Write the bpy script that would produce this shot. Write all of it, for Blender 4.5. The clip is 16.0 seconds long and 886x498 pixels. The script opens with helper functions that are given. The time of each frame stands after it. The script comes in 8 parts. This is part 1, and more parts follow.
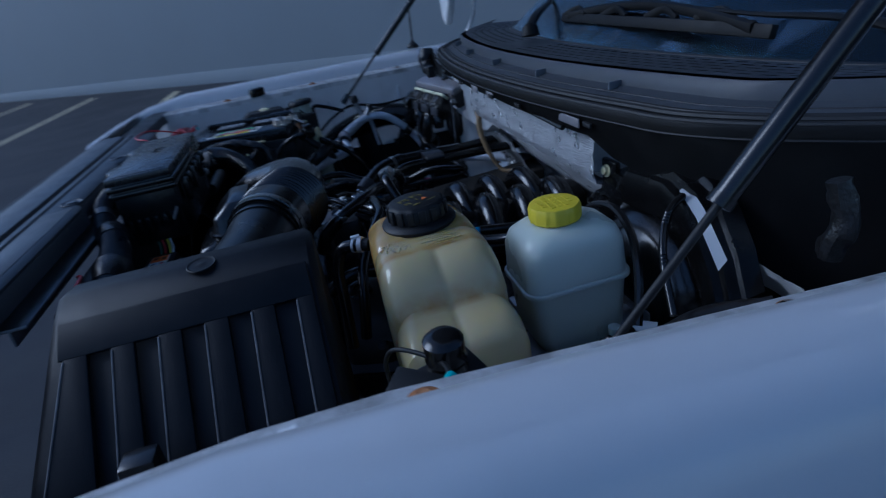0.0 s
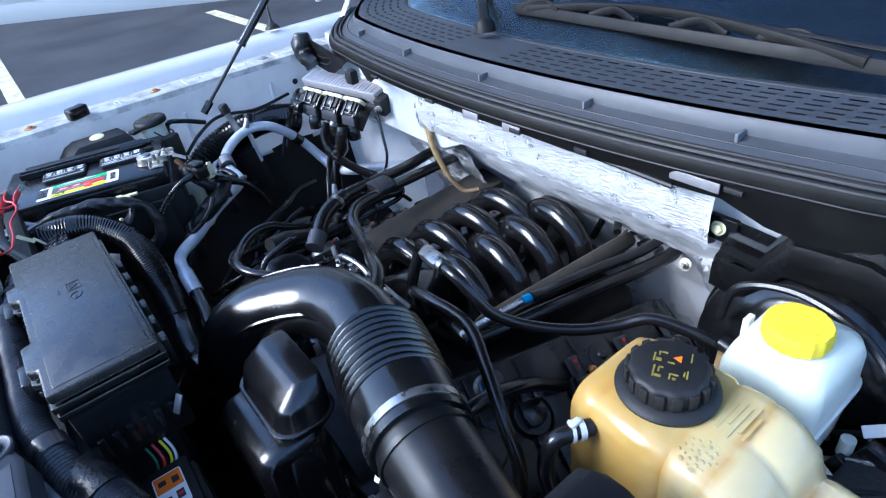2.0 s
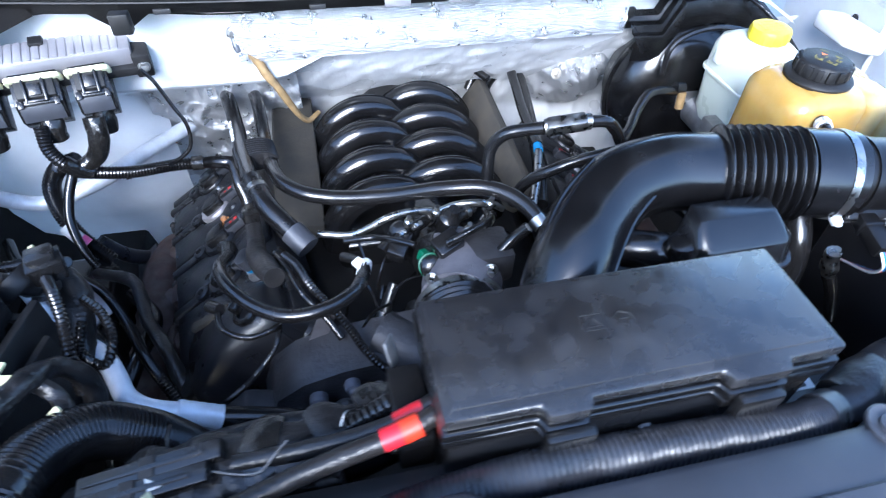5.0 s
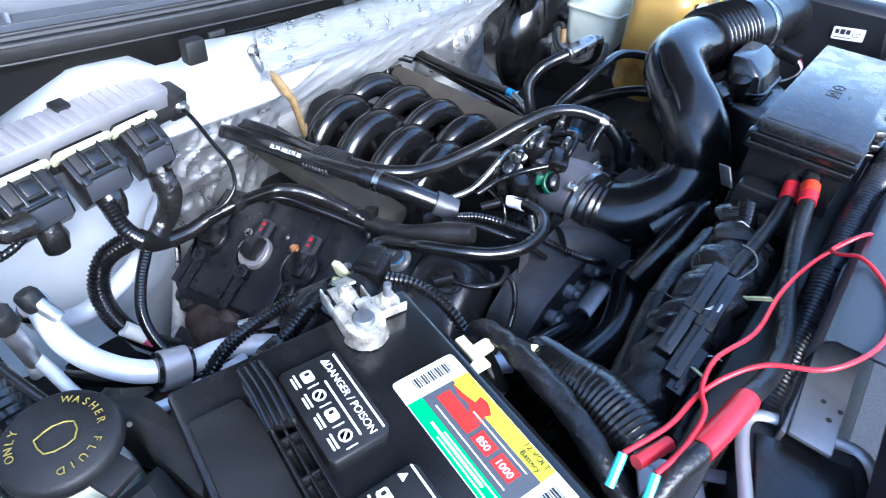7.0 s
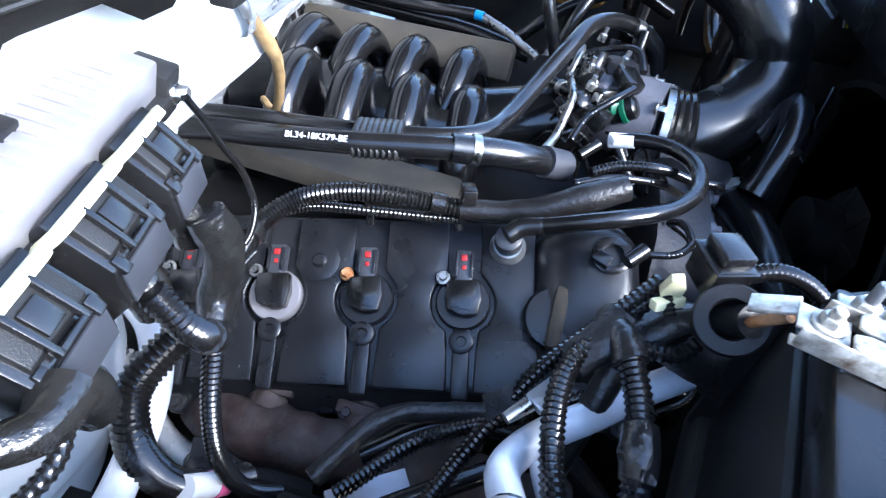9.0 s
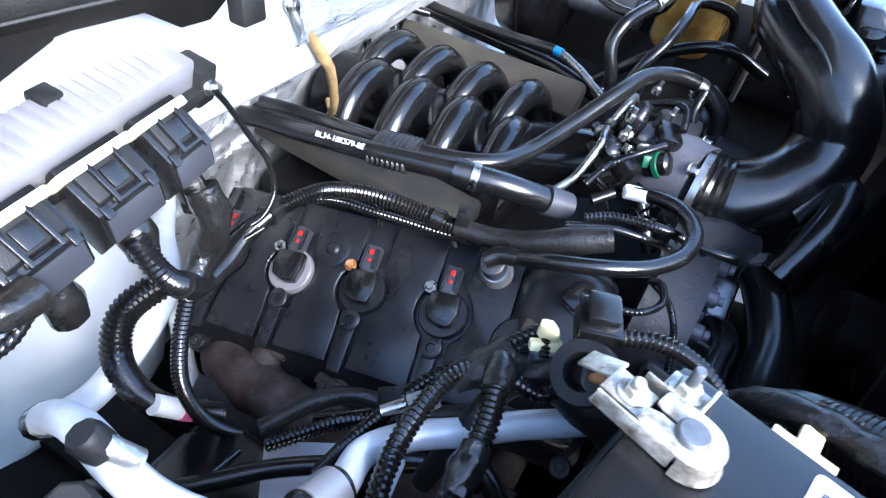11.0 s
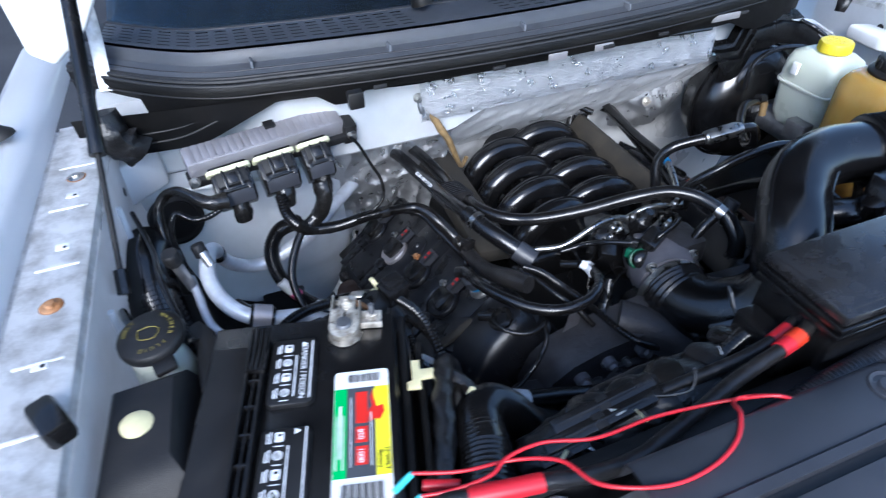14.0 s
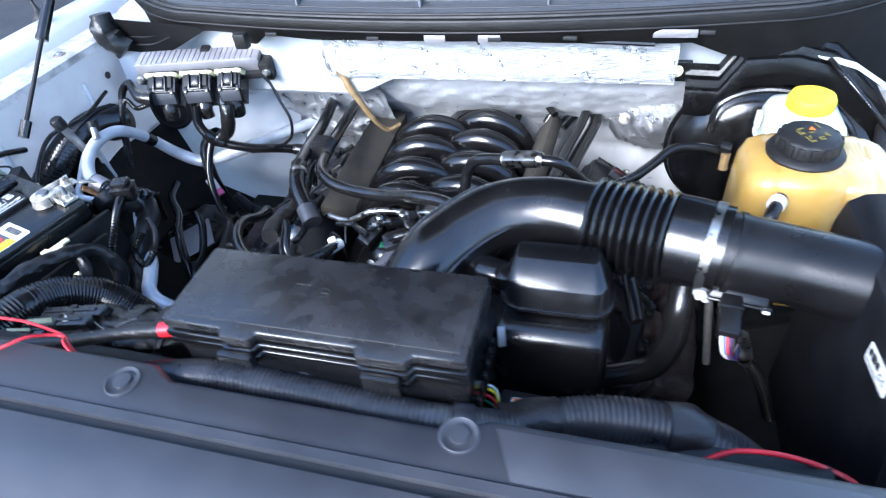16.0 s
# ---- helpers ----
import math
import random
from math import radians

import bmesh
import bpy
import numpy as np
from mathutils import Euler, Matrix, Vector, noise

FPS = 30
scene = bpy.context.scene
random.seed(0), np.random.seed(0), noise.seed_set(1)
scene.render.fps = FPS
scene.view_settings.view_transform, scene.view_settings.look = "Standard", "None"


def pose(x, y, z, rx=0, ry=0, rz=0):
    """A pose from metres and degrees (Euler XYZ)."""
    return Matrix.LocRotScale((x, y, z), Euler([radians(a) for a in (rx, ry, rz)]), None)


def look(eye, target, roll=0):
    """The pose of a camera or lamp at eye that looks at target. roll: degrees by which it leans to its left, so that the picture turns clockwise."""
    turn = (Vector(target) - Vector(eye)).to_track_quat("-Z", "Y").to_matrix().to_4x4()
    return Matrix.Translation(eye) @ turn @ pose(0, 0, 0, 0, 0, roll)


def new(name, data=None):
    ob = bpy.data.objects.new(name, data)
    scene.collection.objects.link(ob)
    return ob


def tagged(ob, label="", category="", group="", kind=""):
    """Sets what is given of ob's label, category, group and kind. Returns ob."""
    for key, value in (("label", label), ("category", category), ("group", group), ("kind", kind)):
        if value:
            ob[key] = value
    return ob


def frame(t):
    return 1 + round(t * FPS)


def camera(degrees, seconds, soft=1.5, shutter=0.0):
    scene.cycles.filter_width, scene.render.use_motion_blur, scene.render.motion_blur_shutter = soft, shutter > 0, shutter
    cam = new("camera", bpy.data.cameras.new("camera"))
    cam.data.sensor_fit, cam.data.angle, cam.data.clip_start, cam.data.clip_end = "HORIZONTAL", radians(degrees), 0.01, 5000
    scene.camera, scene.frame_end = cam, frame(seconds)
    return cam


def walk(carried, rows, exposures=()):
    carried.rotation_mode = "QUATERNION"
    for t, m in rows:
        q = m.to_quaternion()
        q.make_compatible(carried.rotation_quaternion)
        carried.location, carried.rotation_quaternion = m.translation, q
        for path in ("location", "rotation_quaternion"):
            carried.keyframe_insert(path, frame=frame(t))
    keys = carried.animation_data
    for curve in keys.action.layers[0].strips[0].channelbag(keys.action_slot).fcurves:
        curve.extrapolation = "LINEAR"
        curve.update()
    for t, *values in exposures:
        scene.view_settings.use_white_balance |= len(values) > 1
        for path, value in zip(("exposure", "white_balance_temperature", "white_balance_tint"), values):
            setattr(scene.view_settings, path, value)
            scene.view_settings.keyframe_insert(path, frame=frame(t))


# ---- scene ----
cam = camera(74.3, 16.0, soft=1.15, shutter=0.3)
PATH = [
    (0, (1.285, 0.099, 1.377), (-0.505, 0.405, 0.539), -10.8),
    (0.5, (1.157, -0.088, 1.427), (-0.399, 0.703, 0.452), -6.9),
    (1, (0.979, -0.132, 1.431), (-0.534, 0.691, 0.415), -12.4),
    (1.5, (0.853, -0.137, 1.463), (-0.488, 0.722, 0.255), -10.0),
    (2, (0.799, -0.159, 1.541), (-0.57, 0.753, 0.404), -8.7),
    (2.5, (0.788, -0.158, 1.536), (-0.587, 0.68, 0.349), -9.8),
    (2.9, (0.724, -0.218, 1.511), (-0.477, 0.758, 0.245), -6.7),
    (3, (0.695, -0.243, 1.512), (-0.432, 0.808, 0.236), -6.6),
    (3.2, (0.637, -0.295, 1.513), (-0.333, 0.879, 0.217), -7.7),
    (5.3, (-0.217, -0.434, 1.518), (0.284, 0.877, 0.092), 3.6),
    (5.5, (-0.288, -0.41, 1.467), (0.307, 0.904, 0.082), 3.5),
    (6, (-0.445, -0.369, 1.442), (0.333, 0.891, 0.098), 5.8),
    (6.5, (-0.626, -0.301, 1.463), (0.452, 0.771, 0.163), 3.5),
    (7, (-0.712, -0.243, 1.449), (0.506, 0.665, 0.148), 4.8),
    (7.5, (-0.667, -0.191, 1.413), (0.47, 0.776, 0.082), 3.2),
    (8, (-0.637, -0.052, 1.352), (0.615, 0.577, -0.075), 7.0),
    (8.5, (-0.699, 0.129, 1.315), (0.681, 0.419, -0.103), 9.6),
    (9, (-0.723, 0.215, 1.298), (0.729, 0.404, -0.065), 9.1),
    (9.2, (-0.723, 0.225, 1.29), (0.715, 0.419, -0.086), 9.1),
    (11.3, (-0.701, 0.007, 1.386), (0.554, 0.743, 0.014), 6.3),
    (11.5, (-0.71, -0.035, 1.409), (0.493, 0.813, 0.055), 3.4),
    (12, (-0.723, -0.129, 1.44), (0.364, 0.891, 0.106), 1.1),
    (12.5, (-0.746, -0.178, 1.464), (0.42, 0.855, 0.21), 1.4),
    (13, (-0.771, -0.224, 1.511), (0.29, 0.788, 0.151), 2.2),
    (13.5, (-0.69, -0.329, 1.59), (0.076, 0.975, 0.281), 1.8),
    (13.6, (-0.66, -0.355, 1.587), (0.035, 0.986, 0.275), 1.3),
    (14, (-0.525, -0.475, 1.592), (-0.027, 0.956, 0.286), -2.6),
    (14.5, (-0.317, -0.488, 1.589), (0.142, 0.935, 0.262), 1.6),
    (15, (-0.115, -0.488, 1.59), (-0.077, 1.009, 0.265), -4.8),
    (15.2, (-0.014, -0.501, 1.586), (-0.134, 1.022, 0.295), -7.7),
    (15.5, (0.134, -0.533, 1.583), (-0.155, 0.947, 0.268), -7.0),
    (16, (0.351, -0.542, 1.573), (-0.143, 0.855, 0.23), -7.8),
]
EXPOSE = [(0.0, -0.65, 4550, 10), (0.5, -0.4, 4720, 10), (1.0, 0.6, 5100, 10), (1.4, 1.41, 5250, 10), (2.0, 1.91, 5200, 10), (3.0, 2.11, 5180, 10), (5.5, 2.57, 5320, 10), (7.5, 2.62, 5390, 10), (9.0, 3.12, 5520, 10), (11.5, 2.82, 5690, 10), (12.5, 2.3, 5710, 10), (13.2, 2.1, 5690, 10), (13.9, 1.5, 5540, 10), (14.5, 1.93, 5360, 10), (15.2, 2.33, 5390, 10), (16.0, 2.43, 5500, 10)]
walk(cam, [(t, look(eye, target, roll)) for t, eye, target, roll in PATH], EXPOSE)

# ---- light: open shade under a clear sky ----
world = bpy.data.worlds.new("world")
scene.world = world
world.use_nodes = True
wn = world.node_tree.nodes
sky = wn.new("ShaderNodeTexSky")
sky.sky_type, sky.sun_disc = "NISHITA", False
sky.sun_elevation, sky.sun_rotation = radians(36), radians(203)
wn["Background"].inputs[1].default_value = 0.15
world.node_tree.links.new(sky.outputs[0], wn["Background"].inputs[0])
sun = new("sun", bpy.data.lights.new("sun", "SUN"))
sun.data.energy, sun.data.angle, sun.data.color = 1.75, radians(30), (1.0, 0.96, 0.9)
sun.matrix_world = look((-1.4, -3.2, 3.0), (0, 0, 0.6))


# ---- materials ----
def mat(name, col, rough=0.5, metal=0.0, var=0.2, scale=25.0, bump=0.15, bscale=350.0, dust=None, dust_amt=0.0, dust_scale=9.0,
        sss=0.0, sss_r=(0.02, 0.012, 0.006), trans=0.0, coat=0.0, ior=1.5, bdist=0.0006, rvar=0.15, spec=0.5, stretch=None):
    m = bpy.data.materials.new(name)
    m.use_nodes = True
    nt = m.node_tree
    N, L = nt.nodes, nt.links
    bsdf = N["Principled BSDF"]
    tc = N.new("ShaderNodeTexCoord")
    big = N.new("ShaderNodeTexNoise")
    big.inputs["Scale"].default_value, big.inputs["Detail"].default_value = scale, 5
    fine = N.new("ShaderNodeTexNoise")
    fine.inputs["Scale"].default_value, fine.inputs["Detail"].default_value = bscale, 3
    for n in (big, fine):
        L.new(tc.outputs["Object"], n.inputs["Vector"])
    if stretch:
        mp = N.new("ShaderNodeMapping")
        mp.inputs["Scale"].default_value = stretch
        L.new(tc.outputs["Object"], mp.inputs["Vector"])
        L.new(mp.outputs[0], fine.inputs["Vector"])
    ramp = N.new("ShaderNodeValToRGB")
    c = Vector(col)
    lo, hi = c * (1 - var), c * (1 + var)
    ramp.color_ramp.elements[0].position, ramp.color_ramp.elements[1].position = 0.3, 0.72
    ramp.color_ramp.elements[0].color = (*lo, 1)
    ramp.color_ramp.elements[1].color = (*[min(v, 1) for v in hi], 1)
    L.new(big.outputs[0], ramp.inputs[0])
    out = ramp.outputs[0]
    if dust:
        dn = N.new("ShaderNodeTexNoise")
        dn.inputs["Scale"].default_value, dn.inputs["Detail"].default_value = dust_scale, 8
        dn.inputs["Roughness"].default_value = 0.65
        L.new(tc.outputs["Object"], dn.inputs["Vector"])
        dr = N.new("ShaderNodeMapRange")
        dr.inputs[1].default_value, dr.inputs[2].default_value = 0.42, 0.75
        dr.inputs[3].default_value, dr.inputs[4].default_value = 0.0, dust_amt
        L.new(dn.outputs[0], dr.inputs[0])
        mix = N.new("ShaderNodeMix")
        mix.data_type = "RGBA"
        L.new(dr.outputs[0], mix.inputs[0])
        L.new(out, mix.inputs[6])
        mix.inputs[7].default_value = (*dust, 1)
        out = mix.outputs[2]
    L.new(out, bsdf.inputs["Base Color"])
    rr = N.new("ShaderNodeMapRange")
    rr.inputs[1].default_value, rr.inputs[2].default_value = 0.3, 0.7
    rr.inputs[3].default_value, rr.inputs[4].default_value = max(0.02, rough - rvar * rough), min(1, rough + rvar * rough)
    L.new(big.outputs[0], rr.inputs[0])
    L.new(rr.outputs[0], bsdf.inputs["Roughness"])
    bsdf.inputs["Metallic"].default_value = metal
    bsdf.inputs["IOR"].default_value = ior
    bsdf.inputs["Specular IOR Level"].default_value = spec
    if sss:
        bsdf.inputs["Subsurface Weight"].default_value = sss
        bsdf.inputs["Subsurface Radius"].default_value = sss_r
        bsdf.inputs["Subsurface Scale"].default_value = 1.0
    bsdf.inputs["Transmission Weight"].default_value = trans
    bsdf.inputs["Coat Weight"].default_value = coat
    if bump:
        b = N.new("ShaderNodeBump")
        b.inputs["Strength"].default_value, b.inputs["Distance"].default_value = bump, bdist
        L.new(fine.outputs[0], b.inputs["Height"])
        L.new(b.outputs[0], bsdf.inputs["Normal"])
    return m


DUST = (0.16, 0.13, 0.10)
PLASTIC = mat("black moulded plastic", (0.0065, 0.0065, 0.007), 0.25, var=0.3, bump=0.2, dust=DUST, dust_amt=0.035)
MATTE = mat("grained matte black plastic", (0.009, 0.009, 0.0095), 0.5, var=0.25, bump=0.5, bscale=900, dust=DUST, dust_amt=0.05, spec=0.3)
SHIELD = mat("grained dark grey plastic", (0.030, 0.032, 0.039), 0.4, var=0.15, bump=0.35, bscale=1100, dust=DUST, dust_amt=0.06, spec=0.55)
GLOSS = mat("satin black duct plastic", (0.004, 0.004, 0.0045), 0.22, var=0.3, bump=0.1, bscale=420, dust=DUST, dust_amt=0.02, rvar=0.35, spec=0.62)
RUNNER = mat("semi gloss black nylon", (0.005, 0.005, 0.0055), 0.16, var=0.3, bump=0.12, dust=DUST, dust_amt=0.02)
RUBBER = mat("black rubber", (0.006, 0.006, 0.0065), 0.2, var=0.3, bump=0.15, bscale=700, dust=DUST, dust_amt=0.04)
CONDUIT = mat("black corrugated conduit", (0.005, 0.005, 0.0055), 0.18, var=0.3, bump=0.1, dust=DUST, dust_amt=0.05)
TAPE = mat("wrinkled black cloth tape", (0.009, 0.009, 0.0098), 0.33, var=0.35, scale=60, bump=0.6, bscale=240, bdist=0.0016, dust=DUST, dust_amt=0.09, spec=0.4)
VINYL = mat("shiny black vinyl tape", (0.007, 0.007, 0.007), 0.22, var=0.4, scale=50, bump=0.55, bscale=140, bdist=0.0025, dust=DUST, dust_amt=0.1)
COVER = mat("dark grey valve cover plastic", (0.0078, 0.0084, 0.0105), 0.3, var=0.25, bump=0.4, bscale=900, dust=DUST, dust_amt=0.02, spec=0.5)
FOAM = mat("dusty brown black foam pad", (0.029, 0.025, 0.019), 0.9, var=0.3, bump=0.8, bscale=300, dust=(0.11, 0.085, 0.055), dust_amt=0.3, dust_scale=14)
WHITE = mat("white body paint", (0.8, 0.81, 0.82), 0.24, var=0.05, scale=7, bump=0.03, dust=(0.35, 0.31, 0.25), dust_amt=0.18, dust_scale=11, coat=0.3)
CLEANWHITE = mat("clean white body paint", (0.84, 0.85, 0.87), 0.2, var=0.03, scale=4, bump=0.02, coat=0.4)
DIRTYWHITE = mat("dusty white body paint", (0.78, 0.78, 0.78), 0.4, var=0.1, scale=14, bump=0.1, dust=(0.16, 0.145, 0.12), dust_amt=0.8, dust_scale=24)
FOIL = mat("crinkled aluminium foil insulation", (0.47, 0.475, 0.485), 0.36, 0.75, var=0.14, scale=40, bump=1.0, bscale=280, bdist=0.0032, rvar=0.4, stretch=(0.2, 1, 2.2))
FOILFLAT = mat("dull aluminium heat shield", (0.76, 0.765, 0.77), 0.34, 0.2, var=0.1, scale=9, bump=0.35, bscale=55, bdist=0.0025, dust=(0.5, 0.48, 0.45), dust_amt=0.25, rvar=0.45, stretch=(1.4, 1, 0.6))
ALU = mat("cast aluminium", (0.36, 0.365, 0.375), 0.42, 0.85, var=0.25, scale=40, bump=0.6, bscale=260, bdist=0.001, dust=(0.15, 0.13, 0.11), dust_amt=0.5)
DARKALU = mat("grimy cast aluminium", (0.042, 0.042, 0.046), 0.5, 0.5, var=0.4, scale=30, bump=0.7, bscale=180, bdist=0.0012, dust=(0.035, 0.03, 0.027), dust_amt=0.7)
PIPE = mat("oxidised white aluminium pipe", (0.68, 0.70, 0.74), 0.38, 0.25, var=0.1, scale=45, bump=0.15, dust=(0.25, 0.22, 0.19), dust_amt=0.4, dust_scale=25)
ZINC = mat("pale stained zinc", (0.62, 0.585, 0.51), 0.42, 0.55, var=0.3, scale=70, bump=0.7, bscale=220, dust=(0.11, 0.065, 0.03), dust_amt=1.0, dust_scale=95, rvar=0.4)
STEEL = mat("bright zinc plated steel", (0.46, 0.455, 0.44), 0.34, 1.0, var=0.3, scale=90, bump=0.35, bscale=200, dust=(0.1, 0.085, 0.06), dust_amt=0.75, dust_scale=45, rvar=0.5)
CAST = mat("weathered grey casting", (0.15, 0.145, 0.16), 0.55, 0.4, var=0.3, scale=35, bump=0.6, bscale=230, bdist=0.001, dust=(0.05, 0.045, 0.045), dust_amt=0.5)
AIRBOX = mat("fine grained black air box plastic", (0.007, 0.0075, 0.0095), 0.5, var=0.25, bump=0.5, bscale=900, dust=DUST, dust_amt=0.02, spec=0.2)
BARMETAL = mat("dull grey galvanised steel", (0.2, 0.205, 0.215), 0.42, 0.7, var=0.2, scale=30, bump=0.2, dust=(0.12, 0.1, 0.08), dust_amt=0.4)
LOOMSKIN = mat("smooth black loom tape", (0.017, 0.018, 0.022), 0.3, var=0.35, scale=45, bump=0.35, bscale=120, bdist=0.0014, dust=DUST, dust_amt=0.06)
LINER = mat("dusty black wheel liner", (0.022, 0.0215, 0.021), 0.6, var=0.3, scale=20, bump=0.6, bscale=160, dust=(0.07, 0.06, 0.05), dust_amt=0.5, dust_scale=7, spec=0.2)
LIDPLASTIC = mat("smudged satin black lid plastic", (0.012, 0.012, 0.0135), 0.27, var=0.45, scale=38, bump=0.3, bscale=700, dust=(0.05, 0.045, 0.04), dust_amt=0.3, dust_scale=26, rvar=0.5, spec=0.65)
DUCT = mat("dull black duct plastic", (0.0045, 0.0045, 0.005), 0.3, var=0.3, bump=0.15, dust=DUST, dust_amt=0.02, spec=0.35)
PALEGREY = mat("pale grey plastic", (0.13, 0.125, 0.12), 0.6, var=0.35, scale=60, bump=0.2)
LEAD = mat("oxidised grey lead", (0.17, 0.175, 0.185), 0.5, 0.7, var=0.3, scale=90, bump=0.6, bscale=300)
RUST = mat("rusty orange steel", (0.32, 0.13, 0.04), 0.75, 0.2, var=0.5, scale=120, bump=0.7, bscale=400, dust=(0.5, 0.38, 0.25), dust_amt=0.5, dust_scale=60)
EXHAUST = mat("rusted brown exhaust iron", (0.045, 0.026, 0.021), 0.7, 0.3, var=0.6, scale=35, bump=0.7, bscale=200, dust=(0.16, 0.15, 0.15), dust_amt=0.6, dust_scale=22)
AMBER = mat("yellowed translucent plastic", (0.37, 0.23, 0.055), 0.22, var=0.2, scale=11, bump=0.12, bscale=160, sss=0.45, sss_r=(0.02, 0.011, 0.003), dust=(0.45, 0.34, 0.14), dust_amt=0.45, dust_scale=9, coat=0.2)


def pale_end(m, x0, x1, col):
    """Lets a plastic grow paler along its thing's x, from x0 to x1, with a ragged edge: the tide marks of old fluid."""
    nt = m.node_tree
    N, L = nt.nodes, nt.links
    bsdf = N["Principled BSDF"]
    was = bsdf.inputs["Base Color"].links[0].from_socket
    tc, sep, nz, add = N.new("ShaderNodeTexCoord"), N.new("ShaderNodeSeparateXYZ"), N.new("ShaderNodeTexNoise"), N.new("ShaderNodeMath")
    nz.inputs["Scale"].default_value = 22
    add.operation = "MULTIPLY_ADD"
    L.new(tc.outputs["Object"], sep.inputs[0])
    L.new(tc.outputs["Object"], nz.inputs["Vector"])
    L.new(nz.outputs[0], add.inputs[0])
    add.inputs[1].default_value = 0.07
    L.new(sep.outputs[0], add.inputs[2])
    mr, mix = N.new("ShaderNodeMapRange"), N.new("ShaderNodeMix")
    mr.inputs[1].default_value, mr.inputs[2].default_value, mr.inputs[4].default_value = x0 + 0.035, x1 + 0.035, 0.85
    L.new(add.outputs[0], mr.inputs[0])
    mix.data_type = "RGBA"
    L.new(mr.outputs[0], mix.inputs[0])
    L.new(was, mix.inputs[6])
    mix.inputs[7].default_value = (*col, 1)
    L.new(mix.outputs[2], bsdf.inputs["Base Color"])


pale_end(AMBER, -0.03, 0.035, (0.55, 0.465, 0.25))


def seam_stains(m, places, wide, col, axis=0):
    """Brown tide marks at the given places along one of the thing's axes, broken up by noise."""
    nt = m.node_tree
    N, L = nt.nodes, nt.links
    bsdf = N["Principled BSDF"]
    was = bsdf.inputs["Base Color"].links[0].from_socket
    tc, sep, nz = N.new("ShaderNodeTexCoord"), N.new("ShaderNodeSeparateXYZ"), N.new("ShaderNodeTexNoise")
    nz.inputs["Scale"].default_value, nz.inputs["Detail"].default_value = 35, 6
    L.new(tc.outputs["Object"], sep.inputs[0])
    L.new(tc.outputs["Object"], nz.inputs["Vector"])
    total = None
    for p in places:
        away, band = N.new("ShaderNodeMath"), N.new("ShaderNodeMapRange")
        away.operation = "SUBTRACT"
        L.new(sep.outputs[axis], away.inputs[0])
        away.inputs[1].default_value = p
        size = N.new("ShaderNodeMath")
        size.operation = "ABSOLUTE"
        L.new(away.outputs[0], size.inputs[0])
        L.new(size.outputs[0], band.inputs[0])
        band.inputs[1].default_value, band.inputs[2].default_value = 0.0, wide
        band.inputs[3].default_value, band.inputs[4].default_value = 1.0, 0.0
        if total is None:
            total = band.outputs[0]
        else:
            add = N.new("ShaderNodeMath")
            add.operation = "MAXIMUM"
            L.new(total, add.inputs[0])
            L.new(band.outputs[0], add.inputs[1])
            total = add.outputs[0]
    spread, fac, mix = N.new("ShaderNodeMapRange"), N.new("ShaderNodeMath"), N.new("ShaderNodeMix")
    spread.inputs[1].default_value, spread.inputs[2].default_value, spread.inputs[3].default_value, spread.inputs[4].default_value = 0.35, 0.6, 0.2, 0.85
    L.new(nz.outputs[0], spread.inputs[0])
    fac.operation = "MULTIPLY"
    L.new(total, fac.inputs[0])
    L.new(spread.outputs[0], fac.inputs[1])
    mix.data_type = "RGBA"
    L.new(fac.outputs[0], mix.inputs[0])
    L.new(was, mix.inputs[6])
    mix.inputs[7].default_value = (*col, 1)
    L.new(mix.outputs[2], bsdf.inputs["Base Color"])


seam_stains(AMBER, (-0.0805, -0.0035, 0.032, 0.084), 0.009, (0.40, 0.22, 0.05))
seam_stains(AMBER, (0.03, 0.08), 0.075, (0.17, 0.08, 0.02), 2)
MILK = mat("milky translucent plastic", (0.60, 0.63, 0.53), 0.3, var=0.05, scale=10, bump=0.1, sss=0.6, sss_r=(0.02, 0.022, 0.02), dust=(0.6, 0.64, 0.6), dust_amt=0.4)
YELLOW = mat("bright yellow plastic", (0.66, 0.53, 0.02), 0.4, var=0.08, scale=40, bump=0.15, dust=(0.45, 0.36, 0.05), dust_amt=0.3)
CREAM = mat("cream nylon", (0.68, 0.62, 0.36), 0.5, var=0.12, scale=60, bump=0.1, dust=(0.4, 0.33, 0.18), dust_amt=0.4)
BROWNHOSE = mat("tan aged rubber strap", (0.20, 0.128, 0.052), 0.6, var=0.35, scale=60, bump=0.4, dust=(0.35, 0.27, 0.17), dust_amt=0.5)
RED = mat("red wire insulation", (0.50, 0.016, 0.026), 0.35, var=0.12, bump=0.05)
ORANGERED = mat("orange red tape", (0.62, 0.04, 0.012), 0.4, var=0.25, scale=90, bump=0.3, dust=(0.08, 0.03, 0.02), dust_amt=0.6, dust_scale=60)
YELWIRE = mat("yellow wire insulation", (0.7, 0.6, 0.02), 0.4, var=0.1, bump=0.05)
WHTWIRE = mat("white wire insulation", (0.7, 0.7, 0.68), 0.4, var=0.1, bump=0.05)
BLUE = mat("blue plastic", (0.012, 0.16, 0.36), 0.35, var=0.1, bump=0.05)
TEAL = mat("teal crimp sleeve", (0.08, 0.5, 0.52), 0.3, var=0.1, bump=0.05)
GREEN = mat("green plastic", (0.006, 0.085, 0.042), 0.4, var=0.1, bump=0.05)
PINK = mat("pink plastic", (0.75, 0.12, 0.3), 0.4, var=0.1, bump=0.05)
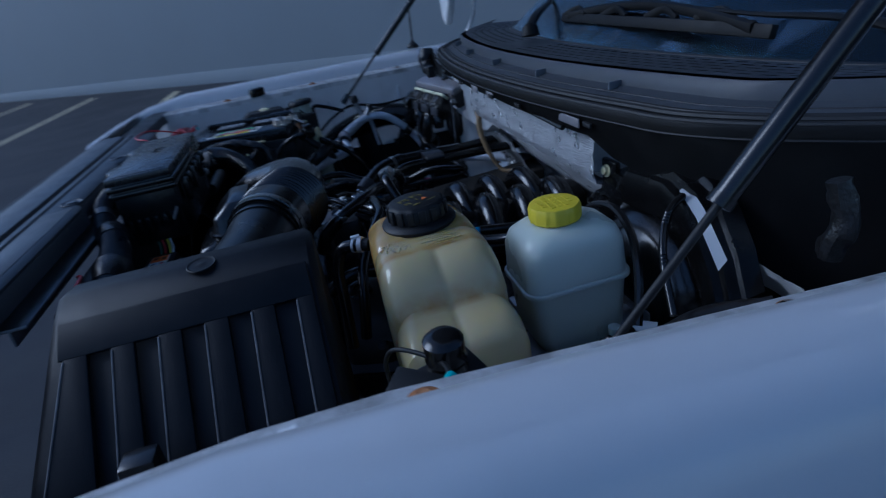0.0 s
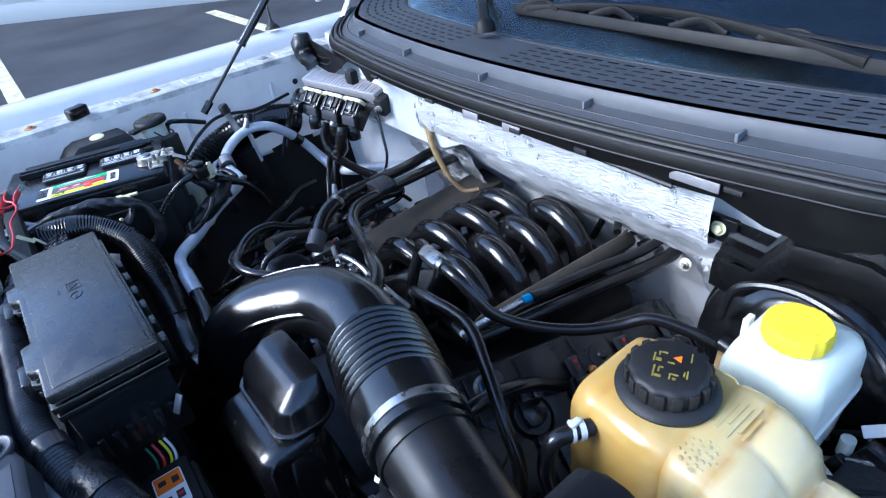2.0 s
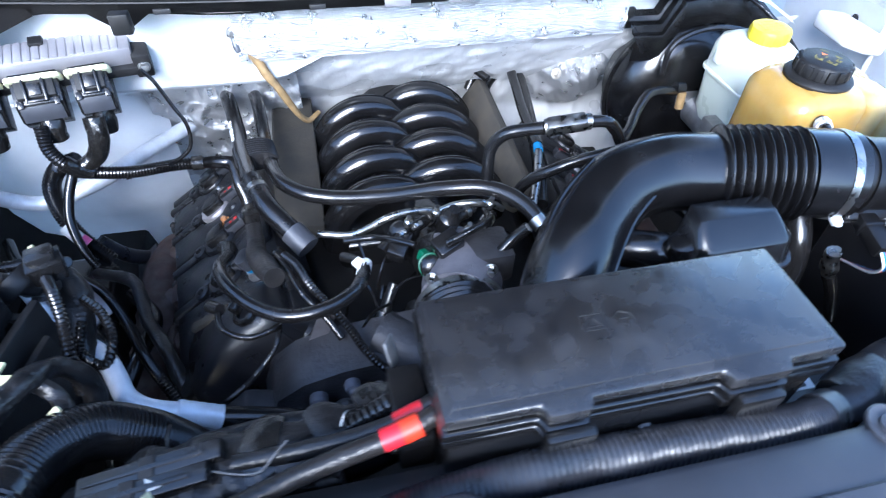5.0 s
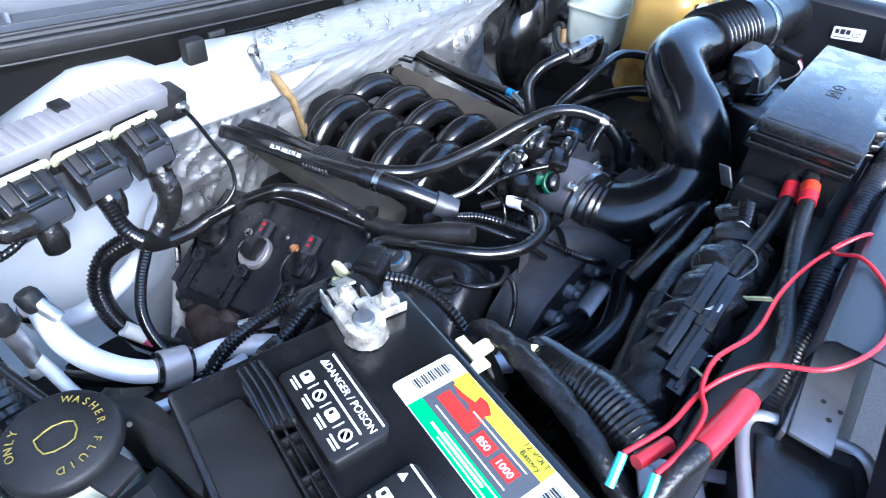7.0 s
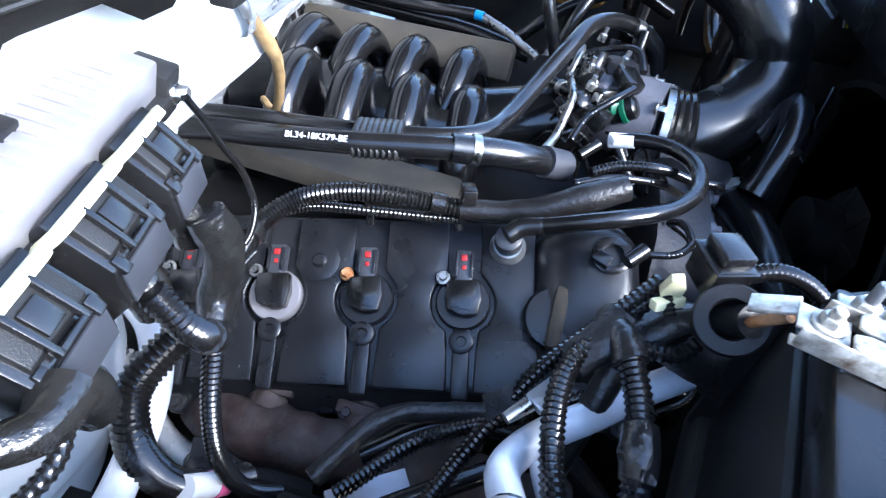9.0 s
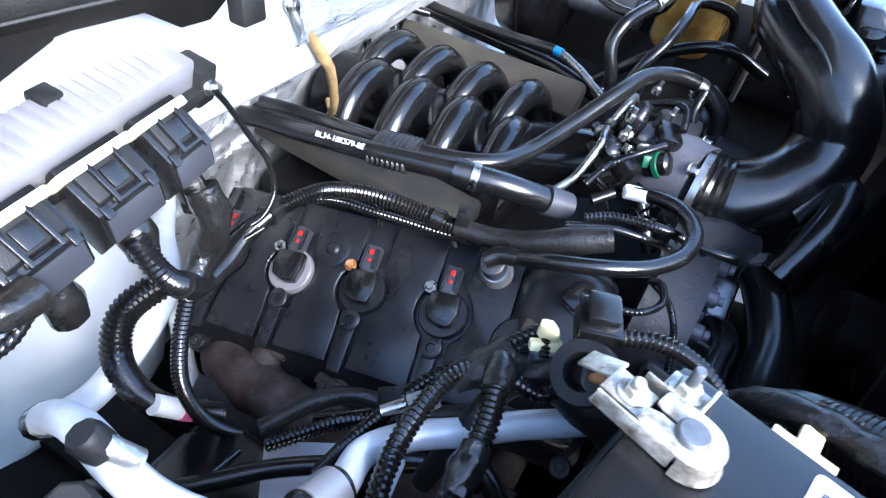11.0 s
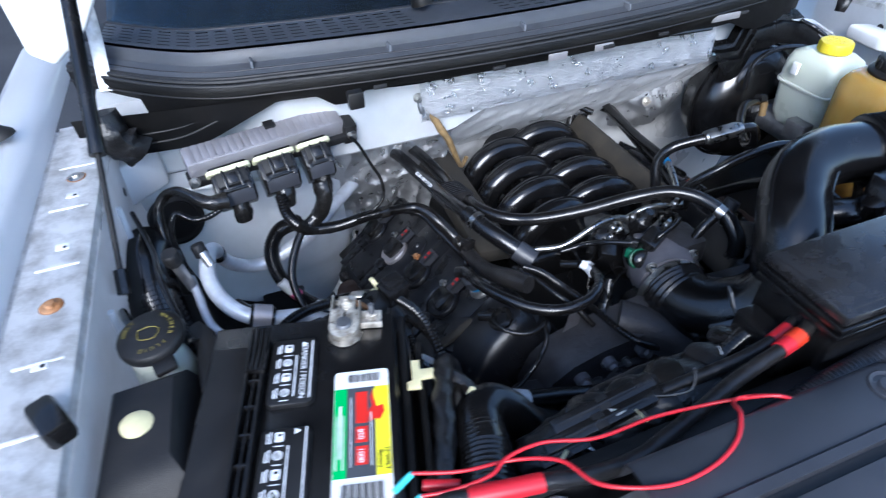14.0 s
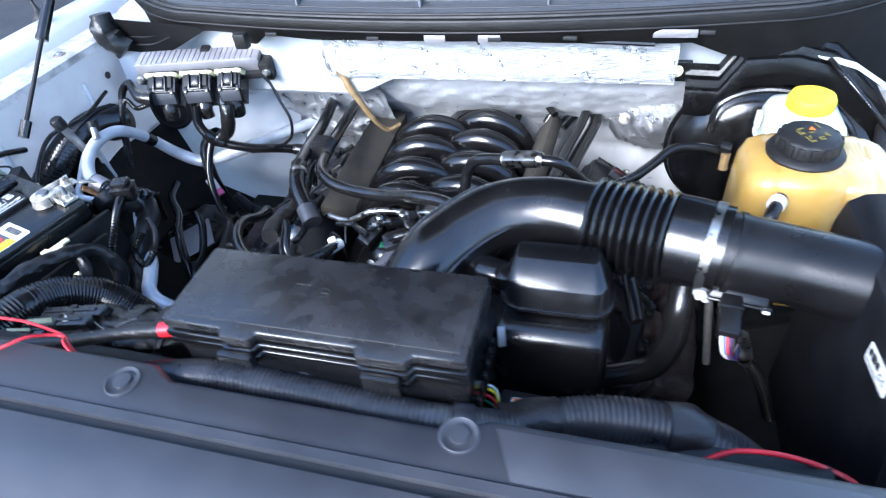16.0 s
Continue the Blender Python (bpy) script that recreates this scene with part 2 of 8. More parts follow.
PURPLE = mat("purple wire insulation", (0.06, 0.012, 0.08), 0.4, var=0.1, bump=0.05)
PAPER = mat("white printed paper", (0.75, 0.75, 0.74), 0.45, var=0.05, bump=0.03)
PRINT = mat("white ink", (0.7, 0.71, 0.72), 0.6, var=0.2, scale=200, bump=0)
YPRINT = mat("yellow ink", (0.20, 0.16, 0.025), 0.6, var=0.35, scale=240, bump=0, dust=(0.03, 0.03, 0.025), dust_amt=0.6, dust_scale=220)
DPRINT = mat("dark ink", (0.02, 0.02, 0.022), 0.5, var=0.1, bump=0)
LGREEN = mat("green label ink", (0.01, 0.42, 0.09), 0.4, var=0.06, bump=0)
LYELLOW = mat("yellow label ink", (0.82, 0.76, 0.02), 0.4, var=0.05, bump=0)
LRED = mat("red label ink", (0.62, 0.022, 0.015), 0.4, var=0.06, bump=0)
LOCKRED = mat("dusty red plastic", (0.35, 0.012, 0.012), 0.45, var=0.25, scale=120, bump=0.1)
LGREY = mat("dark grey label ink", (0.06, 0.065, 0.075), 0.4, var=0.06, bump=0)
LORANGE = mat("orange label ink", (0.75, 0.16, 0.01), 0.4, var=0.06, bump=0)
GREYMETAL = mat("ribbed grey aluminium module case", (0.36, 0.345, 0.365), 0.45, 0.6, var=0.1, scale=30, bump=0.2, dust=(0.27, 0.24, 0.21), dust_amt=0.6)
GASKET = mat("pale yellow gasket", (0.62, 0.6, 0.38), 0.6, var=0.12, scale=60, bump=0.2)
ASPHALT = mat("worn asphalt", (0.036, 0.038, 0.044), 0.85, var=0.25, scale=1.4, bump=0.7, bscale=90, bdist=0.004, dust=(0.09, 0.09, 0.09), dust_amt=0.4, dust_scale=0.8, spec=0.15)
LINE = mat("worn yellowish parking paint", (0.52, 0.46, 0.29), 0.8, var=0.2, scale=5, bump=0.3, dust=(0.12, 0.12, 0.11), dust_amt=0.7, dust_scale=7)
WALLPAINT = mat("pale painted building wall", (0.28, 0.30, 0.315), 0.8, var=0.04, scale=0.6, bump=0.3, bscale=60, bdist=0.003, spec=0.2)
COWLP = mat("weathered grey black cowl plastic", (0.105, 0.114, 0.134), 0.38, var=0.1, scale=12, bump=0.4, bscale=900, dust=(0.2, 0.19, 0.18), dust_amt=0.2)
BLOCK = mat("grimy engine black", (0.005, 0.005, 0.0055), 0.55, var=0.4, bump=0.4, dust=(0.02, 0.018, 0.015), dust_amt=0.5, spec=0.2)
# for real seals, and as black put where grooves and openings are dark
SEALDARK = mat("soft black of seals and dark gaps", (0.01, 0.01, 0.011), 0.6, var=0.2, bump=0.3)
SHADE = mat("blue foil sunshade", (0.004, 0.03, 0.066), 0.6, 0.0, var=0.05, scale=3, bump=0, bscale=8, bdist=0.01)
GLASSM = bpy.data.materials.new("clear windscreen glass")
GLASSM.use_nodes = True
gb = GLASSM.node_tree.nodes["Principled BSDF"]
gb.inputs["Base Color"].default_value = (0.6, 0.72, 0.78, 1)
gb.inputs["Roughness"].default_value, gb.inputs["Transmission Weight"].default_value, gb.inputs["IOR"].default_value = 0.0, 1.0, 1.25

# ---- building helpers ----
ORG = {}


def smooth(bm, on=True):
    for f in bm.faces:
        f.smooth = on
    return bm


def mesh_ob(name, bm, material, origin, label=""):
    me = bpy.data.meshes.new(name)
    bmesh.ops.translate(bm, verts=bm.verts, vec=-Vector(origin))
    bmesh.ops.recalc_face_normals(bm, faces=bm.faces)
    bm.to_mesh(me)
    bm.free()
    for m in material if isinstance(material, (list, tuple)) else [material]:
        me.materials.append(m)
    me.set_sharp_from_angle(angle=radians(42))
    ob = new(name, me)
    if label:
        ob["label"] = label
    return ob


def root(name, at, label, category, group="", kind=""):
    ob = new(name)
    ob.empty_display_size = 0.02
    ob.location = at
    ORG[ob.name] = Vector(at)
    return tagged(ob, label, category, group, kind)


def part(name, bm, material, parent, label=""):
    o = ORG[parent.name]
    ob = mesh_ob(name, bm, material, o, label)
    ob.parent = parent
    ORG[ob.name] = o
    return ob


def thing(name, bm, material, label, category, group="", kind=""):
    lo = Vector([min(v.co[i] for v in bm.verts) for i in range(3)])
    hi = Vector([max(v.co[i] for v in bm.verts) for i in range(3)])
    at = Vector(((lo.x + hi.x) / 2, (lo.y + hi.y) / 2, lo.z))
    ob = mesh_ob(name, bm, material, at)
    ob.location = at
    ORG[ob.name] = at
    return tagged(ob, label, category, group, kind)


def spline(pts, step=0.008):
    """Points along a smooth curve through pts, with the fraction of the control index."""
    P = [Vector(p) for p in pts]
    if len(P) == 2:
        n = max(2, int((P[1] - P[0]).length / step))
        return [(P[0].lerp(P[1], i / n), i / n) for i in range(n + 1)]
    P = [2 * P[0] - P[1]] + P + [2 * P[-1] - P[-2]]
    out = []
    for i in range(1, len(P) - 2):
        p0, p1, p2, p3 = P[i - 1 : i + 3]
        d0, d1, d2 = (max((b - a).length, 1e-5) ** 0.5 for a, b in ((p0, p1), (p1, p2), (p2, p3)))
        m1 = (p1 - p0) / d0 - (p2 - p0) / (d0 + d1) + (p2 - p1) / d1
        m2 = (p2 - p1) / d1 - (p3 - p1) / (d1 + d2) + (p3 - p2) / d2
        m1, m2 = m1 * d1, m2 * d1
        n = max(2, int(math.ceil((p2 - p1).length / step)))
        for k in range(n):
            s = k / n
            out.append(((2 * s**3 - 3 * s**2 + 1) * p1 + (s**3 - 2 * s**2 + s) * m1 + (-2 * s**3 + 3 * s**2) * p2 + (s**3 - s**2) * m2, i - 1 + s))
    out.append((P[-2], len(P) - 3))
    return out


def tube(pts, r, seg=12, step=0.008, corr=0.0, pitch=0.005, wob=0.0, bm=None, flat=1.0):
    """A bent tube. r: radius, or one for each point. corr: depth of its ribs. wob: unevenness of a wrapped bundle. flat: squash across."""
    bm = bm or bmesh.new()
    path = spline(pts, pitch / 2 if corr else step)
    rings, up = [], None
    for i, (p, s) in enumerate(path):
        a, b = path[max(i - 1, 0)][0], path[min(i + 1, len(path) - 1)][0]
        d = (b - a).normalized()
        if up is None:
            up = Vector((0, 0, 1)) if abs(d.z) < 0.9 else Vector((0, 1, 0))
        side = d.cross(up).normalized()
        up = side.cross(d).normalized()
        if isinstance(r, (list, tuple)):
            k = min(int(s), len(r) - 2)
            rad = r[k] + (r[k + 1] - r[k]) * (s - k)
        else:
            rad = r
        if corr:
            rad *= 1.0 if i % 2 else 1 - corr
        ring = []
        for j in range(seg):
            w = 2 * math.pi * j / seg
            q = rad
            if wob:
                q *= 1 + wob * noise.noise(p * 55 + Vector((math.cos(w), math.sin(w), 0)) * 1.3)
            ring.append(bm.verts.new(p + side * (math.cos(w) * q) + up * (math.sin(w) * q * flat)))
        rings.append(ring)
    for a, b in zip(rings, rings[1:]):
        for j in range(seg):
            f = bm.faces.new((a[j], a[(j + 1) % seg], b[(j + 1) % seg], b[j]))
            f.smooth = True
    bm.faces.new(rings[0][::-1])
    bm.faces.new(rings[-1])
    return bm


def lathe(profile, at=(0, 0, 0), axis=(0, 0, 1), seg=32, wave=0.0, waves=0, bm=None):
    """A turned part: profile of (radius, height) along axis. wave: knurls on the middle rings."""
    bm = bm or bmesh.new()
    rot = Vector(axis).to_track_quat("Z", "Y").to_matrix()
    rings = []
    for k, (r, h) in enumerate(profile):
        ring = []
        for j in range(seg):
            w = 2 * math.pi * j / seg
            q = r * (1 + (wave * math.copysign(1, math.sin(waves * w)) if waves and 0 < k < len(profile) - 1 else 0))
            ring.append(bm.verts.new(Vector(at) + rot @ Vector((q * math.cos(w), q * math.sin(w), h))))
        rings.append(ring)
    for a, b in zip(rings, rings[1:]):
        for j in range(seg):
            bm.faces.new((a[j], a[(j + 1) % seg], b[(j + 1) % seg], b[j])).smooth = True
    bm.faces.new(rings[0][::-1])
    bm.faces.new(rings[-1])
    return bm


def box(lo, hi, bev=0.003, seg=2, m=None, bm=None):
    """A block with rounded edges, between two corners, then moved by m."""
    b = bmesh.new()
    bmesh.ops.create_cube(b, size=1)
    lo, hi = Vector(lo), Vector(hi)
    for v in b.verts:
        v.co = Vector([(lo[i] + hi[i]) / 2 + v.co[i] * (hi[i] - lo[i]) for i in range(3)])
    if bev:
        bmesh.ops.bevel(b, geom=list(b.edges), offset=bev, segments=seg, profile=0.5, affect="EDGES")
        smooth(b)
    if m is not None:
        bmesh.ops.transform(b, matrix=m, verts=b.verts)
    return join(bm, b)


def join(bm, b):
    if bm is None:
        return b
    me = bpy.data.meshes.new("tmp")
    b.to_mesh(me)
    b.free()
    bm.from_mesh(me)
    bpy.data.meshes.remove(me)
    return bm


def prism(outline, z0, z1, m=None, bev=0.002, bm=None, seg=2):
    """An outline in x and y drawn up from z0 to z1, with rounded rims."""
    b = bmesh.new()
    vs = [b.verts.new((x, y, z0)) for x, y in outline]
    f = b.faces.new(vs)
    up = bmesh.ops.extrude_face_region(b, geom=[f])
    bmesh.ops.translate(b, vec=(0, 0, z1 - z0), verts=[v for v in up["geom"] if isinstance(v, bmesh.types.BMVert)])
    bmesh.ops.recalc_face_normals(b, faces=b.faces)
    if bev:
        bmesh.ops.bevel(b, geom=list(b.edges), offset=bev, segments=seg, profile=0.5, affect="EDGES")
        smooth(b)
    if m is not None:
        bmesh.ops.transform(b, matrix=m, verts=b.verts)
    return join(bm, b)


def rrect(w, d, r, n=5, cx=0.0, cy=0.0):
    """A rounded rectangle."""
    out = []
    for sx, sy, a0 in ((1, 1, 0), (-1, 1, 90), (-1, -1, 180), (1, -1, 270)):
        for k in range(n + 1):
            a = radians(a0 + 90 * k / n)
            out.append((cx + sx * (w / 2 - r) + r * math.cos(a), cy + sy * (d / 2 - r) + r * math.sin(a)))
    return out


def loft(sections, m=None, bm=None, cap=True):
    """A skin over sections: (height, outline) with the same count of points."""
    b = bmesh.new()
    rings = [[b.verts.new((x, y, z)) for x, y in o] for z, o in sections]
    n = len(rings[0])
    for a, c in zip(rings, rings[1:]):
        for j in range(n):
            b.faces.new((a[j], a[(j + 1) % n], c[(j + 1) % n], c[j])).smooth = True
    if cap:
        b.faces.new(rings[0][::-1])
        b.faces.new(rings[-1])
    bmesh.ops.recalc_face_normals(b, faces=b.faces)
    if m is not None:
        bmesh.ops.transform(b, matrix=m, verts=b.verts)
    return join(bm, b)


def sheet(rows, thick=0.0, bm=None):
    """A skin through rows of points, thickened along its normals."""
    b = bmesh.new()
    vs = [[b.verts.new(p) for p in row] for row in rows]
    for a, c in zip(vs, vs[1:]):
        for j in range(len(a) - 1):
            b.faces.new((a[j], a[j + 1], c[j + 1], c[j])).smooth = True
    if thick:
        bmesh.ops.solidify(b, geom=list(b.faces), thickness=thick)
    return join(bm, b)


def cable(name, pts, r, material, label, category="hose", **kw):
    return thing(name, tube(pts, r, **kw), material, label, category)


def basis(at, x, z):
    """A frame at a place, with its x along x and its z near z."""
    x = Vector(x).normalized()
    y = Vector(z).cross(x).normalized()
    z = x.cross(y)
    return Matrix.Translation(at) @ Matrix((x, y, z)).transposed().to_4x4()


def words(text, size, m, bm=None, bold=0.0):
    """Flat letters of that height in the frame m, from its origin, as a mesh."""
    cu = bpy.data.curves.new("words", "FONT")
    cu.body, cu.size, cu.extrude, cu.offset = text, size, 0.0002, bold
    cu.align_x = cu.align_y = "CENTER"
    ob = bpy.data.objects.new("words", cu)
    scene.collection.objects.link(ob)
    me = bpy.data.meshes.new_from_object(ob.evaluated_get(bpy.context.evaluated_depsgraph_get()))
    bpy.data.objects.remove(ob)
    b = bmesh.new()
    b.from_mesh(me)
    bpy.data.meshes.remove(me)
    bmesh.ops.transform(b, matrix=m, verts=b.verts)
    return join(bm, b)


def bars(rows, m, h=0.0003, bm=None):
    """Plain bars in place of writing: (x, y, width, height) in the frame m."""
    bm = bm or bmesh.new()
    for x, y, w, d in rows:
        bm = box((x - w / 2, y - d / 2, 0), (x + w / 2, y + d / 2, h), 0, m=m, bm=bm)
    return bm


def hexbolt(at, axis, r=0.006, h=0.006, washer=0.0095):
    bm = lathe([(washer, 0), (washer, 0.0015), (washer * 0.95, 0.002)], at, axis, 20)
    return lathe([(r, 0.002), (r, h - 0.001), (r * 0.85, h)], at, axis, 6, bm=bm)


# ---- ground and distance ----
CX = 0.05  # the truck's middle line
thing("ground", sheet([[(-300, -300, 0), (300, -300, 0)], [(-300, 300, 0), (300, 300, 0)]]), ASPHALT, "worn dark grey asphalt car park", "ground", kind="structure")
for k in range(-3, 3):
    y = -0.15 + 2.65 * k
    thing(f"parking_line_{k + 4}", box((-9.9 + (y - 0.8) / 0.93, y - 0.075, 0.0), (-4.4, y + 0.075, 0.004), 0), LINE, "worn yellowish painted parking line on asphalt", "line", kind="structure")
wall_m = pose(-10.9, 0.8, 0, 0, 0, 43)
thing("building_wall", box((-45, 0, 0), (22, 0.3, 6.5), 0.01, m=wall_m), WALLPAINT, "pale painted wall of a building beside the car park", "wall", kind="structure")
thing("wall_base", box((-45, -0.02, 0), (22, -0.001, 0.28), 0.004, m=wall_m), WALLPAINT, "plain painted plinth along the building wall", "plinth", kind="structure")


# ---- body shell ----
def fender(side, name, din, drop):
    """side: -1 the passenger's, 1 the driver's. din: the flange's inner edge from the middle line. drop: how the top falls to the rear."""
    X = lambda d: CX + side * d  # noqa: E731
    Z = lambda h, y: h - drop * (y - 0.1) - (0.2 * max(0.0, 0.06 - y) ** 1.2 if side > 0 else 0.0)  # noqa: E731
    f = root(name, (X(0.9), 0.1, 0.45), "white painted front fender of a pickup with dusty bolted flange", "fender", "front fenders")
    dcr = din + 0.085 if side < 0 else din + 0.038
    ys = [-0.62, -0.52, -0.42, -0.3, -0.15, 0.0, 0.2, 0.4, 0.55, 0.75, 1.0]
    rows = []
    for y in ys:
        d = 0.0 if y > -0.3 else (-(y + 0.3)) ** 1.6 * 1.1
        rows.append([(X(q + dcr - 0.5 * d), y, Z(h, y) - 0.5 * d) for q, h in ((0.0, 1.117), (0.006, 1.14), (0.016, 1.154), (0.035, 1.160), (0.075, 1.158), (0.105, 1.135), (0.128, 1.02), (0.14, 0.8), (0.125, 0.5))])
    part("outer_panel", sheet(rows, -0.0012), CLEANWHITE, f, "glossy white outer skin")
    w = dcr - din
    fl = ((dcr, 1.117), (dcr - 0.005, 1.116), (dcr - 0.009, 1.122), (din + 0.008, 1.122), (din + 0.001, 1.119), (din - 0.001, 1.105))
    rows = [[(X(q), y, Z(h, y)) for q, h in fl] for y in (-0.36, -0.2, -0.1, 0.0, 0.1, 0.2, 0.3, 0.4, 0.5, 0.6)]
    part("flange", sheet(rows, -0.0015), DIRTYWHITE, f, "dusty white bolted flange")
    rows = [[(X(q), y, Z(h, y)) for q, h in ((din - 0.003, 1.106), (din, 1.03), (din + 0.005, 0.95), (din - 0.01, 0.88))] for y in (-0.36, -0.1, 0.1, 0.3, 0.5, 0.66)]
    part("inner_apron", sheet(rows, 0.0015), WHITE, f, "white painted inner apron")
    for y in (0.16, 0.40):
        part("apron_bead", tube([(X(din - 0.004), y, 1.06), (X(din - 0.001), y, 0.97)], 0.005, 8), WHITE, f, "pressed bead")
    part("apron_hole", lathe([(0.008, 0), (0.008, 0.0008)], (X(din - 0.006), 0.47, 1.045), (-side, 0, 0), 14), SEALDARK, f)
    rows = [[(X(q), y, h - (0.20 * min(1, max(0, (y - 0.2) / 0.2)) if q < din - 0.02 else 0) + 0.02 * noise.noise(Vector((q * 9, y * 9, h * 9)))) for q, h in ((din - 0.008, 0.885), (din - 0.06, 0.84), (0.68, 0.78), (0.55, 0.72), (0.49, 0.62), (0.48, 0.40))] for y in (-0.36, -0.2, -0.1, 0.1, 0.2, 0.3, 0.4, 0.5, 0.66)]
    part("wheel_liner", sheet(rows, 0.003), LINER, f, "black plastic wheel liner")
    mid = din + (0.033 if side < 0 else 0.024)
    for y in (-0.16, 0.122, 0.415):
        z = Z(1.122, y)
        ob = part("bolt", hexbolt((X(mid), y, z), (0, 0, 1), 0.0065, 0.006, 0.012), RUST if y < 0.3 else STEEL, f, "rust-stained flange bolt")
        part("rust_stain", lathe([(0.0135, 0), (0.0135, 0.0006)], (X(mid), y, z + 0.0003), seg=20), RUST, ob)
    for y in (0.03, 0.237, 0.364):
        z = Z(1.1222, y)
        so = part("slot", prism(rrect(0.017, 0.014, 0.002, 2, X(mid), y), z, z + 0.0012, bev=0.0004), DIRTYWHITE, f, "small pressed square")
        part("slot_hole", prism(rrect(0.005, 0.005, 0.002, 2, X(mid - 0.003), y - 0.002), z + 0.0012, z + 0.0016, bev=0), SEALDARK, so)
    for y in (-0.06, 0.034, 0.196, 0.331, 0.45):
        z = Z(1.1215, y)
        part("bead", prism(rrect(w * 0.6, 0.005, 0.0024, 3, X(mid + 0.002), y), z, z + 0.0022, bev=0.0008), DIRTYWHITE, f)
    if side < 0:
        part("rubber_stop", box((-0.024, -0.013, -0.006), (0.024, 0.013, 0.022), 0.006, 2, m=pose(X(mid) + 0.026, -0.06, Z(1.126, -0.06), 0, 0, -62)), RUBBER, f, "black rubber hood stop")
    return f


fender(-1, "fender", 0.81, 0.012)
fender(1, "fender", 0.890, 0.07)
thing("antenna", lathe([(0.021, 0), (0.02, 0.006), (0.012, 0.014), (0.006, 0.02), (0.0035, 0.03), (0.002, 0.2), (0.0018, 0.55)], (-0.885, 0.5, 1.163), (-0.25, 0.12, 1), 20), MATTE, "black rod antenna on the white fender", "antenna")

# firewall with its overhanging upper box
fw = root("firewall", (CX, 0.62, 0.45), "white painted firewall with crinkled foil insulation", "firewall")
lip = [-0.77 + i * (1.47 / 40) for i in range(41)]
rows = [[(x, y - 0.015 * max(0.0, 1 - abs(x - CX) / 0.8) + 0.04 * min(1.0, max(0.0, (x - 0.425) / 0.03)) + 0.07 * min(1.0, max(0.0, (-0.47 - x) / 0.12)), z + (1.075 - z) * 0.55 * min(1.0, max(0.0, (x + 0.16) / 0.10)) * (z < 1.07)) for x in lip] for y, z in ((0.62, 1.15), (0.53, 1.142), (0.528, 1.06), (0.526, 0.995), (0.532, 0.988), (0.56, 0.987))]
part("upper_box", sheet(rows, 0.002), WHITE, fw, "white upper box section")
xs = [-0.80 + 0.02 * i for i in range(22)]


def panel_y(x, z):
    """The lower panel: a broad dome by the module, falling back towards the tunnel."""
    dome = 0.05 * math.exp(-((x + 0.50) / 0.11) ** 2 - ((z - 0.80) / 0.12) ** 2)
    return 0.585 + 0.05 * (0.5 + 0.5 * math.tanh((x + 0.40) * 18)) + 0.10 * max(0.0, 0.72 - z) / 0.3 + 0.02 * max(0, z - 0.93) / 0.06 - dome


rows = [[(x, panel_y(x, z), z) for x in xs] for z in [0.985 - 0.03 * k for k in range(19)]]
part("lower_panel", sheet(rows, 0.002), WHITE, fw, "white lower panel under the engine module")
part("panel_bead", tube([(-0.70, 0.574, 0.965), (-0.60, 0.568, 0.957), (-0.48, 0.562, 0.957), (-0.40, 0.60, 0.955)], 0.004, 8), WHITE, fw)
part("drain_slot", box((-0.385, 0.60, 0.83), (-0.378, 0.612, 0.845), 0.001), RUST, fw, "small rusty clip")

part("rubber_plug", lathe([(0.052, -0.01), (0.052, 0.006), (0.044, 0.010), (0.04, 0.004), (0.015, 0.006)], (-0.712, 0.565, 0.905), (0.25, -1, 0.1), 32), MATTE, fw, "round black rubber plug")


def foil_grid(x0, x1, rows, amp, seed, nx=70, sub=5, crease=0.0, grain=0.4, tall=1.0):
    """Rows of (y, z) drawn along x and crumpled. crease: depth of sharp folds. tall: how much longer upright than across they are."""
    pts = []
    fine = []
    for (y0, z0), (y1, z1) in zip(rows, rows[1:]):
        for k in range(sub):
            fine.append((y0 + (y1 - y0) * k / sub, z0 + (z1 - z0) * k / sub))
    fine.append(rows[-1])
    for y, z in fine:
        line = []
        for i in range(nx + 1):
            x = x0 + (x1 - x0) * i / nx
            p = Vector((x, y, z))
            d = amp * noise.turbulence(p * 16 + Vector((seed, 0, 0)), 4, True) + grain * amp * noise.noise(p * 70)
            q = Vector((x + 0.3 * y, y, (z + 0.4 * x) / tall))
            d += crease * (1 - abs(noise.noise(q * 17 + Vector((0, seed, 0))))) ** 5 + 0.5 * crease * (1 - abs(noise.noise(q * 38 + Vector((seed, 3, 0))))) ** 4
            line.append((x, y - d, z + 0.4 * d))
        pts.append(line)
    return sheet(pts)
part("foil_blanket", foil_grid(-0.215, 0.465, [(0.521, 1.135), (0.507, 1.115), (0.503, 1.08), (0.503, 1.05), (0.507, 1.034), (0.522, 1.028), (0.55, 1.024)], 0.0018, 3.0, 130, 8, 0.001), FOIL, fw, "crinkled silver foil blanket")
part("foil_lining", foil_grid(-0.44, 0.86, [(0.535, 1.028), (0.565, 0.985), (0.62, 0.92), (0.69, 0.85), (0.735, 0.76), (0.74, 0.62), (0.76, 0.4)], 0.0028, 9.0, 160, 9, 0.007, 0.15, 3.5), FOILFLAT, fw, "dull silver heat shield lining")
rows = []
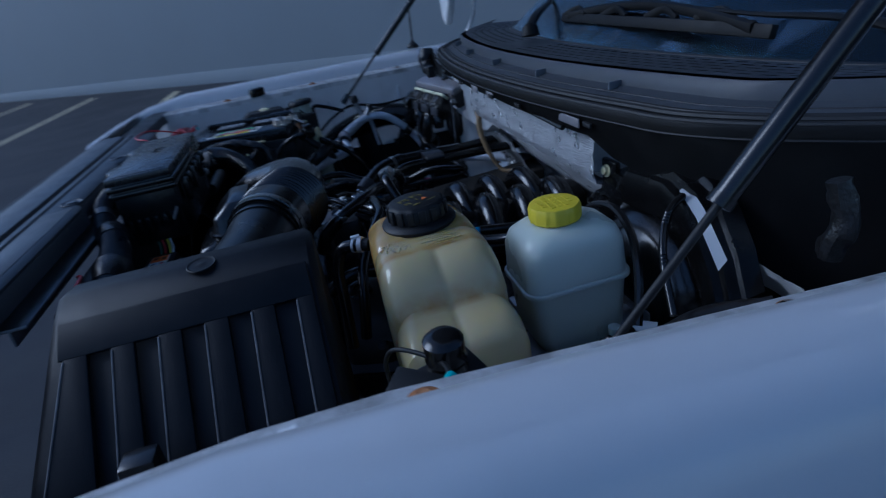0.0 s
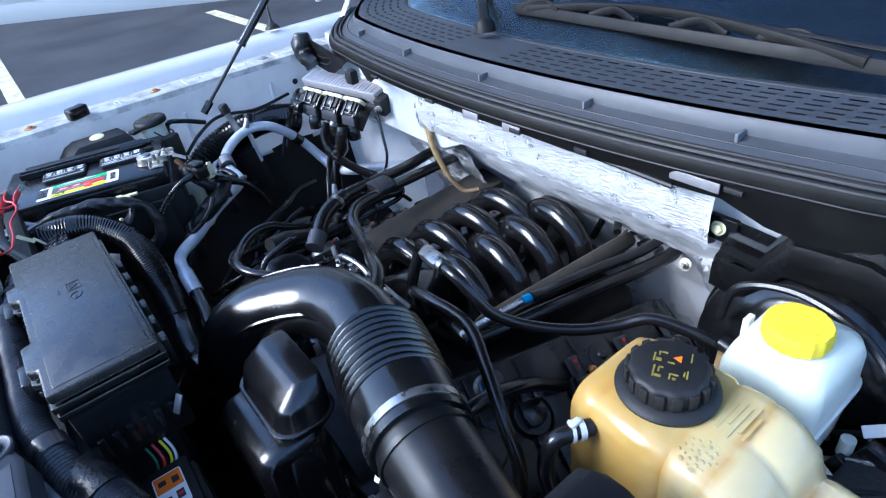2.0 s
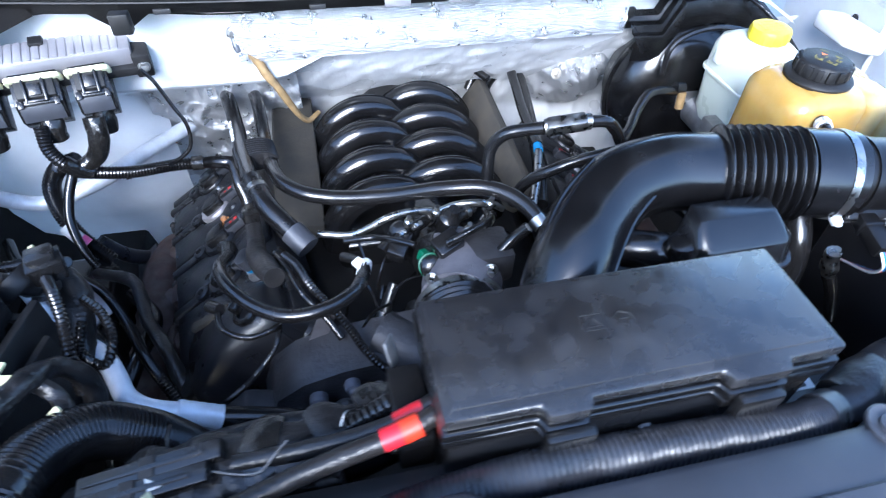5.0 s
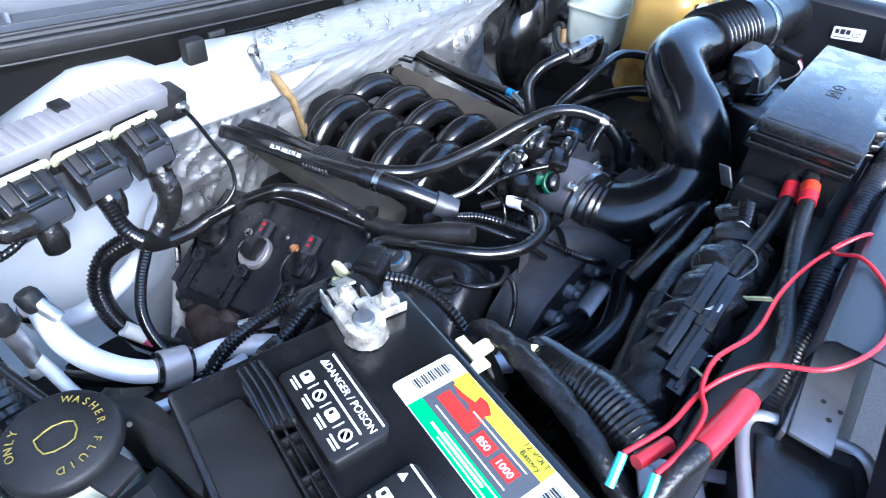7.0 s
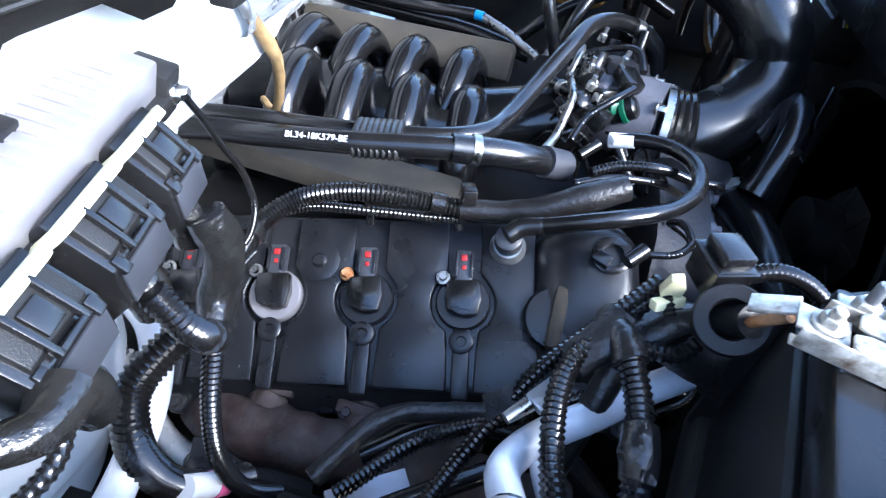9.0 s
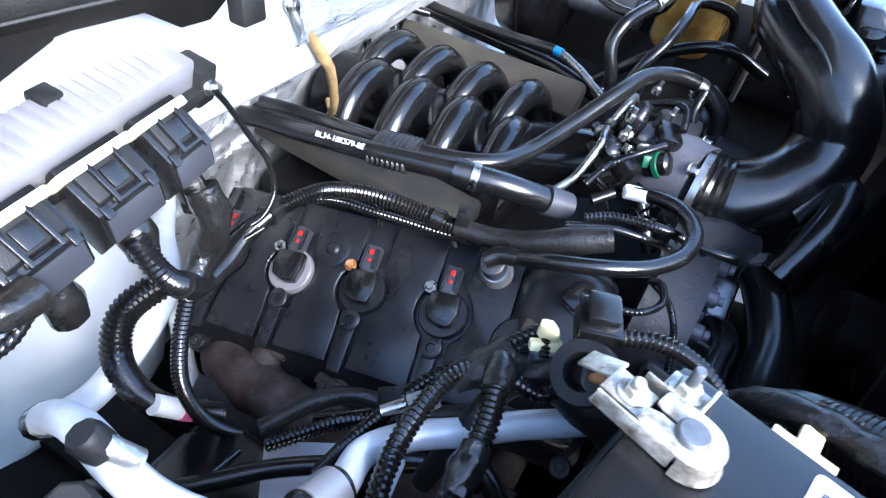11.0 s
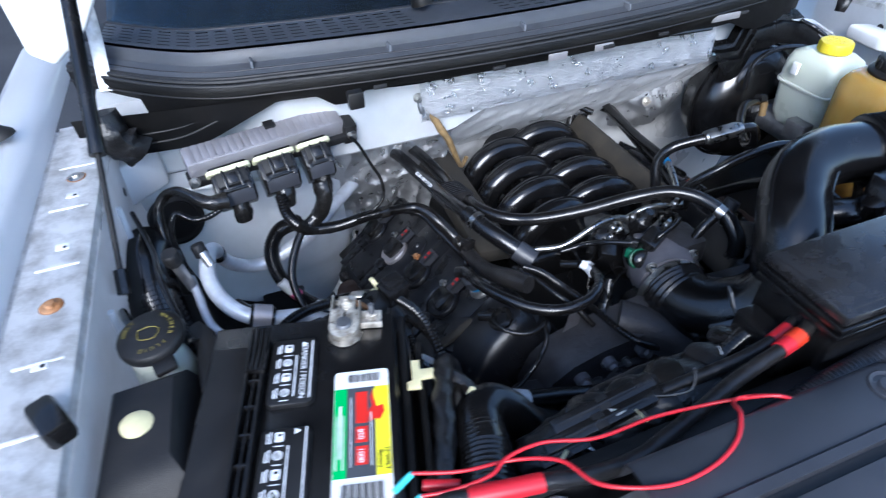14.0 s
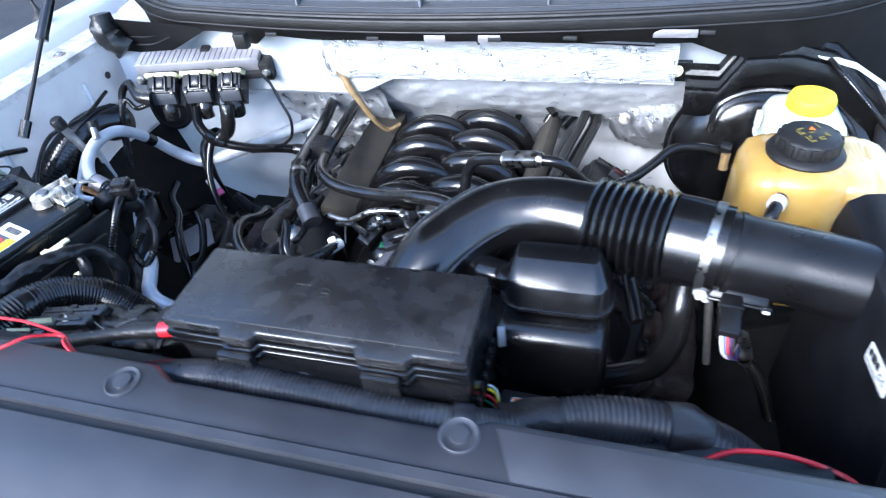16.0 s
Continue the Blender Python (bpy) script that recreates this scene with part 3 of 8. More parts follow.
for y, z in [(0.60 + (0.08 * max(0.0, (0.93 - h) / 0.14) ** 1.6), h) for h in [1.0 - 0.0105 * k for k in range(21)]]:
    rows.append([(0.36 + 0.00625 * i, y + 0.07 * ((i / 2 - 8) / 9) ** 2 - 0.006 * noise.noise(Vector((i * 0.22, y * 20, z * 17))) - 0.012 * (1 - abs(noise.noise(Vector((i * 0.12 + 6 * z, 4.0, 30 * z + i * 0.25))))) ** 4, z) for i in range(36)])
part("foil_bulge", sheet(rows), FOIL, fw, "bright crumpled foil round the booster")
pm = basis((-0.30, 0.715, 0.83), (1, 0.0, 0), (0, -0.3, 1))
for a, b in (((-0.024, 0, -0.03), (-0.019, 0.006, 0.03)), ((0.019, 0, -0.03), (0.024, 0.006, 0.03)), ((-0.019, 0, 0.025), (0.019, 0.006, 0.03)), ((-0.019, 0, -0.03), (0.019, 0.006, -0.025))):
    part("port_frame", box(a, b, 0.001, m=pm), BROWNHOSE, fw, "aged brown edge of the pipe opening")
part("port_plate", box((-0.019, 0.004, -0.025), (0.019, 0.007, 0.025), 0.001, m=pm), PIPE, fw, "pale metal pipe plate")
part("stud", lathe([(0.012, 0), (0.012, 0.003), (0.005, 0.004), (0.005, 0.014)], (0.34, 0.69, 0.90), (0, -1, 0.2), 16), RUST, fw)

part("foil_wrap", foil_grid(-0.40, -0.13, [(0.572, 0.985), (0.585, 0.94), (0.61, 0.89), (0.645, 0.83), (0.68, 0.76), (0.70, 0.68)], 0.006, 5.0, 60, 9, 0.016, 0.2, 2.6), FOIL, fw, "loosely crumpled silver foil")
part("stud", lathe([(0.011, 0), (0.011, 0.0015), (0.007, 0.002), (0.0065, 0.006), (0.0045, 0.007), (0.004, 0.016)], (0.39, 0.592, 0.912), (0, -1, 0.35), 20), ZINC, fw, "pale insulation stud with washer")
# cowl: valance, weatherstrip, grille
cw = root("cowl_panel", (CX, 0.6, 1.1), "weathered black plastic cowl panel with slotted grille", "cowl")


def cy(x):
    """How far the cowl's front edge lies back at x."""
    u = abs(x - CX)
    return 0.445 + 0.17 * u**2 + 0.9 * max(0.0, u - 0.62) ** 1.35


xs = [CX - 0.86 + 1.72 * i / 60 for i in range(61)]


def vz(x):
    """The valance's lower edge: it hangs lower at the ends."""
    u = x - CX
    s = lambda a, b: min(1, max(0, (u - a) / (b - a)))  # noqa: E731
    return 1.135 - 0.013 * s(0.1, 0.4) - 0.03 * s(0.43, 0.5) - 0.062 * s(-0.535, -0.685) - 0.012 * s(-0.70, -0.80) - 0.17 * s(0.52, 0.72) - (0.02 if -0.455 < u < -0.40 else 0)


rows = [[(x, cy(x) + q, z if z else vz(x)) for x in xs] for q, z in ((0.012, 0), (0.004, 1.145), (0.0, 1.165), (0.004, 1.172))]
part("valance", sheet(rows, 0.003), MATTE, cw, "matte black valance")
corner_y = lambda x: 0.500 + 0.17 * (-0.485 - x)  # noqa: E731
edge = [(-0.482, 1.134), (-0.53, 1.112), (-0.575, 1.091), (-0.61, 1.076), (-0.65, 1.072), (-0.70, 1.070), (-0.76, 1.070), (-0.80, 1.076)]
part("corner_panel", sheet([[(x, corner_y(x) - 0.012 * q, z + (1.150 - z) * q) for x, z in edge] for q in (0, 0.5, 1)], 0.003), MATTE, cw, "stamped black corner panel")
for zz in (0.0, 0.018):
    part("stamping", tube([(x, corner_y(x) - 0.005, z) for x, z in ((-0.79, 1.090 + zz), (-0.70, 1.091 + zz), (-0.64, 1.096 + zz), (-0.58, 1.117 + 0.8 * zz))], 0.0022, 6), MATTE, cw, "stamped stiffening line")
for x in (-0.30, -0.08, 0.15, 0.28, 0.50):
    part("stamping", box((x - 0.012, cy(x) - 0.003, 1.140), (x + 0.012, cy(x) + 0.002, 1.1475), 0.001), SEALDARK, cw, "small moulded recess")
part("parting_line", tube([(x, cy(x) - 0.001, 1.156) for x in xs[::3]], 0.0018, 6, 0.02), MATTE, cw, "moulded parting line")
for q, h, r in ((0.008, 1.172, 0.0035), (0.021, 1.175, 0.0045), (0.034, 1.1755, 0.003)):
    part("weatherstrip", tube([(x, cy(x) + q, h) for x in xs[::3]], r, 8, 0.02), SEALDARK, cw, "soft black of seals and dark gaps lip")
part("ledge", sheet([[(x, cy(x) + q, z) for x in xs] for q, z in ((0.004, 1.166), (0.014, 1.168), (0.028, 1.170), (0.040, 1.172), (0.046, 1.177), (0.072, 1.179), (0.079, 1.182), (0.082, 1.198), (0.087, 1.2035), (0.10, 1.2035))], 0.003), COWLP, cw, "stepped grey black ledge")
for q, h in ((0.058, 1.1776),):
    part("ledge_line", tube([(x, cy(x) + q, h) for x in xs[::3]], 0.0014, 6, 0.02), SEALDARK, cw, "fine dark moulded line")
for x in (-0.50, -0.26, 0.0, 0.235, 0.465):
    part("tab", box((x - 0.0022, cy(x) + 0.060, 1.176), (x + 0.0022, cy(x) + 0.084, 1.190), 0.001), COWLP, cw, "small upright moulded tab")
qs = (0.10, 0.124, 0.131, 0.148, 0.155, 0.172, 0.179, 0.196, 0.203, 0.220, 0.227, 0.262)
gx = sorted([CX - 0.80 + 0.0335 * i for i in range(49)] + [CX - 0.80 + 0.0335 * i + 0.022 for i in range(49)])
grid = bmesh.new()
gv = [[grid.verts.new((x, cy(x) + q, 1.2035 - (q - 0.1) * 0.1)) for x in gx] for q in qs]
for r in range(len(qs) - 1):
    for c in range(len(gx) - 1):
        mid = (gx[c] + gx[c + 1]) / 2
        if r % 2 and not c % 2 and abs(mid + 0.10) > 0.08:
            continue
        grid.faces.new((gv[r][c], gv[r][c + 1], gv[r + 1][c + 1], gv[r + 1][c]))
bmesh.ops.solidify(grid, geom=grid.faces[:], thickness=-0.003)
part("grille", grid, COWLP, cw, "slotted grille")
# black by colour, so that the open slots above look dark
part("grille_floor", sheet([[(x, cy(x) + q, 1.190 - (q - 0.1) * 0.1) for x in xs[::2]] for q in (0.09, 0.30)]), SEALDARK, cw)
part("hose_channel", tube([(-0.33, 0.505, 1.13), (-0.22, 0.495, 1.125), (-0.05, 0.475, 1.135), (0.2, 0.47, 1.135), (0.42, 0.475, 1.125)], 0.0045, 8), RUBBER, cw, "thin black washer hose")
part("bracket", box((-0.365, 0.428, 1.128), (-0.338, 0.447, 1.158), 0.003), MATTE, cw, "small black clip bracket")
for x0, x1 in ((0.02, 0.06), (0.12, 0.16), (0.415, 0.485)):
    part("slot", box((x0, cy((x0 + x1) / 2) - 0.0005, 1.137), (x1, cy((x0 + x1) / 2) + 0.002, 1.151), 0.0008), GREYMETAL, cw, "open slot in the valance")

# windscreen, dash and wiper
rows = []
for k in range(9):
    s = k / 8
    rows.append([(CX + u * (0.80 - 0.12 * s), cy(CX + u * 0.8) + 0.25 + 0.66 * s - 0.05 * s * (1 - u * u), 1.184 + 0.47 * s) for u in [i / 10 - 1 for i in range(21)]])
wsc = root("windscreen", (CX, 0.8, 1.18), "windscreen with a blue sunshade behind the glass", "windscreen")
part("glass", sheet(rows, 0.005), GLASSM, wsc, "clear glass").visible_shadow = False
part("sunshade", sheet([[(x * 0.98, y + 0.045, z - 0.012) for x, y, z in r] for r in rows[2:]], 0.003), SHADE, wsc, "blue foil sunshade")
part("dash", sheet([[(x * 0.98, y + 0.03, z - 0.02) for x, y, z in rows[0]], [(x * 0.98, y + 0.04, z - 0.02) for x, y, z in rows[1]], [(x * 0.98, y + 0.05, z - 0.018) for x, y, z in rows[2]], [(x * 0.97, y + 0.07, z - 0.02) for x, y, z in rows[3]], [(x * 0.97, y + 0.06, z - 0.016) for x, y, z in rows[4]]], 0.003), MATTE, wsc, "dark grey dashboard top")
part("edge_seal", tube([(x, y, z + 0.002) for x, y, z in rows[0]], 0.006, 8, 0.03), SEALDARK, wsc, "black glass seal")
wp = root("wiper", (0.2, 0.75, 1.2), "black windscreen wiper with framed blade", "wiper")
part("arm", tube([(0.86, 0.70, 1.222), (0.74, 0.71, 1.25), (0.50, 0.745, 1.25), (0.22, 0.765, 1.262)], [0.013, 0.009, 0.006, 0.004], 8, flat=0.6), BLOCK, wp)
part("blade_frame", tube([(-0.11, 0.748, 1.236), (0.05, 0.762, 1.252), (0.2, 0.765, 1.257), (0.35, 0.755, 1.25), (0.523, 0.735, 1.232)], 0.0075, 8, flat=1.3), BLOCK, wp)
for x0 in (-0.08, 0.10, 0.27, 0.42):
    part("bridge", tube([(x0 - 0.05, 0.748, 1.238), (x0, 0.757, 1.252), (x0 + 0.05, 0.748, 1.238)], 0.005, 6, flat=1.6), BLOCK, wp)
part("blade_rubber", box((-0.02, -0.006, -0.010), (0.69, 0.006, 0.010), 0.002, m=basis((-0.13, 0.750, 1.232), (0.67, -0.013, -0.004), (0, 0.3, 1))), BLOCK, wp)
wp2 = root("wiper", (-0.6, 0.7, 1.2), "black windscreen wiper arm and pivot cap", "wiper")
part("pivot", lathe([(0.022, 0), (0.02, 0.02), (0.012, 0.028)], (-0.15, 0.66, 1.205), (-0.2, 0.1, 1), 18), BLOCK, wp2)
part("arm", tube([(-0.15, 0.66, 1.225), (-0.2, 0.70, 1.245), (-0.32, 0.79, 1.262), (-0.5, 0.86, 1.275)], [0.012, 0.012, 0.007, 0.005], 8, flat=0.7), BLOCK, wp2)

# raised hood, its hinges and gas struts
hd = root("hood", (CX, 0.72, 1.27), "white raised hood of a pickup truck", "hood")
HU = Vector((0, -0.62, 0.785))
rows = []
for k in range(7):
    s = 1.18 * k / 6
    rows.append([tuple(Vector((CX + u * (0.84 - 0.05 * (k / 6) ** 2), 0.76, 1.40)) + HU * s + Vector((0, -0.07 * (1 - u * u), -0.05 * (1 - u * u)))) for u in [i / 6 - 1 for i in range(13)]])
part("panel", sheet(rows, 0.022), CLEANWHITE, hd, "white hood panel")
# out of view; added to darken the windscreen's reflection and the cowl
part("lining", sheet([[(CX + (x - CX) * 0.86, y - 0.030, z - 0.024) for x, y, z in r] for r in rows[:-1]], 0.006), MATTE, hd, "unseen black lining added under the hood")
for sgn in (-1, 1):
    X = CX + sgn * 0.80
    hg = part("hinge", prism([(CX + sgn * q, h) for q, h in ((0.885, 1.33), (0.74, 1.33), (0.785, 1.265), (0.85, 1.215), (0.882, 1.24))], 0.0, 0.026, m=Matrix(((1, 0, 0, 0), (0, 0, -1, 0.635 if sgn < 0 else 0.70), (0, 1, 0, 0.0), (0, 0, 0, 1))), bev=0.009, seg=3), WHITE, hd, "white painted hood hinge corner")
    part("link", tube([(X, 0.64, 1.15), (X - sgn * 0.01, 0.70, 1.26), (X - sgn * 0.02, 0.68, 1.45)], 0.012, 8, flat=0.5), DIRTYWHITE, hg)
for sgn, low, up in ((-1, (-0.744, 0.212, 1.055), (-0.722, 0.52, 1.345)), (1, (0.882, 0.292, 1.04), (0.902, 0.545, 1.33))):
    lo, hi = Vector(low), Vector(up)
    st = root("gas_strut", low, "black gas strut holding up the hood", "strut", "hood struts")
    mid = lo.lerp(hi, 0.45)
    part("rod", tube([lo, mid], 0.0042, 10), MATTE, st, "thin dark rod")
    part("cylinder", tube([mid, hi], 0.0105, 14), GLOSS, st, "black cylinder")
    part("collar", tube([mid - (hi - lo).normalized() * 0.006, mid + (hi - lo).normalized() * 0.004], 0.0115, 14), PLASTIC, st)
    part("socket", tube([lo - (hi - lo).normalized() * 0.012, lo + (hi - lo).normalized() * 0.022], 0.0095, 8), PLASTIC, st, "black ball socket")
thing("body_corner", prism([(0.885, 0.425), (0.905, 0.392), (0.937, 0.376), (0.937, 0.50), (0.89, 0.52)], 1.01, 1.046, bev=0.008, seg=3), WHITE, "white painted body corner beside the strut", "body panel")
thing("body_corner", prism([(-0.79, 0.47), (-0.765, 0.52), (-0.70, 0.575), (-0.70, 0.62), (-0.80, 0.62), (-0.80, 0.47)], 0.98, 1.062, bev=0.006, seg=3), WHITE, "white painted body corner beside the strut", "body panel")
thing("drain_sleeve", tube([(-0.745, 0.52, 1.165), (-0.74, 0.515, 1.12), (-0.715, 0.52, 1.085)], [0.02, 0.03, 0.026], 12, wob=0.5), TAPE, "grey fuzzy foam wad beside the cowl end", "foam")
thing("drain_sleeve", tube([(0.875, 0.54, 1.15), (0.88, 0.545, 1.11), (0.87, 0.54, 1.07)], [0.010, 0.014, 0.011], 12, wob=0.5), TAPE, "grey fuzzy foam wad beside the cowl end", "foam")


# ---- front: radiator cover, fan shroud ----
rc = root("radiator_cover", (CX, -0.4, 1.08), "dark grey grained plastic radiator cover with push pins", "cover")


def edge_y(x):
    """The cover's rear edge, with its steps round the fuse box."""
    y = -0.292
    if -0.03 < x < 0.255:
        y = -0.306
    return y - 0.03 * max(0.0, abs(x - CX) - 0.55)


xs = [-0.312, -0.306, -0.27, -0.2, -0.12, -0.06, -0.04, -0.015, 0.0, 0.08, 0.16, 0.23, 0.25, 0.285, 0.31, 0.36, 0.45, 0.52, 0.6, 0.72]
prof = lambda x: ((edge_y(x) + 0.001, 1.118), (edge_y(x), 1.142), (edge_y(x) - 0.006, 1.1475), (-0.344, 1.1485), (-0.3465, 1.1515), (-0.3555, 1.1518), (-0.357, 1.1462), (-0.366, 1.1462), (-0.3675, 1.1532), (-0.380, 1.1552), (-0.405, 1.1552), (-0.43, 1.149), (-0.4465, 1.1445), (-0.4495, 1.134))  # noqa: E731
sk = [[(x, prof(x)[k][0], prof(x)[k][1]) for x in xs] for k in range(14)]
sk += [[(x, y + (0.002 if k == 0 else -0.002 if k == 13 else 0.0), z - 0.0025) for x, y, z in sk[k]] for k in range(13, -1, -1)]
sb3 = sheet(sk + sk[:1])
bmesh.ops.remove_doubles(sb3, verts=sb3.verts, dist=0.00001)
bmesh.ops.recalc_face_normals(sb3, faces=sb3.faces)
for f3 in sb3.faces:
    f3.smooth = False
part("shield", sb3, SHIELD, rc, "grained shield")
# flat black strip: the groove's shade is put in as colour
part("groove_shade", box((-0.31, -0.3655, 1.1458), (0.72, -0.3575, 1.1468), 0), SEALDARK, rc, "black strip standing in for the groove's shade")
for x, y in ((-0.058, -0.318), (0.262, -0.312), (0.60, -0.318)):
    part("push_pin", lathe([(0.017, -0.002), (0.017, 0.0015), (0.0155, 0.0022), (0.0125, 0.0004), (0.0085, 0.0004), (0.008, 0.0028), (0.003, 0.0032)], (x, y, 1.1476), (0, 0.03, 1), 28), SHIELD, rc, "round push pin")
part("end_shield", sheet([[(-0.95, y, z), (-0.6, y, z), (-0.318, y, z)] for y, z in ((-0.352, 1.105), (-0.36, 1.128), (-0.40, 1.13), (-0.45, 1.118), (-0.48, 1.09))], 0.0018), SHIELD, rc, "lower end shield")
rp3 = prism([(0.290, -0.300), (0.308, -0.343), (0.548, -0.343), (0.552, -0.302)], 1.1470, 1.1490, m=pose(0, -0.322, 1.148, -1.6) @ Matrix.Translation((0, 0.322, -1.148)), bev=0.0008)
for f3 in rp3.faces:
    f3.smooth = False
part("raised_panel", rp3, SHIELD, rc, "raised end panel")
part("grille_top", sheet([[(x, y, z - w * ((x - CX) / 0.8) ** 2) for x in (-0.95, -0.7, -0.45, -0.2, 0.05, 0.3, 0.55, 0.8, 1.0)] for y, z, w in ((-0.448, 1.1385, 0.004), (-0.458, 1.1375, 0.004), (-0.462, 1.1325, 0.006), (-0.485, 1.130, 0.008), (-0.50, 1.118, 0.012), (-0.56, 1.06, 0.03), (-0.60, 0.95, 0.03))], 0.004), SHIELD, rc, "dark grille panel")
part("grille_line", tube([(x, -0.474, 1.1325 - 0.008 * ((x - CX) / 0.8) ** 2) for x in (-0.9, -0.5, -0.1, 0.3, 0.7, 0.95)], 0.003, 6, 0.03), SHIELD, rc, "raised moulding line")

ts = root("tie_bar", (-0.2, -0.3, 1.06), "bare grey metal radiator tie bar with drain holes", "bracket")
part("bar", prism([(-0.365, -0.301), (-0.16, -0.290), (0.60, -0.278), (0.60, -0.335), (-0.16, -0.325), (-0.365, -0.330)], 1.094, 1.0985, bev=0.0015), BARMETAL, ts, "flat grey bar")
part("lip", box((-0.365, -0.3005, 1.075), (0.60, -0.297, 1.096), 0.001), BARMETAL, ts)
for x, y in ((-0.335, -0.325), (-0.32, -0.318), (-0.322, -0.330), (-0.245, -0.318)):
    part("hole", lathe([(0.002, 0), (0.002, 0.0006)], (x, y + 0.004, 1.0985), seg=12), SEALDARK, ts)
lb = root("lamp_bracket", (-0.42, -0.31, 1.0), "black plastic lamp bracket with grey metal rim", "bracket")
LBM = pose(-0.387, -0.325, 1.078, 0, 0, -74) @ Matrix.Diagonal((0.76, 0.92, 1, 1))
part("housing", loft([(-0.12, rrect(0.10, 0.075, 0.012, 4)), (0.006, rrect(0.115, 0.088, 0.012, 4))], m=LBM), MATTE, lb, "black housing")
part("rim", tube([LBM @ Vector(q) for q in ((-0.05, -0.046, 0.008), (-0.055, 0.036, 0.008), (-0.046, 0.046, 0.009), (0.0, 0.048, 0.010), (0.046, 0.046, 0.009), (0.056, 0.036, 0.008), (0.056, -0.046, 0.008))], 0.005, 8, flat=0.6), GREYMETAL, lb, "bent grey rim")
for q in (-0.022, 0.016):
    part("clip", box((q - 0.004, 0.040, 0.006), (q + 0.004, 0.055, 0.016), 0.0015, m=LBM), MATTE, lb)
part("inner_plate", box((-0.045, -0.03, 0.004), (0.04, 0.03, 0.009), 0.002, m=LBM), PLASTIC, lb)
sb = root("support_bracket", (-0.445, -0.26, 1.03), "grey slotted steel bracket below the terminal", "bracket")
SBM = pose(-0.425, -0.278, 1.055, 0, 0, -60)
for q in (-0.022, 0.022):
    part("rail", box((-0.045, q - 0.005, -0.002), (0.04, q + 0.005, 0.002), 0.001, m=SBM), GREYMETAL, sb)
for q in (-0.04, -0.005, 0.033):
    part("rung", box((q - 0.006, -0.02, -0.002), (q + 0.006, 0.02, 0.002), 0.0008, m=SBM), GREYMETAL, sb)

sh = root("fan_shroud", (CX, -0.2, 0.5), "black plastic fan shroud with radiator fan", "fan")
ring = lathe([(0.21, 0), (0.215, 0.05), (0.205, 0.05), (0.2, 0)], (CX - 0.02, -0.245, 0.80), (0, 1, 0), 40)
part("ring", ring, MATTE, sh)
part("panel", box((-0.46, -0.27, 0.45), (0.56, -0.245, 1.085), 0.004), MATTE, sh)
for k in range(7):
    w = 2 * math.pi * k / 7
    m = Matrix.Translation((CX - 0.02, -0.215, 0.80)) @ Matrix.Rotation(w, 4, "Y") @ Matrix.Rotation(radians(25), 4, "X")
    part("blade", box((-0.035, -0.003, 0.04), (0.035, 0.003, 0.19), 0.002, m=m), MATTE, sh, "black fan blade")
part("hub", lathe([(0.05, 0), (0.05, 0.05), (0.03, 0.06)], (CX - 0.02, -0.24, 0.80), (0, 1, 0), 24), MATTE, sh)
thing("cross_member", box((-0.80, -0.47, 0.42), (0.90, -0.29, 0.62), 0.02), BLOCK, "black painted steel cross member", "frame")
for sx in (-0.56, 0.56):
    thing("frame_rail", box((sx - 0.05, -0.47, 0.42), (sx + 0.05, 0.9, 0.60), 0.01), BLOCK, "black painted chassis frame rail", "frame", "frame rails")

# ---- fuse box ----
fb = root("fuse_box", (0.105, -0.207, 1.04), "black plastic fuse box with clipped lid", "fuse box")
LID = [(-0.048, -0.258), (0.018, -0.258), (0.022, -0.268), (0.052, -0.268), (0.056, -0.258), (0.155, -0.258), (0.159, -0.268), (0.205, -0.268), (0.209, -0.258), (0.257, -0.258), (0.257, -0.154), (-0.048, -0.154)]
part("lid", prism(LID, 1.157, 1.170, bev=0.003), LIDPLASTIC, fb, "satin black lid with moulded emblem")
part("lid_top", prism([(-0.042, -0.250), (0.251, -0.250), (0.251, -0.160), (-0.042, -0.160)], 1.1685, 1.1712, bev=0.0012), LIDPLASTIC, fb, "satin lid panel")
part("body", box((-0.044, -0.255, 1.045), (0.253, -0.157, 1.158), 0.004), PLASTIC, fb)
part("rim", prism([(x * 1.006 - 0.0006, y - 0.002 if y < -0.2 else y + 0.003) for x, y in LID], 1.1455, 1.1545, bev=0.0022), GLOSS, fb, "glossy upper rim")
part("rim", prism([(x * 1.004 - 0.0004, y - 0.001 if y < -0.2 else y + 0.002) for x, y in LID], 1.134, 1.1430, bev=0.0022), GLOSS, fb, "glossy lower rim")
for x in (0.037, 0.182):
    part("clip", box((x - 0.018, -0.279, 1.118), (x + 0.018, -0.269, 1.155), 0.003), PLASTIC, fb, "moulded clip")
for pts in ([(0.088, -0.198), (0.106, -0.198), (0.106, -0.212), (0.088, -0.212), (0.088, -0.198)], [(0.091, -0.209), (0.097, -0.201), (0.103, -0.209), (0.091, -0.209)],
            [(0.114, -0.203), (0.119, -0.199), (0.127, -0.202), (0.129, -0.208), (0.123, -0.212), (0.116, -0.210), (0.114, -0.203)], [(0.118, -0.206), (0.125, -0.206)]):
    for a, b in zip(pts, pts[1:]):
        part("emblem", tube([(a[0] - 0.018, a[1] + 0.004, 1.1714), (b[0] - 0.018, b[1] + 0.004, 1.1714)], 0.0005, 5), MATTE, fb)
for x in (0.078, 0.085):
    part("emblem", box((x - 0.002, -0.218, 1.1710), (x + 0.002, -0.2165, 1.1717), 0.0002), MATTE, fb)
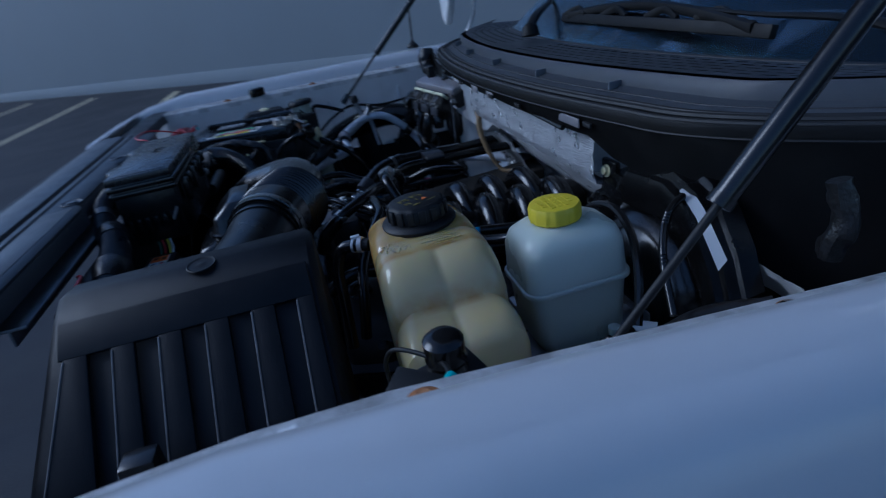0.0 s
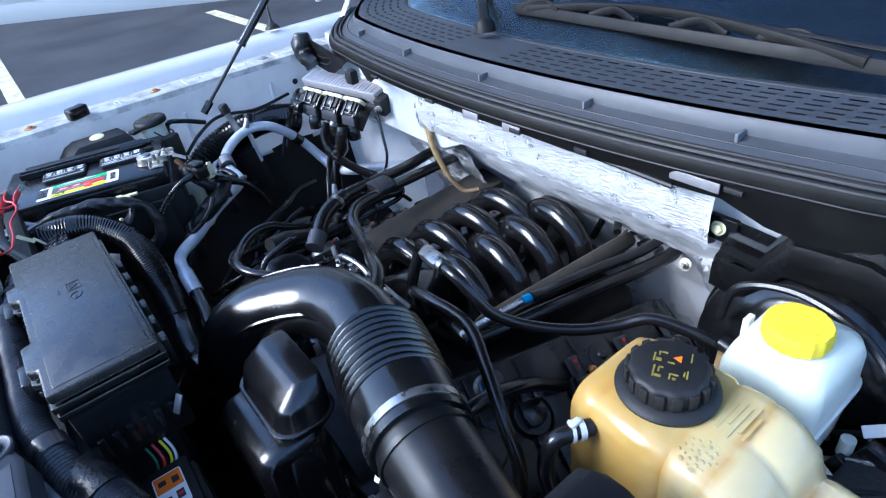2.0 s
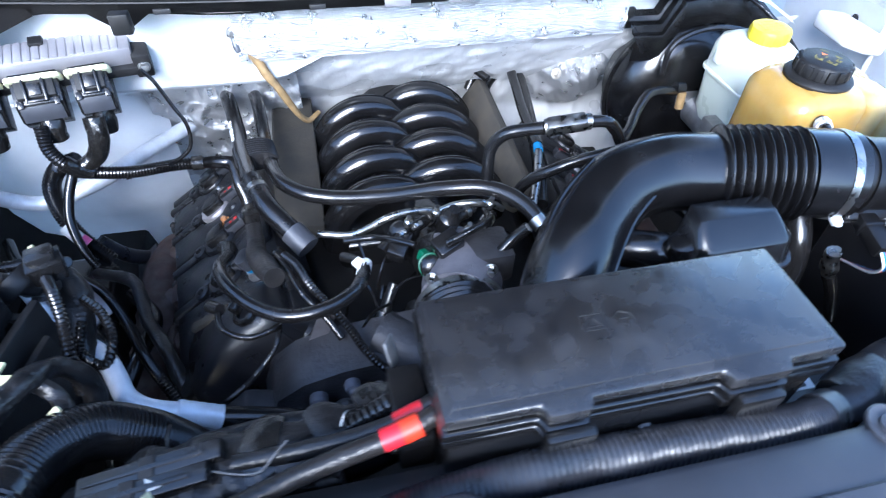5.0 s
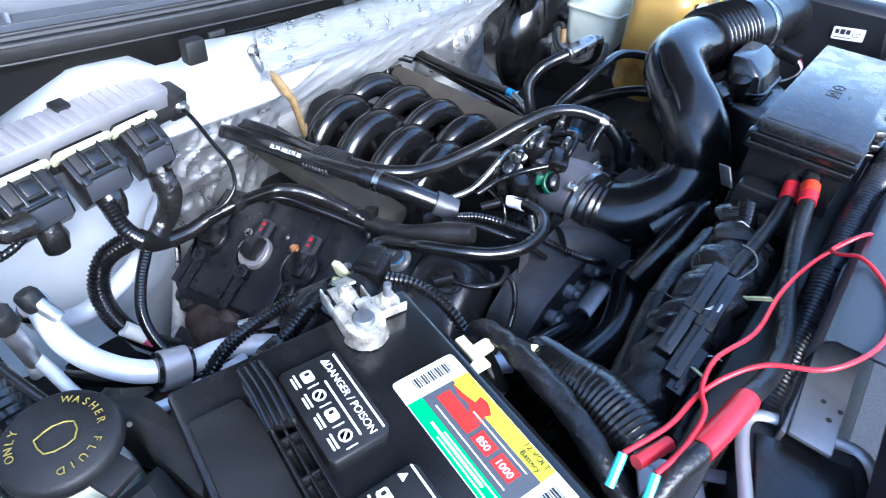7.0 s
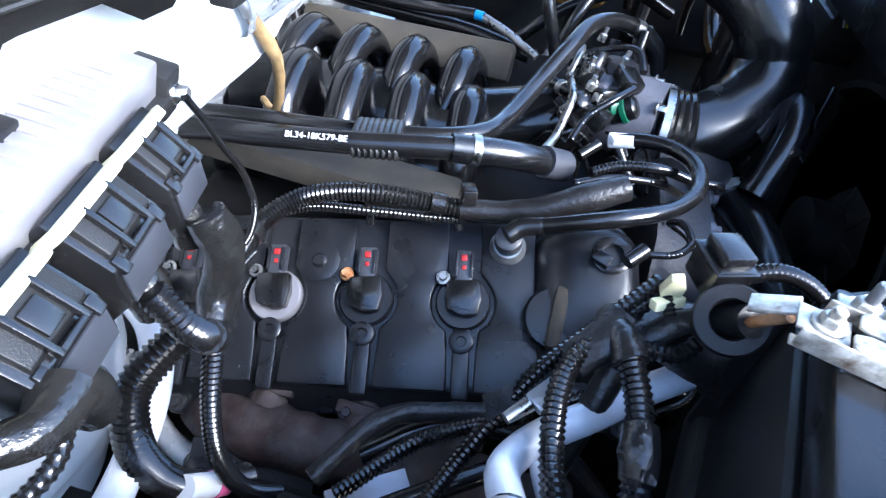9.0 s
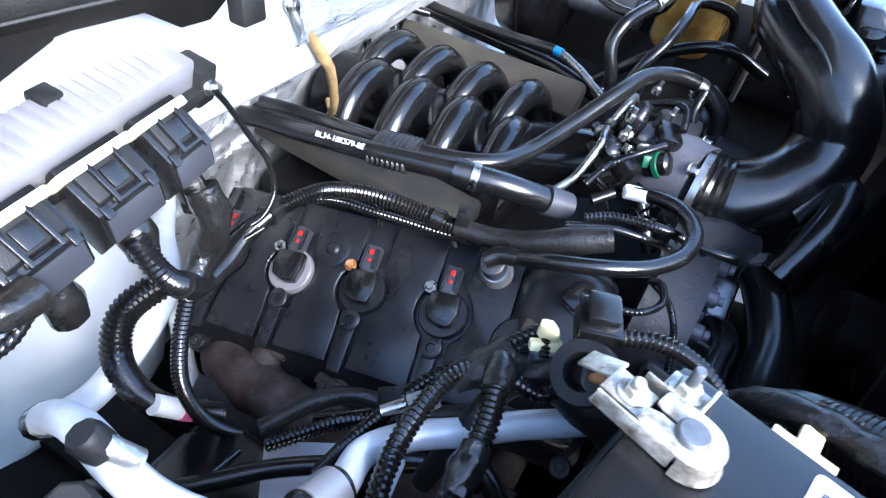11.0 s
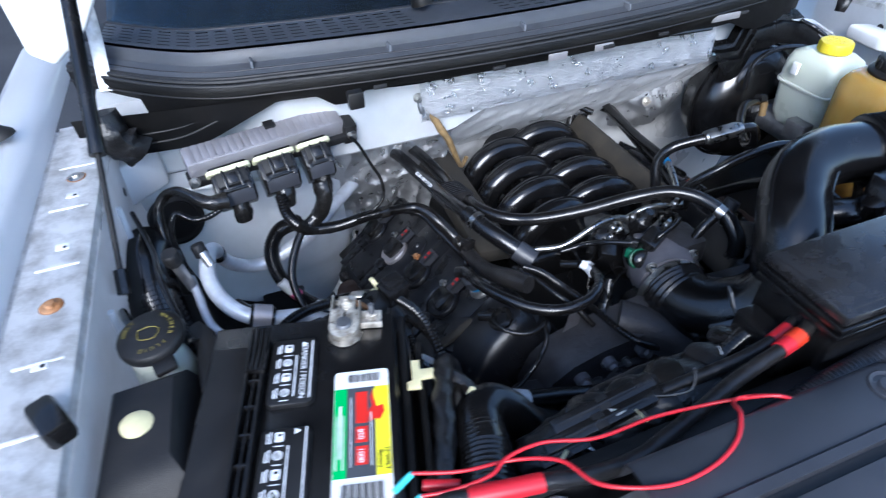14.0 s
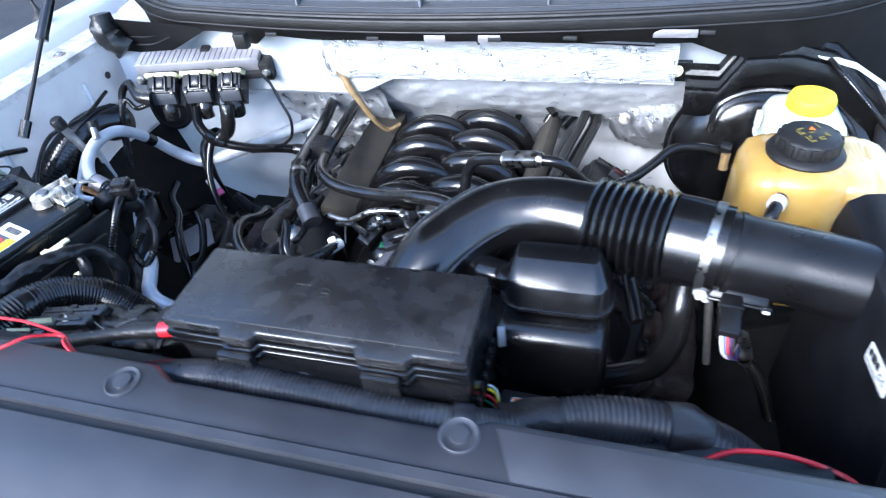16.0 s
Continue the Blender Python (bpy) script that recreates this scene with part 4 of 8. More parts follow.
for k in range(6):
    x = 0.0 + k * 0.04
    part("latch", box((x - 0.008, -0.153, 1.115 - 0.02 * (k % 2)), (x + 0.01, -0.143, 1.135), 0.002), PLASTIC, fb)
    part("tooth", box((0.258, -0.245 + 0.014 * k, 1.07), (0.2625, -0.238 + 0.014 * k, 1.095), 0.001), PLASTIC, fb)
part("bracket", box((-0.004, -0.011, 0), (0.004, 0.011, 0.002), 0.0005, m=pose(0.268, -0.165, 1.094, 60, 10, 30)), BARMETAL, fb, "bare grey metal bracket")
part("bracket", box((-0.008, -0.014, 0), (0.008, 0.014, 0.002), 0.0006, m=pose(-0.068, -0.150, 1.102, 70, 15, 60)), LEAD, fb, "bare grey metal tab")
part("terminal_block", box((-0.075, -0.235, 1.06), (-0.046, -0.165, 1.105), 0.004), PLASTIC, fb)
for i, (c, yy) in enumerate(((YELWIRE, -0.2), (GREEN, -0.215), (WHTWIRE, -0.195), (RED, -0.208))):
    part("wire", tube([(0.25, yy, 1.05), (0.265, yy + 0.004, 1.035), (0.27, yy - 0.006, 1.01)], 0.0016, 6), c, fb)

# taped trunk harness that runs in front of the fuse box
fl2 = root("wiring_loom", (0.1, -0.28, 1.05), "thick black taped wiring loom behind the radiator cover", "wiring loom")
LOOM = [(-0.30, -0.29, 1.03), (-0.18, -0.285, 1.07), (-0.06, -0.281, 1.106), (0.02, -0.284, 1.127), (0.12, -0.285, 1.124), (0.22, -0.286, 1.117), (0.29, -0.272, 1.10), (0.35, -0.25, 1.085), (0.42, -0.235, 1.075), (0.48, -0.235, 1.05), (0.52, -0.27, 0.98)]
part("core", tube(LOOM, [0.012, 0.0135, 0.0155, 0.0165, 0.0165, 0.0165, 0.017, 0.019, 0.021, 0.022, 0.022], 20, corr=0.09, pitch=0.0046, wob=0.05), LOOMSKIN, fl2)
for a, b, r in ((1, 2, 0.0155), (5, 6, 0.0182)):
    P, Q = Vector(LOOM[a]), Vector(LOOM[b])
    part("tape_band", tube([P.lerp(Q, 0.35), P.lerp(Q, 0.6)], r, 16, 0.004, wob=0.06), LOOMSKIN, fl2, "shiny tape band")
for x in (0.045, 0.10):
    part("loom_clip", box((x - 0.005, -0.274, 1.128), (x + 0.005, -0.267, 1.132), 0.002), LEAD, fl2, "dull metal loom clip")
part("cable_tie", tube([Vector(LOOM[4]).lerp(Vector(LOOM[5]), 0.5), Vector(LOOM[4]).lerp(Vector(LOOM[5]), 0.54)], 0.0145, 16), PLASTIC, fl2)
cs = root("corrugated_sleeve", (0.42, -0.24, 1.03), "wide ribbed black conduit with worn tape on the loom", "conduit")
CS = [(0.30, -0.262, 1.092), (0.37, -0.24, 1.088), (0.44, -0.232, 1.075), (0.50, -0.238, 1.045), (0.53, -0.26, 1.0), (0.54, -0.28, 0.93)]
part("conduit", tube(CS, [0.020, 0.022, 0.0235, 0.0245, 0.025, 0.025], 20, corr=0.09, pitch=0.0052), LOOMSKIN, cs)
part("tape_wrap", tube([(0.285, -0.268, 1.094), (0.31, -0.259, 1.092), (0.335, -0.251, 1.0905)], [0.020, 0.0235, 0.022], 18, 0.004, wob=0.16), TAPE, cs, "worn tape wrap")
part("tape_wrap", tube([(0.425, -0.2335, 1.079), (0.44, -0.232, 1.075), (0.46, -0.233, 1.067)], 0.0262, 18, 0.004, wob=0.14), TAPE, cs, "worn tape wrap")

# taped looms between battery and fuse box
cable("battery_cable", [(-0.030, -0.221, 1.129), (-0.066, -0.232, 1.121), (-0.14, -0.243, 1.110), (-0.21, -0.258, 1.100), (-0.28, -0.274, 1.100), (-0.33, -0.275, 1.107), (-0.375, -0.268, 1.114), (-0.437, -0.258, 1.116), (-0.46, -0.252, 1.112), (-0.49, -0.248, 1.098)], 0.0078, TAPE, "thick black battery cable with taped sleeve", "cable", wob=0.08)
cable("battery_cable", [(-0.030, -0.206, 1.120), (-0.062, -0.216, 1.110), (-0.10, -0.218, 1.098), (-0.15, -0.214, 1.085), (-0.20, -0.210, 1.075)], 0.0075, TAPE, "thinner black battery cable running into the taped loom", "cable", wob=0.08)
cable("tape_band", [(-0.058, -0.2300, 1.1228), (-0.072, -0.2328, 1.1200)], 0.0097, ORANGERED, "orange tape round a battery cable", "tape")
cable("tape_band", [(-0.072, -0.2328, 1.1200), (-0.087, -0.2352, 1.1178)], 0.0091, RED, "red tape round a battery cable", "tape")
cable("tape_band", [(-0.052, -0.2135, 1.1130), (-0.074, -0.2172, 1.1065)], 0.0084, RED, "red tape round a battery cable", "tape")
bl = root("wiring_loom", (-0.25, -0.2, 1.0), "broad black cloth-taped loom with connectors and frayed tape", "wiring loom")
SP = [Vector(q) for q in ((-0.07, -0.190, 1.066), (-0.11, -0.200, 1.068), (-0.16, -0.206, 1.068), (-0.21, -0.207, 1.061), (-0.26, -0.205, 1.052), (-0.31, -0.204, 1.038), (-0.355, -0.203, 1.015))]
part("core", tube(SP, [0.014, 0.022, 0.028, 0.031, 0.031, 0.028, 0.019], 26, 0.003, wob=0.3, flat=0.52), TAPE, bl, "wide taped core")
random.seed(11)
for k in range(6):
    i = (k % 5) + 0.6
    a, b = SP[int(i)], SP[int(i) + 1]
    c, d = a.lerp(b, 0.1), a.lerp(b, 0.1 + random.uniform(0.3, 0.55))
    part("tape_wrap", tube([c, c.lerp(d, 0.5) + Vector((0, 0.002, 0.001)), d], [0.0295, 0.0315, 0.0290], 24, 0.003, wob=0.32, flat=0.55), TAPE if k % 2 else VINYL, bl, "wrinkled turn of cloth tape")
part("conduit_stub", tube([(-0.045, -0.178, 1.082), (-0.076, -0.187, 1.079), (-0.112, -0.197, 1.071)], 0.0125, 16, corr=0.12, pitch=0.006), CONDUIT, bl, "short ribbed conduit")
for k, (x, y, z, l) in enumerate(((-0.262, -0.199, 1.070, 0.058), (-0.275, -0.215, 1.068, 0.062), (-0.318, -0.222, 1.050, 0.026))):
    m = basis((x, y, z), (-0.955, 0.02, -0.24), (-0.24, -0.12, 1))
    cn = part("wire_channel", box((-l, -0.0078, -0.006), (l, 0.0078, 0.0075), 0.0015, m=m), PLASTIC, bl, "long black connector")
    part("channel_rib", box((-l * 0.8, -0.002, 0.007), (l * 0.9, 0.002, 0.0095), 0.0006, m=m), PLASTIC, cn)
    part("channel_latch", box((-0.006, -0.0085, 0.002), (0.006, 0.0085, 0.0092), 0.0008, m=m), MATTE, cn)
part("tape_flag", sheet([[(-0.246 - 0.007 * i, -0.217 - 0.004 * math.sin(i * 1.1), 1.081 + 0.002 * math.sin(i * 1.9)), (-0.250 - 0.007 * i, -0.209, 1.081 - 0.002 * math.sin(i))] for i in range(3)], 0.0005), PAPER, bl, "scrap of pale tape")
part("frayed_tie", tube([(-0.158, -0.205, 1.088), (-0.168, -0.218, 1.092), (-0.178, -0.226, 1.088), (-0.196, -0.222, 1.083), (-0.222, -0.212, 1.081), (-0.243, -0.208, 1.080)], 0.0009, 6), PALEGREY, bl, "frayed pale tie")
for k in range(14):
    a = SP[1].lerp(SP[5], k / 13) + Vector((random.uniform(-0.01, 0.01), random.uniform(-0.022, 0.022), 0.016))
    b = a + Vector((random.uniform(-0.025, 0.025), random.uniform(-0.03, 0.03), random.uniform(-0.01, 0.006)))
    part("thread", tube([a, a.lerp(b, 0.5) + Vector((0, 0, 0.005)), b], 0.0008, 5), DIRTYWHITE if k % 4 == 0 else TAPE, bl, "frayed tape thread")
part("leaf_scrap", box((-0.012, -0.002, -0.0008), (0.012, 0.002, 0.0008), 0.0004, m=pose(-0.326, -0.232, 1.066, 20, 30, 40)), CREAM, bl, "dry leaf scrap")
part("leaf_scrap", box((-0.013, -0.003, -0.0008), (0.013, 0.003, 0.0008), 0.0004, m=pose(-0.254, -0.242, 1.108, 50, 40, 70)), CREAM, bl, "dry leaf scrap")
for k, (q0, q1, r) in enumerate((((-0.08, -0.165, 1.03), (-0.34, -0.18, 1.0), 0.013), ((-0.12, -0.225, 1.05), (-0.36, -0.245, 1.0), 0.011))):
    part("side_branch", tube([q0, Vector(q0).lerp(Vector(q1), 0.5) + Vector((0, 0.01, 0.012)), q1], r, 14, 0.005, wob=0.16), TAPE, bl, "taped side bundle")
rh = root("radiator_hose", (-0.3, -0.1, 0.85), "fat black radiator hose bending beside the battery", "hose")
part("hose", tube([(0.03, -0.06, 0.85), (-0.035, -0.09, 0.845), (-0.12, -0.11, 0.84), (-0.22, -0.10, 0.85), (-0.285, -0.095, 0.895), (-0.317, -0.096, 0.949)], [0.026, 0.027, 0.026, 0.026, 0.0265, 0.0265], 20), RUBBER, rh)
part("ribbed_section", tube([(-0.285, -0.095, 0.895), (-0.317, -0.096, 0.949), (-0.351, -0.107, 0.992), (-0.376, -0.14, 1.021), (-0.387, -0.182, 1.037), (-0.402, -0.23, 1.030), (-0.42, -0.275, 0.99)], 0.0278, 26, corr=0.04, pitch=0.0046), RUBBER, rh, "finely ribbed bend of the hose")
part("hose_clamp", tube([(0.008, -0.072, 0.850), (-0.006, -0.078, 0.849)], 0.029, 20), STEEL, rh, "spring clamp")
part("worn_sleeve", tube([(-0.235, -0.0985, 0.858), (-0.26, -0.0965, 0.874), (-0.282, -0.095, 0.892)], 0.0278, 20, wob=0.04), VINYL, rh, "scuffed shiny wrap")

ah = root("ac_hose", (-0.2, -0.05, 0.84), "black air conditioning hose with crimped aluminium ferrule", "hose")
part("ferrule", tube([(-0.305, -0.046, 0.902), (-0.262, -0.047, 0.876)], 0.0155, 16, corr=0.05, pitch=0.011), PIPE, ah, "crimped aluminium ferrule")
part("hose", tube([(-0.266, -0.047, 0.878), (-0.205, -0.053, 0.864), (-0.157, -0.060, 0.852), (-0.10, -0.05, 0.82), (-0.07, -0.02, 0.76)], 0.0135, 14), RUBBER, ah)

# ---- battery ----
BM = basis((-0.632, 0.057, 0.885), (0.968, -0.25, 0), (0, 0, 1)) @ Matrix.Translation((0, -0.3, 0))
bt = root("battery", tuple(BM @ Vector((0.1, 0.15, 0))), "black car battery with green, yellow and red label", "battery")
T = 0.188
part("case", box((0.004, 0.004, 0), (0.208, 0.306, 0.15), 0.006, m=BM), PLASTIC, bt)
part("cover", box((0, 0, 0.152), (0.212, 0.31, T - 0.003), 0.005, m=BM), PLASTIC, bt, "black moulded top")
for y0, y1 in ((0.075, 0.158), (0.185, 0.275)):
    part("vent_plate", prism([(0.078, y0), (0.118, y0), (0.124, y0 + 0.006), (0.124, y1 - 0.004), (0.12, y1), (0.078, y1), (0.074, y1 - 0.004), (0.074, y0 + 0.005)], T - 0.005, T + 0.004, m=BM, bev=0.002), MATTE, bt, "raised vent plate with white warning print")
part("cover_plate", prism([(0.004, 0.03), (0.046, 0.03), (0.050, 0.06), (0.050, 0.25), (0.044, 0.272), (0.006, 0.272)], T - 0.005, T + 0.003, m=BM, bev=0.0025), MATTE, bt, "plain raised cover plate")
stp = part("carry_strap", prism([(0.048, 0.232), (0.070, 0.226), (0.072, 0.262), (0.066, 0.292), (0.052, 0.294), (0.047, 0.27)], T + 0.001, T + 0.012, m=BM, bev=0.003), RUBBER, bt, "flexible black carry strap")
for k in range(4):
    x = 0.051 + 0.0055 * k
    part("strap_ridge", tube([BM @ Vector((x, 0.228, T + 0.012)), BM @ Vector((x + 0.001, 0.262, T + 0.0125)), BM @ Vector((x, 0.288, T + 0.011))], 0.0022, 8), RUBBER, stp)
for x0, x1 in ((0.050, 0.053), (0.066, 0.070)):
    part("strap_rail", box((x0, 0.03, T - 0.002), (x1, 0.232, T + 0.011), 0.0012, m=BM), RUBBER, stp)
part("strap_rail", box((0.0582, 0.03, T - 0.002), (0.0608, 0.232, T + 0.008), 0.001, m=BM), RUBBER, stp)
for k in range(6):
    part("strap_rib", box((0.052, 0.052 + 0.033 * k, T - 0.002), (0.068, 0.055 + 0.033 * k, T + 0.008), 0.001, m=BM), RUBBER, stp)
part("side_edge", box((0.204, 0.01, 0.15), (0.2135, 0.29, T - 0.012), 0.003, m=BM), PLASTIC, bt)


def on_battery(x, y, h=0.0006):
    return BM @ Matrix.Translation((x, y, T - 0.003 + h))


lab = part("label", prism(rrect(0.058, 0.150, 0.004, 3), 0, 0.0006, m=on_battery(0.174, 0.148), bev=0), PAPER, bt, "bright printed label")
LM = on_battery(0.174, 0.148, 0.0013)
part("green_band", box((-0.0285, -0.05, 0), (-0.0155, 0.052, 0.0003), 0, m=LM), LGREEN, lab)
part("grey_field", box((-0.0155, -0.05, 0), (0.014, 0.052, 0.0003), 0, m=LM), LGREY, lab)
part("yellow_band", box((0.014, -0.05, 0), (0.0285, 0.052, 0.0003), 0, m=LM), LYELLOW, lab)
L2 = LM @ Matrix.Translation((0, 0, 0.0006))
part("logo_shape", prism([(0.008, 0.008), (0.014, 0.012), (0.019, 0.010), (0.024, 0.02), (0.0225, 0.028), (0.025, 0.036), (0.0215, 0.046), (0.012, 0.048), (0.009, 0.038), (0.011, 0.028), (0.006, 0.02)], 0, 0.0003, m=L2, bev=0), LRED, lab, "plain red and yellow logo shape")
part("logo_top", prism([(0.016, 0.026), (0.0225, 0.028), (0.025, 0.036), (0.0215, 0.046), (0.012, 0.048), (0.0135, 0.036)], 0.0003, 0.0006, m=L2, bev=0), LYELLOW, lab)
for y0, y1 in ((0.008, 0.046), (-0.014, 0.004), (-0.038, -0.018)):
    part("red_block", box((-0.006, y0, 0), (0.006, y1, 0.0003), 0, m=L2), LRED, lab)
R90 = Matrix.Rotation(radians(-90), 4, "Z")
L3 = L2 @ Matrix.Translation((0, 0, 0.0005))
part("print", words("850", 0.008, L3 @ Matrix.Translation((-0.001, -0.005, 0)) @ R90, words("1000", 0.008, L3 @ Matrix.Translation((-0.001, -0.028, 0)) @ R90)), PRINT, lab)
part("print", words("12-VOLT\nBattery", 0.0065, L3 @ Matrix.Translation((0.0215, -0.034, 0)) @ R90), DPRINT, lab)
part("print", bars([(-0.022, 0.0 + 0.004 * math.sin(k * 2.1), 0.0022, 0.06) for k in (0,)] + [(-0.0255, -0.012, 0.0012, 0.06), (-0.0188, -0.012, 0.0012, 0.06), (-0.011, 0.0, 0.001, 0.08), (0.0095, -0.01, 0.001, 0.06)], L3), PRINT, lab)
for k in range(19):
    part("barcode_bar", bars([(-0.02 + 0.0022 * k, -0.066, 0.0006 + 0.0006 * ((k * 7) % 3), 0.018)], L3), DPRINT, lab)
for k in range(16):
    part("barcode_bar", bars([(-0.014 + 0.0022 * k, 0.064, 0.0006 + 0.0005 * ((k * 5) % 3), 0.010)], L3), DPRINT, lab)
for yc, n in ((0.230, 0), (0.117, 1)):
    pm = on_battery(0.099, yc, 0.0075)
    if n == 0:
        part("warning_print", words("DANGER / POISON", 0.0085, pm @ Matrix.Translation((0.012, -0.003, 0)) @ R90), PRINT, bt)
    part("warning_print", prism([(0.009, 0.0385), (0.0155, 0.035), (0.009, 0.0315)], 0, 0.0003, m=pm, bev=0), PRINT, bt)
    part("warning_rule", bars([(0.0205, 0, 0.0016, 0.078), (0.0035, -0.008, 0.0016, 0.055)], pm), PRINT, bt)
    for k in range(4):
        y = 0.030 - 0.020 * k
        if k % 2:
            part("warning_symbol", lathe([(0.0052, 0), (0.0052, 0.0003), (0.0038, 0.0003), (0.0038, 0)], tuple(pm @ Vector((-0.006, y, 0))), seg=18), PRINT, bt, "white warning symbol")
            part("warning_symbol", box((-0.0045, -0.0007, 0), (0.0045, 0.0007, 0.0003), 0, m=pm @ Matrix.Translation((-0.006, y, 0)) @ Matrix.Rotation(radians(45), 4, "Z")), PRINT, bt)
        else:
            part("warning_symbol", prism(rrect(0.009, 0.011, 0.002, 2, -0.006, y), 0, 0.0003, m=pm, bev=0), PRINT, bt, "white warning symbol")
            part("warning_symbol", prism(rrect(0.004, 0.003, 0.001, 2, -0.0055, y + 0.002), 0.0003, 0.0005, m=pm, bev=0), MATTE, bt)
        part("warning_print", bars([(-0.0145, y, 0.0016, 0.013), (-0.0175, y - 0.001, 0.0016, 0.011), (-0.006, y - 0.010, 0.009, 0.001)], pm), PRINT, bt, "white small print as plain bars")
part("edge_text", bars([(0.03, 0.262, 0.02, 0.003)], BM @ Matrix.Translation((0, 0, T - 0.0025)), 0.0006), MATTE, bt)
tray = root("battery_tray", tuple(BM @ Vector((0.1, 0.15, -0.03))), "black plastic battery tray and bracket", "tray")
part("tray", box((-0.012, -0.012, -0.03), (0.245, 0.325, 0.02), 0.008, m=BM), MATTE, tray)
part("side_wall", box((0.215, -0.01, 0.0), (0.225, 0.33, 0.155), 0.004, m=BM), MATTE, tray, "upright black tray wall")
part("side_wall", box((0.235, 0.0, 0.0), (0.243, 0.30, 0.135), 0.003, m=BM), MATTE, tray)
part("rear_wall", box((-0.012, 0.305, -0.02), (0.225, 0.316, 0.15), 0.005, m=BM), MATTE, tray)
part("retainer_tab", prism([(0, 0), (0.016, 0), (0.016, 0.012), (0.03, 0.013), (0.035, 0.02), (0.03, 0.027), (0.016, 0.026), (0.016, 0.04), (0.006, 0.04), (0.006, 0.012), (0, 0.01)], 0, 0.004, m=BM @ Matrix.Translation((0.2225, 0.209, 0.158)), bev=0.0008), CREAM, tray, "cream T-shaped retainer")
part("retainer_tab", lathe([(0.009, 0), (0.009, 0.004), (0.006, 0.006)], tuple(BM @ Vector((0.035, 0.318, 0.155))), seg=16), CREAM, tray)

# negative clamp with sensor
cl = root("battery_clamp", (-0.486, 0.0, 1.07), "bright zinc battery clamp with current sensor", "clamp")
CM = basis((-0.486, 0.001, 1.070), (0.05, 0.16, 0), (0, 0, 1)) @ Matrix.Diagonal((0.84, 0.84, 0.9, 1))
part("post", lathe([(0.0105, 0), (0.0095, 0.020), (0.008, 0.0215)], (-0.486, 0.001, 1.068), seg=24), LEAD, cl, "grey lead post")
part("base_ring", lathe([(0.019, 0), (0.021, 0.002), (0.018, 0.004)], (-0.486, 0.001, 1.066), seg=28), PLASTIC, cl)
front = [(-0.002 - 0.0215 * math.cos(radians(w)), 0.0205 * math.sin(radians(w))) for w in range(-90, 91, 15)]
plate = front[::-1] + [(0.024, -0.0205), (0.028, -0.016), (0.028, -0.004), (0.022, -0.0015), (0.008, -0.0012), (0.008, 0.0012), (0.022, 0.0015), (0.031, 0.005), (0.031, 0.017), (0.026, 0.0205)]
part("ring", prism(plate, 0.0145, 0.0172, m=CM, bev=0.0007), ZINC, cl, "pale slit top plate of the clamp")
part("skirt", sheet([[CM @ Vector((x * k, y * k, z)) for x, y in front] for z, k in ((0.0150, 0.97), (0.010, 1.02), (0.004, 1.09), (0.0015, 1.16))], 0.0016), ZINC, cl, "flared rust-stained skirt")
part("cheek", box((0.0, 0.0185, 0.001), (0.060, 0.0208, 0.0165), 0.0008, m=CM), ZINC, cl, "bent side cheek")
part("cheek", box((0.0, -0.0208, 0.001), (0.046, -0.0185, 0.0165), 0.0008, m=CM), ZINC, cl, "bent side cheek")
part("jaw_tip", box((0.052, 0.012, 0.001), (0.062, 0.0208, 0.004), 0.001, m=CM), ZINC, cl)
part("lug_plate", box((0.030, -0.013, 0.0085), (0.062, 0.012, 0.0108), 0.0008, m=CM), ZINC, cl, "bent cable lug")
part("bolt", hexbolt(tuple(CM @ Vector((0.0435, -0.001, 0.0108))), (0, 0, 1), 0.0068, 0.007, 0.0098), ZINC, cl, "flanged nut")
part("bolt_end", lathe([(0.004, 0), (0.004, 0.0115), (0.003, 0.0125)], tuple(CM @ Vector((0.0435, -0.001, 0.0108))), (0, 0, 1), 14), ZINC, cl)
part("stud_plate", box((0.006, -0.050, 0.001), (0.036, -0.0205, 0.0042), 0.001, m=CM), ZINC, cl)
part("stud_flange", box((0.004, -0.052, 0.001), (0.0065, -0.022, 0.012), 0.0008, m=CM), ZINC, cl)
part("stud", hexbolt(tuple(CM @ Vector((0.0214, -0.038, 0.0042))), (0, 0, 1), 0.0072, 0.009, 0.011), ZINC, cl)
part("stud_tip", lathe([(0.0036, 0), (0.0036, 0.016), (0.0030, 0.0175)], tuple(CM @ Vector((0.0214, -0.038, 0.010))), seg=12), LEAD, cl, "dull threaded stud")
RA = Vector((-0.62, 0.28, 0.73)).normalized()
part("sensor_ring", lathe([(0.0125, -0.009), (0.0215, -0.010), (0.0232, -0.008), (0.0232, 0.008), (0.022, 0.010), (0.0135, 0.010), (0.0125, 0.008), (0.0125, -0.009)], (-0.440, 0.063, 1.033), tuple(RA), 36), MATTE, cl, "black ring of a current sensor")
SBX = pose(-0.407, 0.071, 1.031, 0, 0, 20)
part("sensor_body", box((-0.0165, -0.014, 0.0), (0.0165, 0.014, 0.027), 0.003, m=SBX), PLASTIC, cl, "black sensor housing")
part("sensor_cap", box((-0.0135, -0.011, 0.026), (0.0135, 0.011, 0.036), 0.0025, m=SBX), PLASTIC, cl)
part("sensor_rim", box((-0.0175, -0.015, 0.022), (0.0175, 0.015, 0.0255), 0.001, m=SBX), PLASTIC, cl)
part("cable_end", tube([(-0.428, 0.068, 1.018), (-0.440, 0.060, 1.034), (-0.450, 0.056, 1.046)], 0.0105, 14), TAPE, cl, "rubber sheathed cable end")
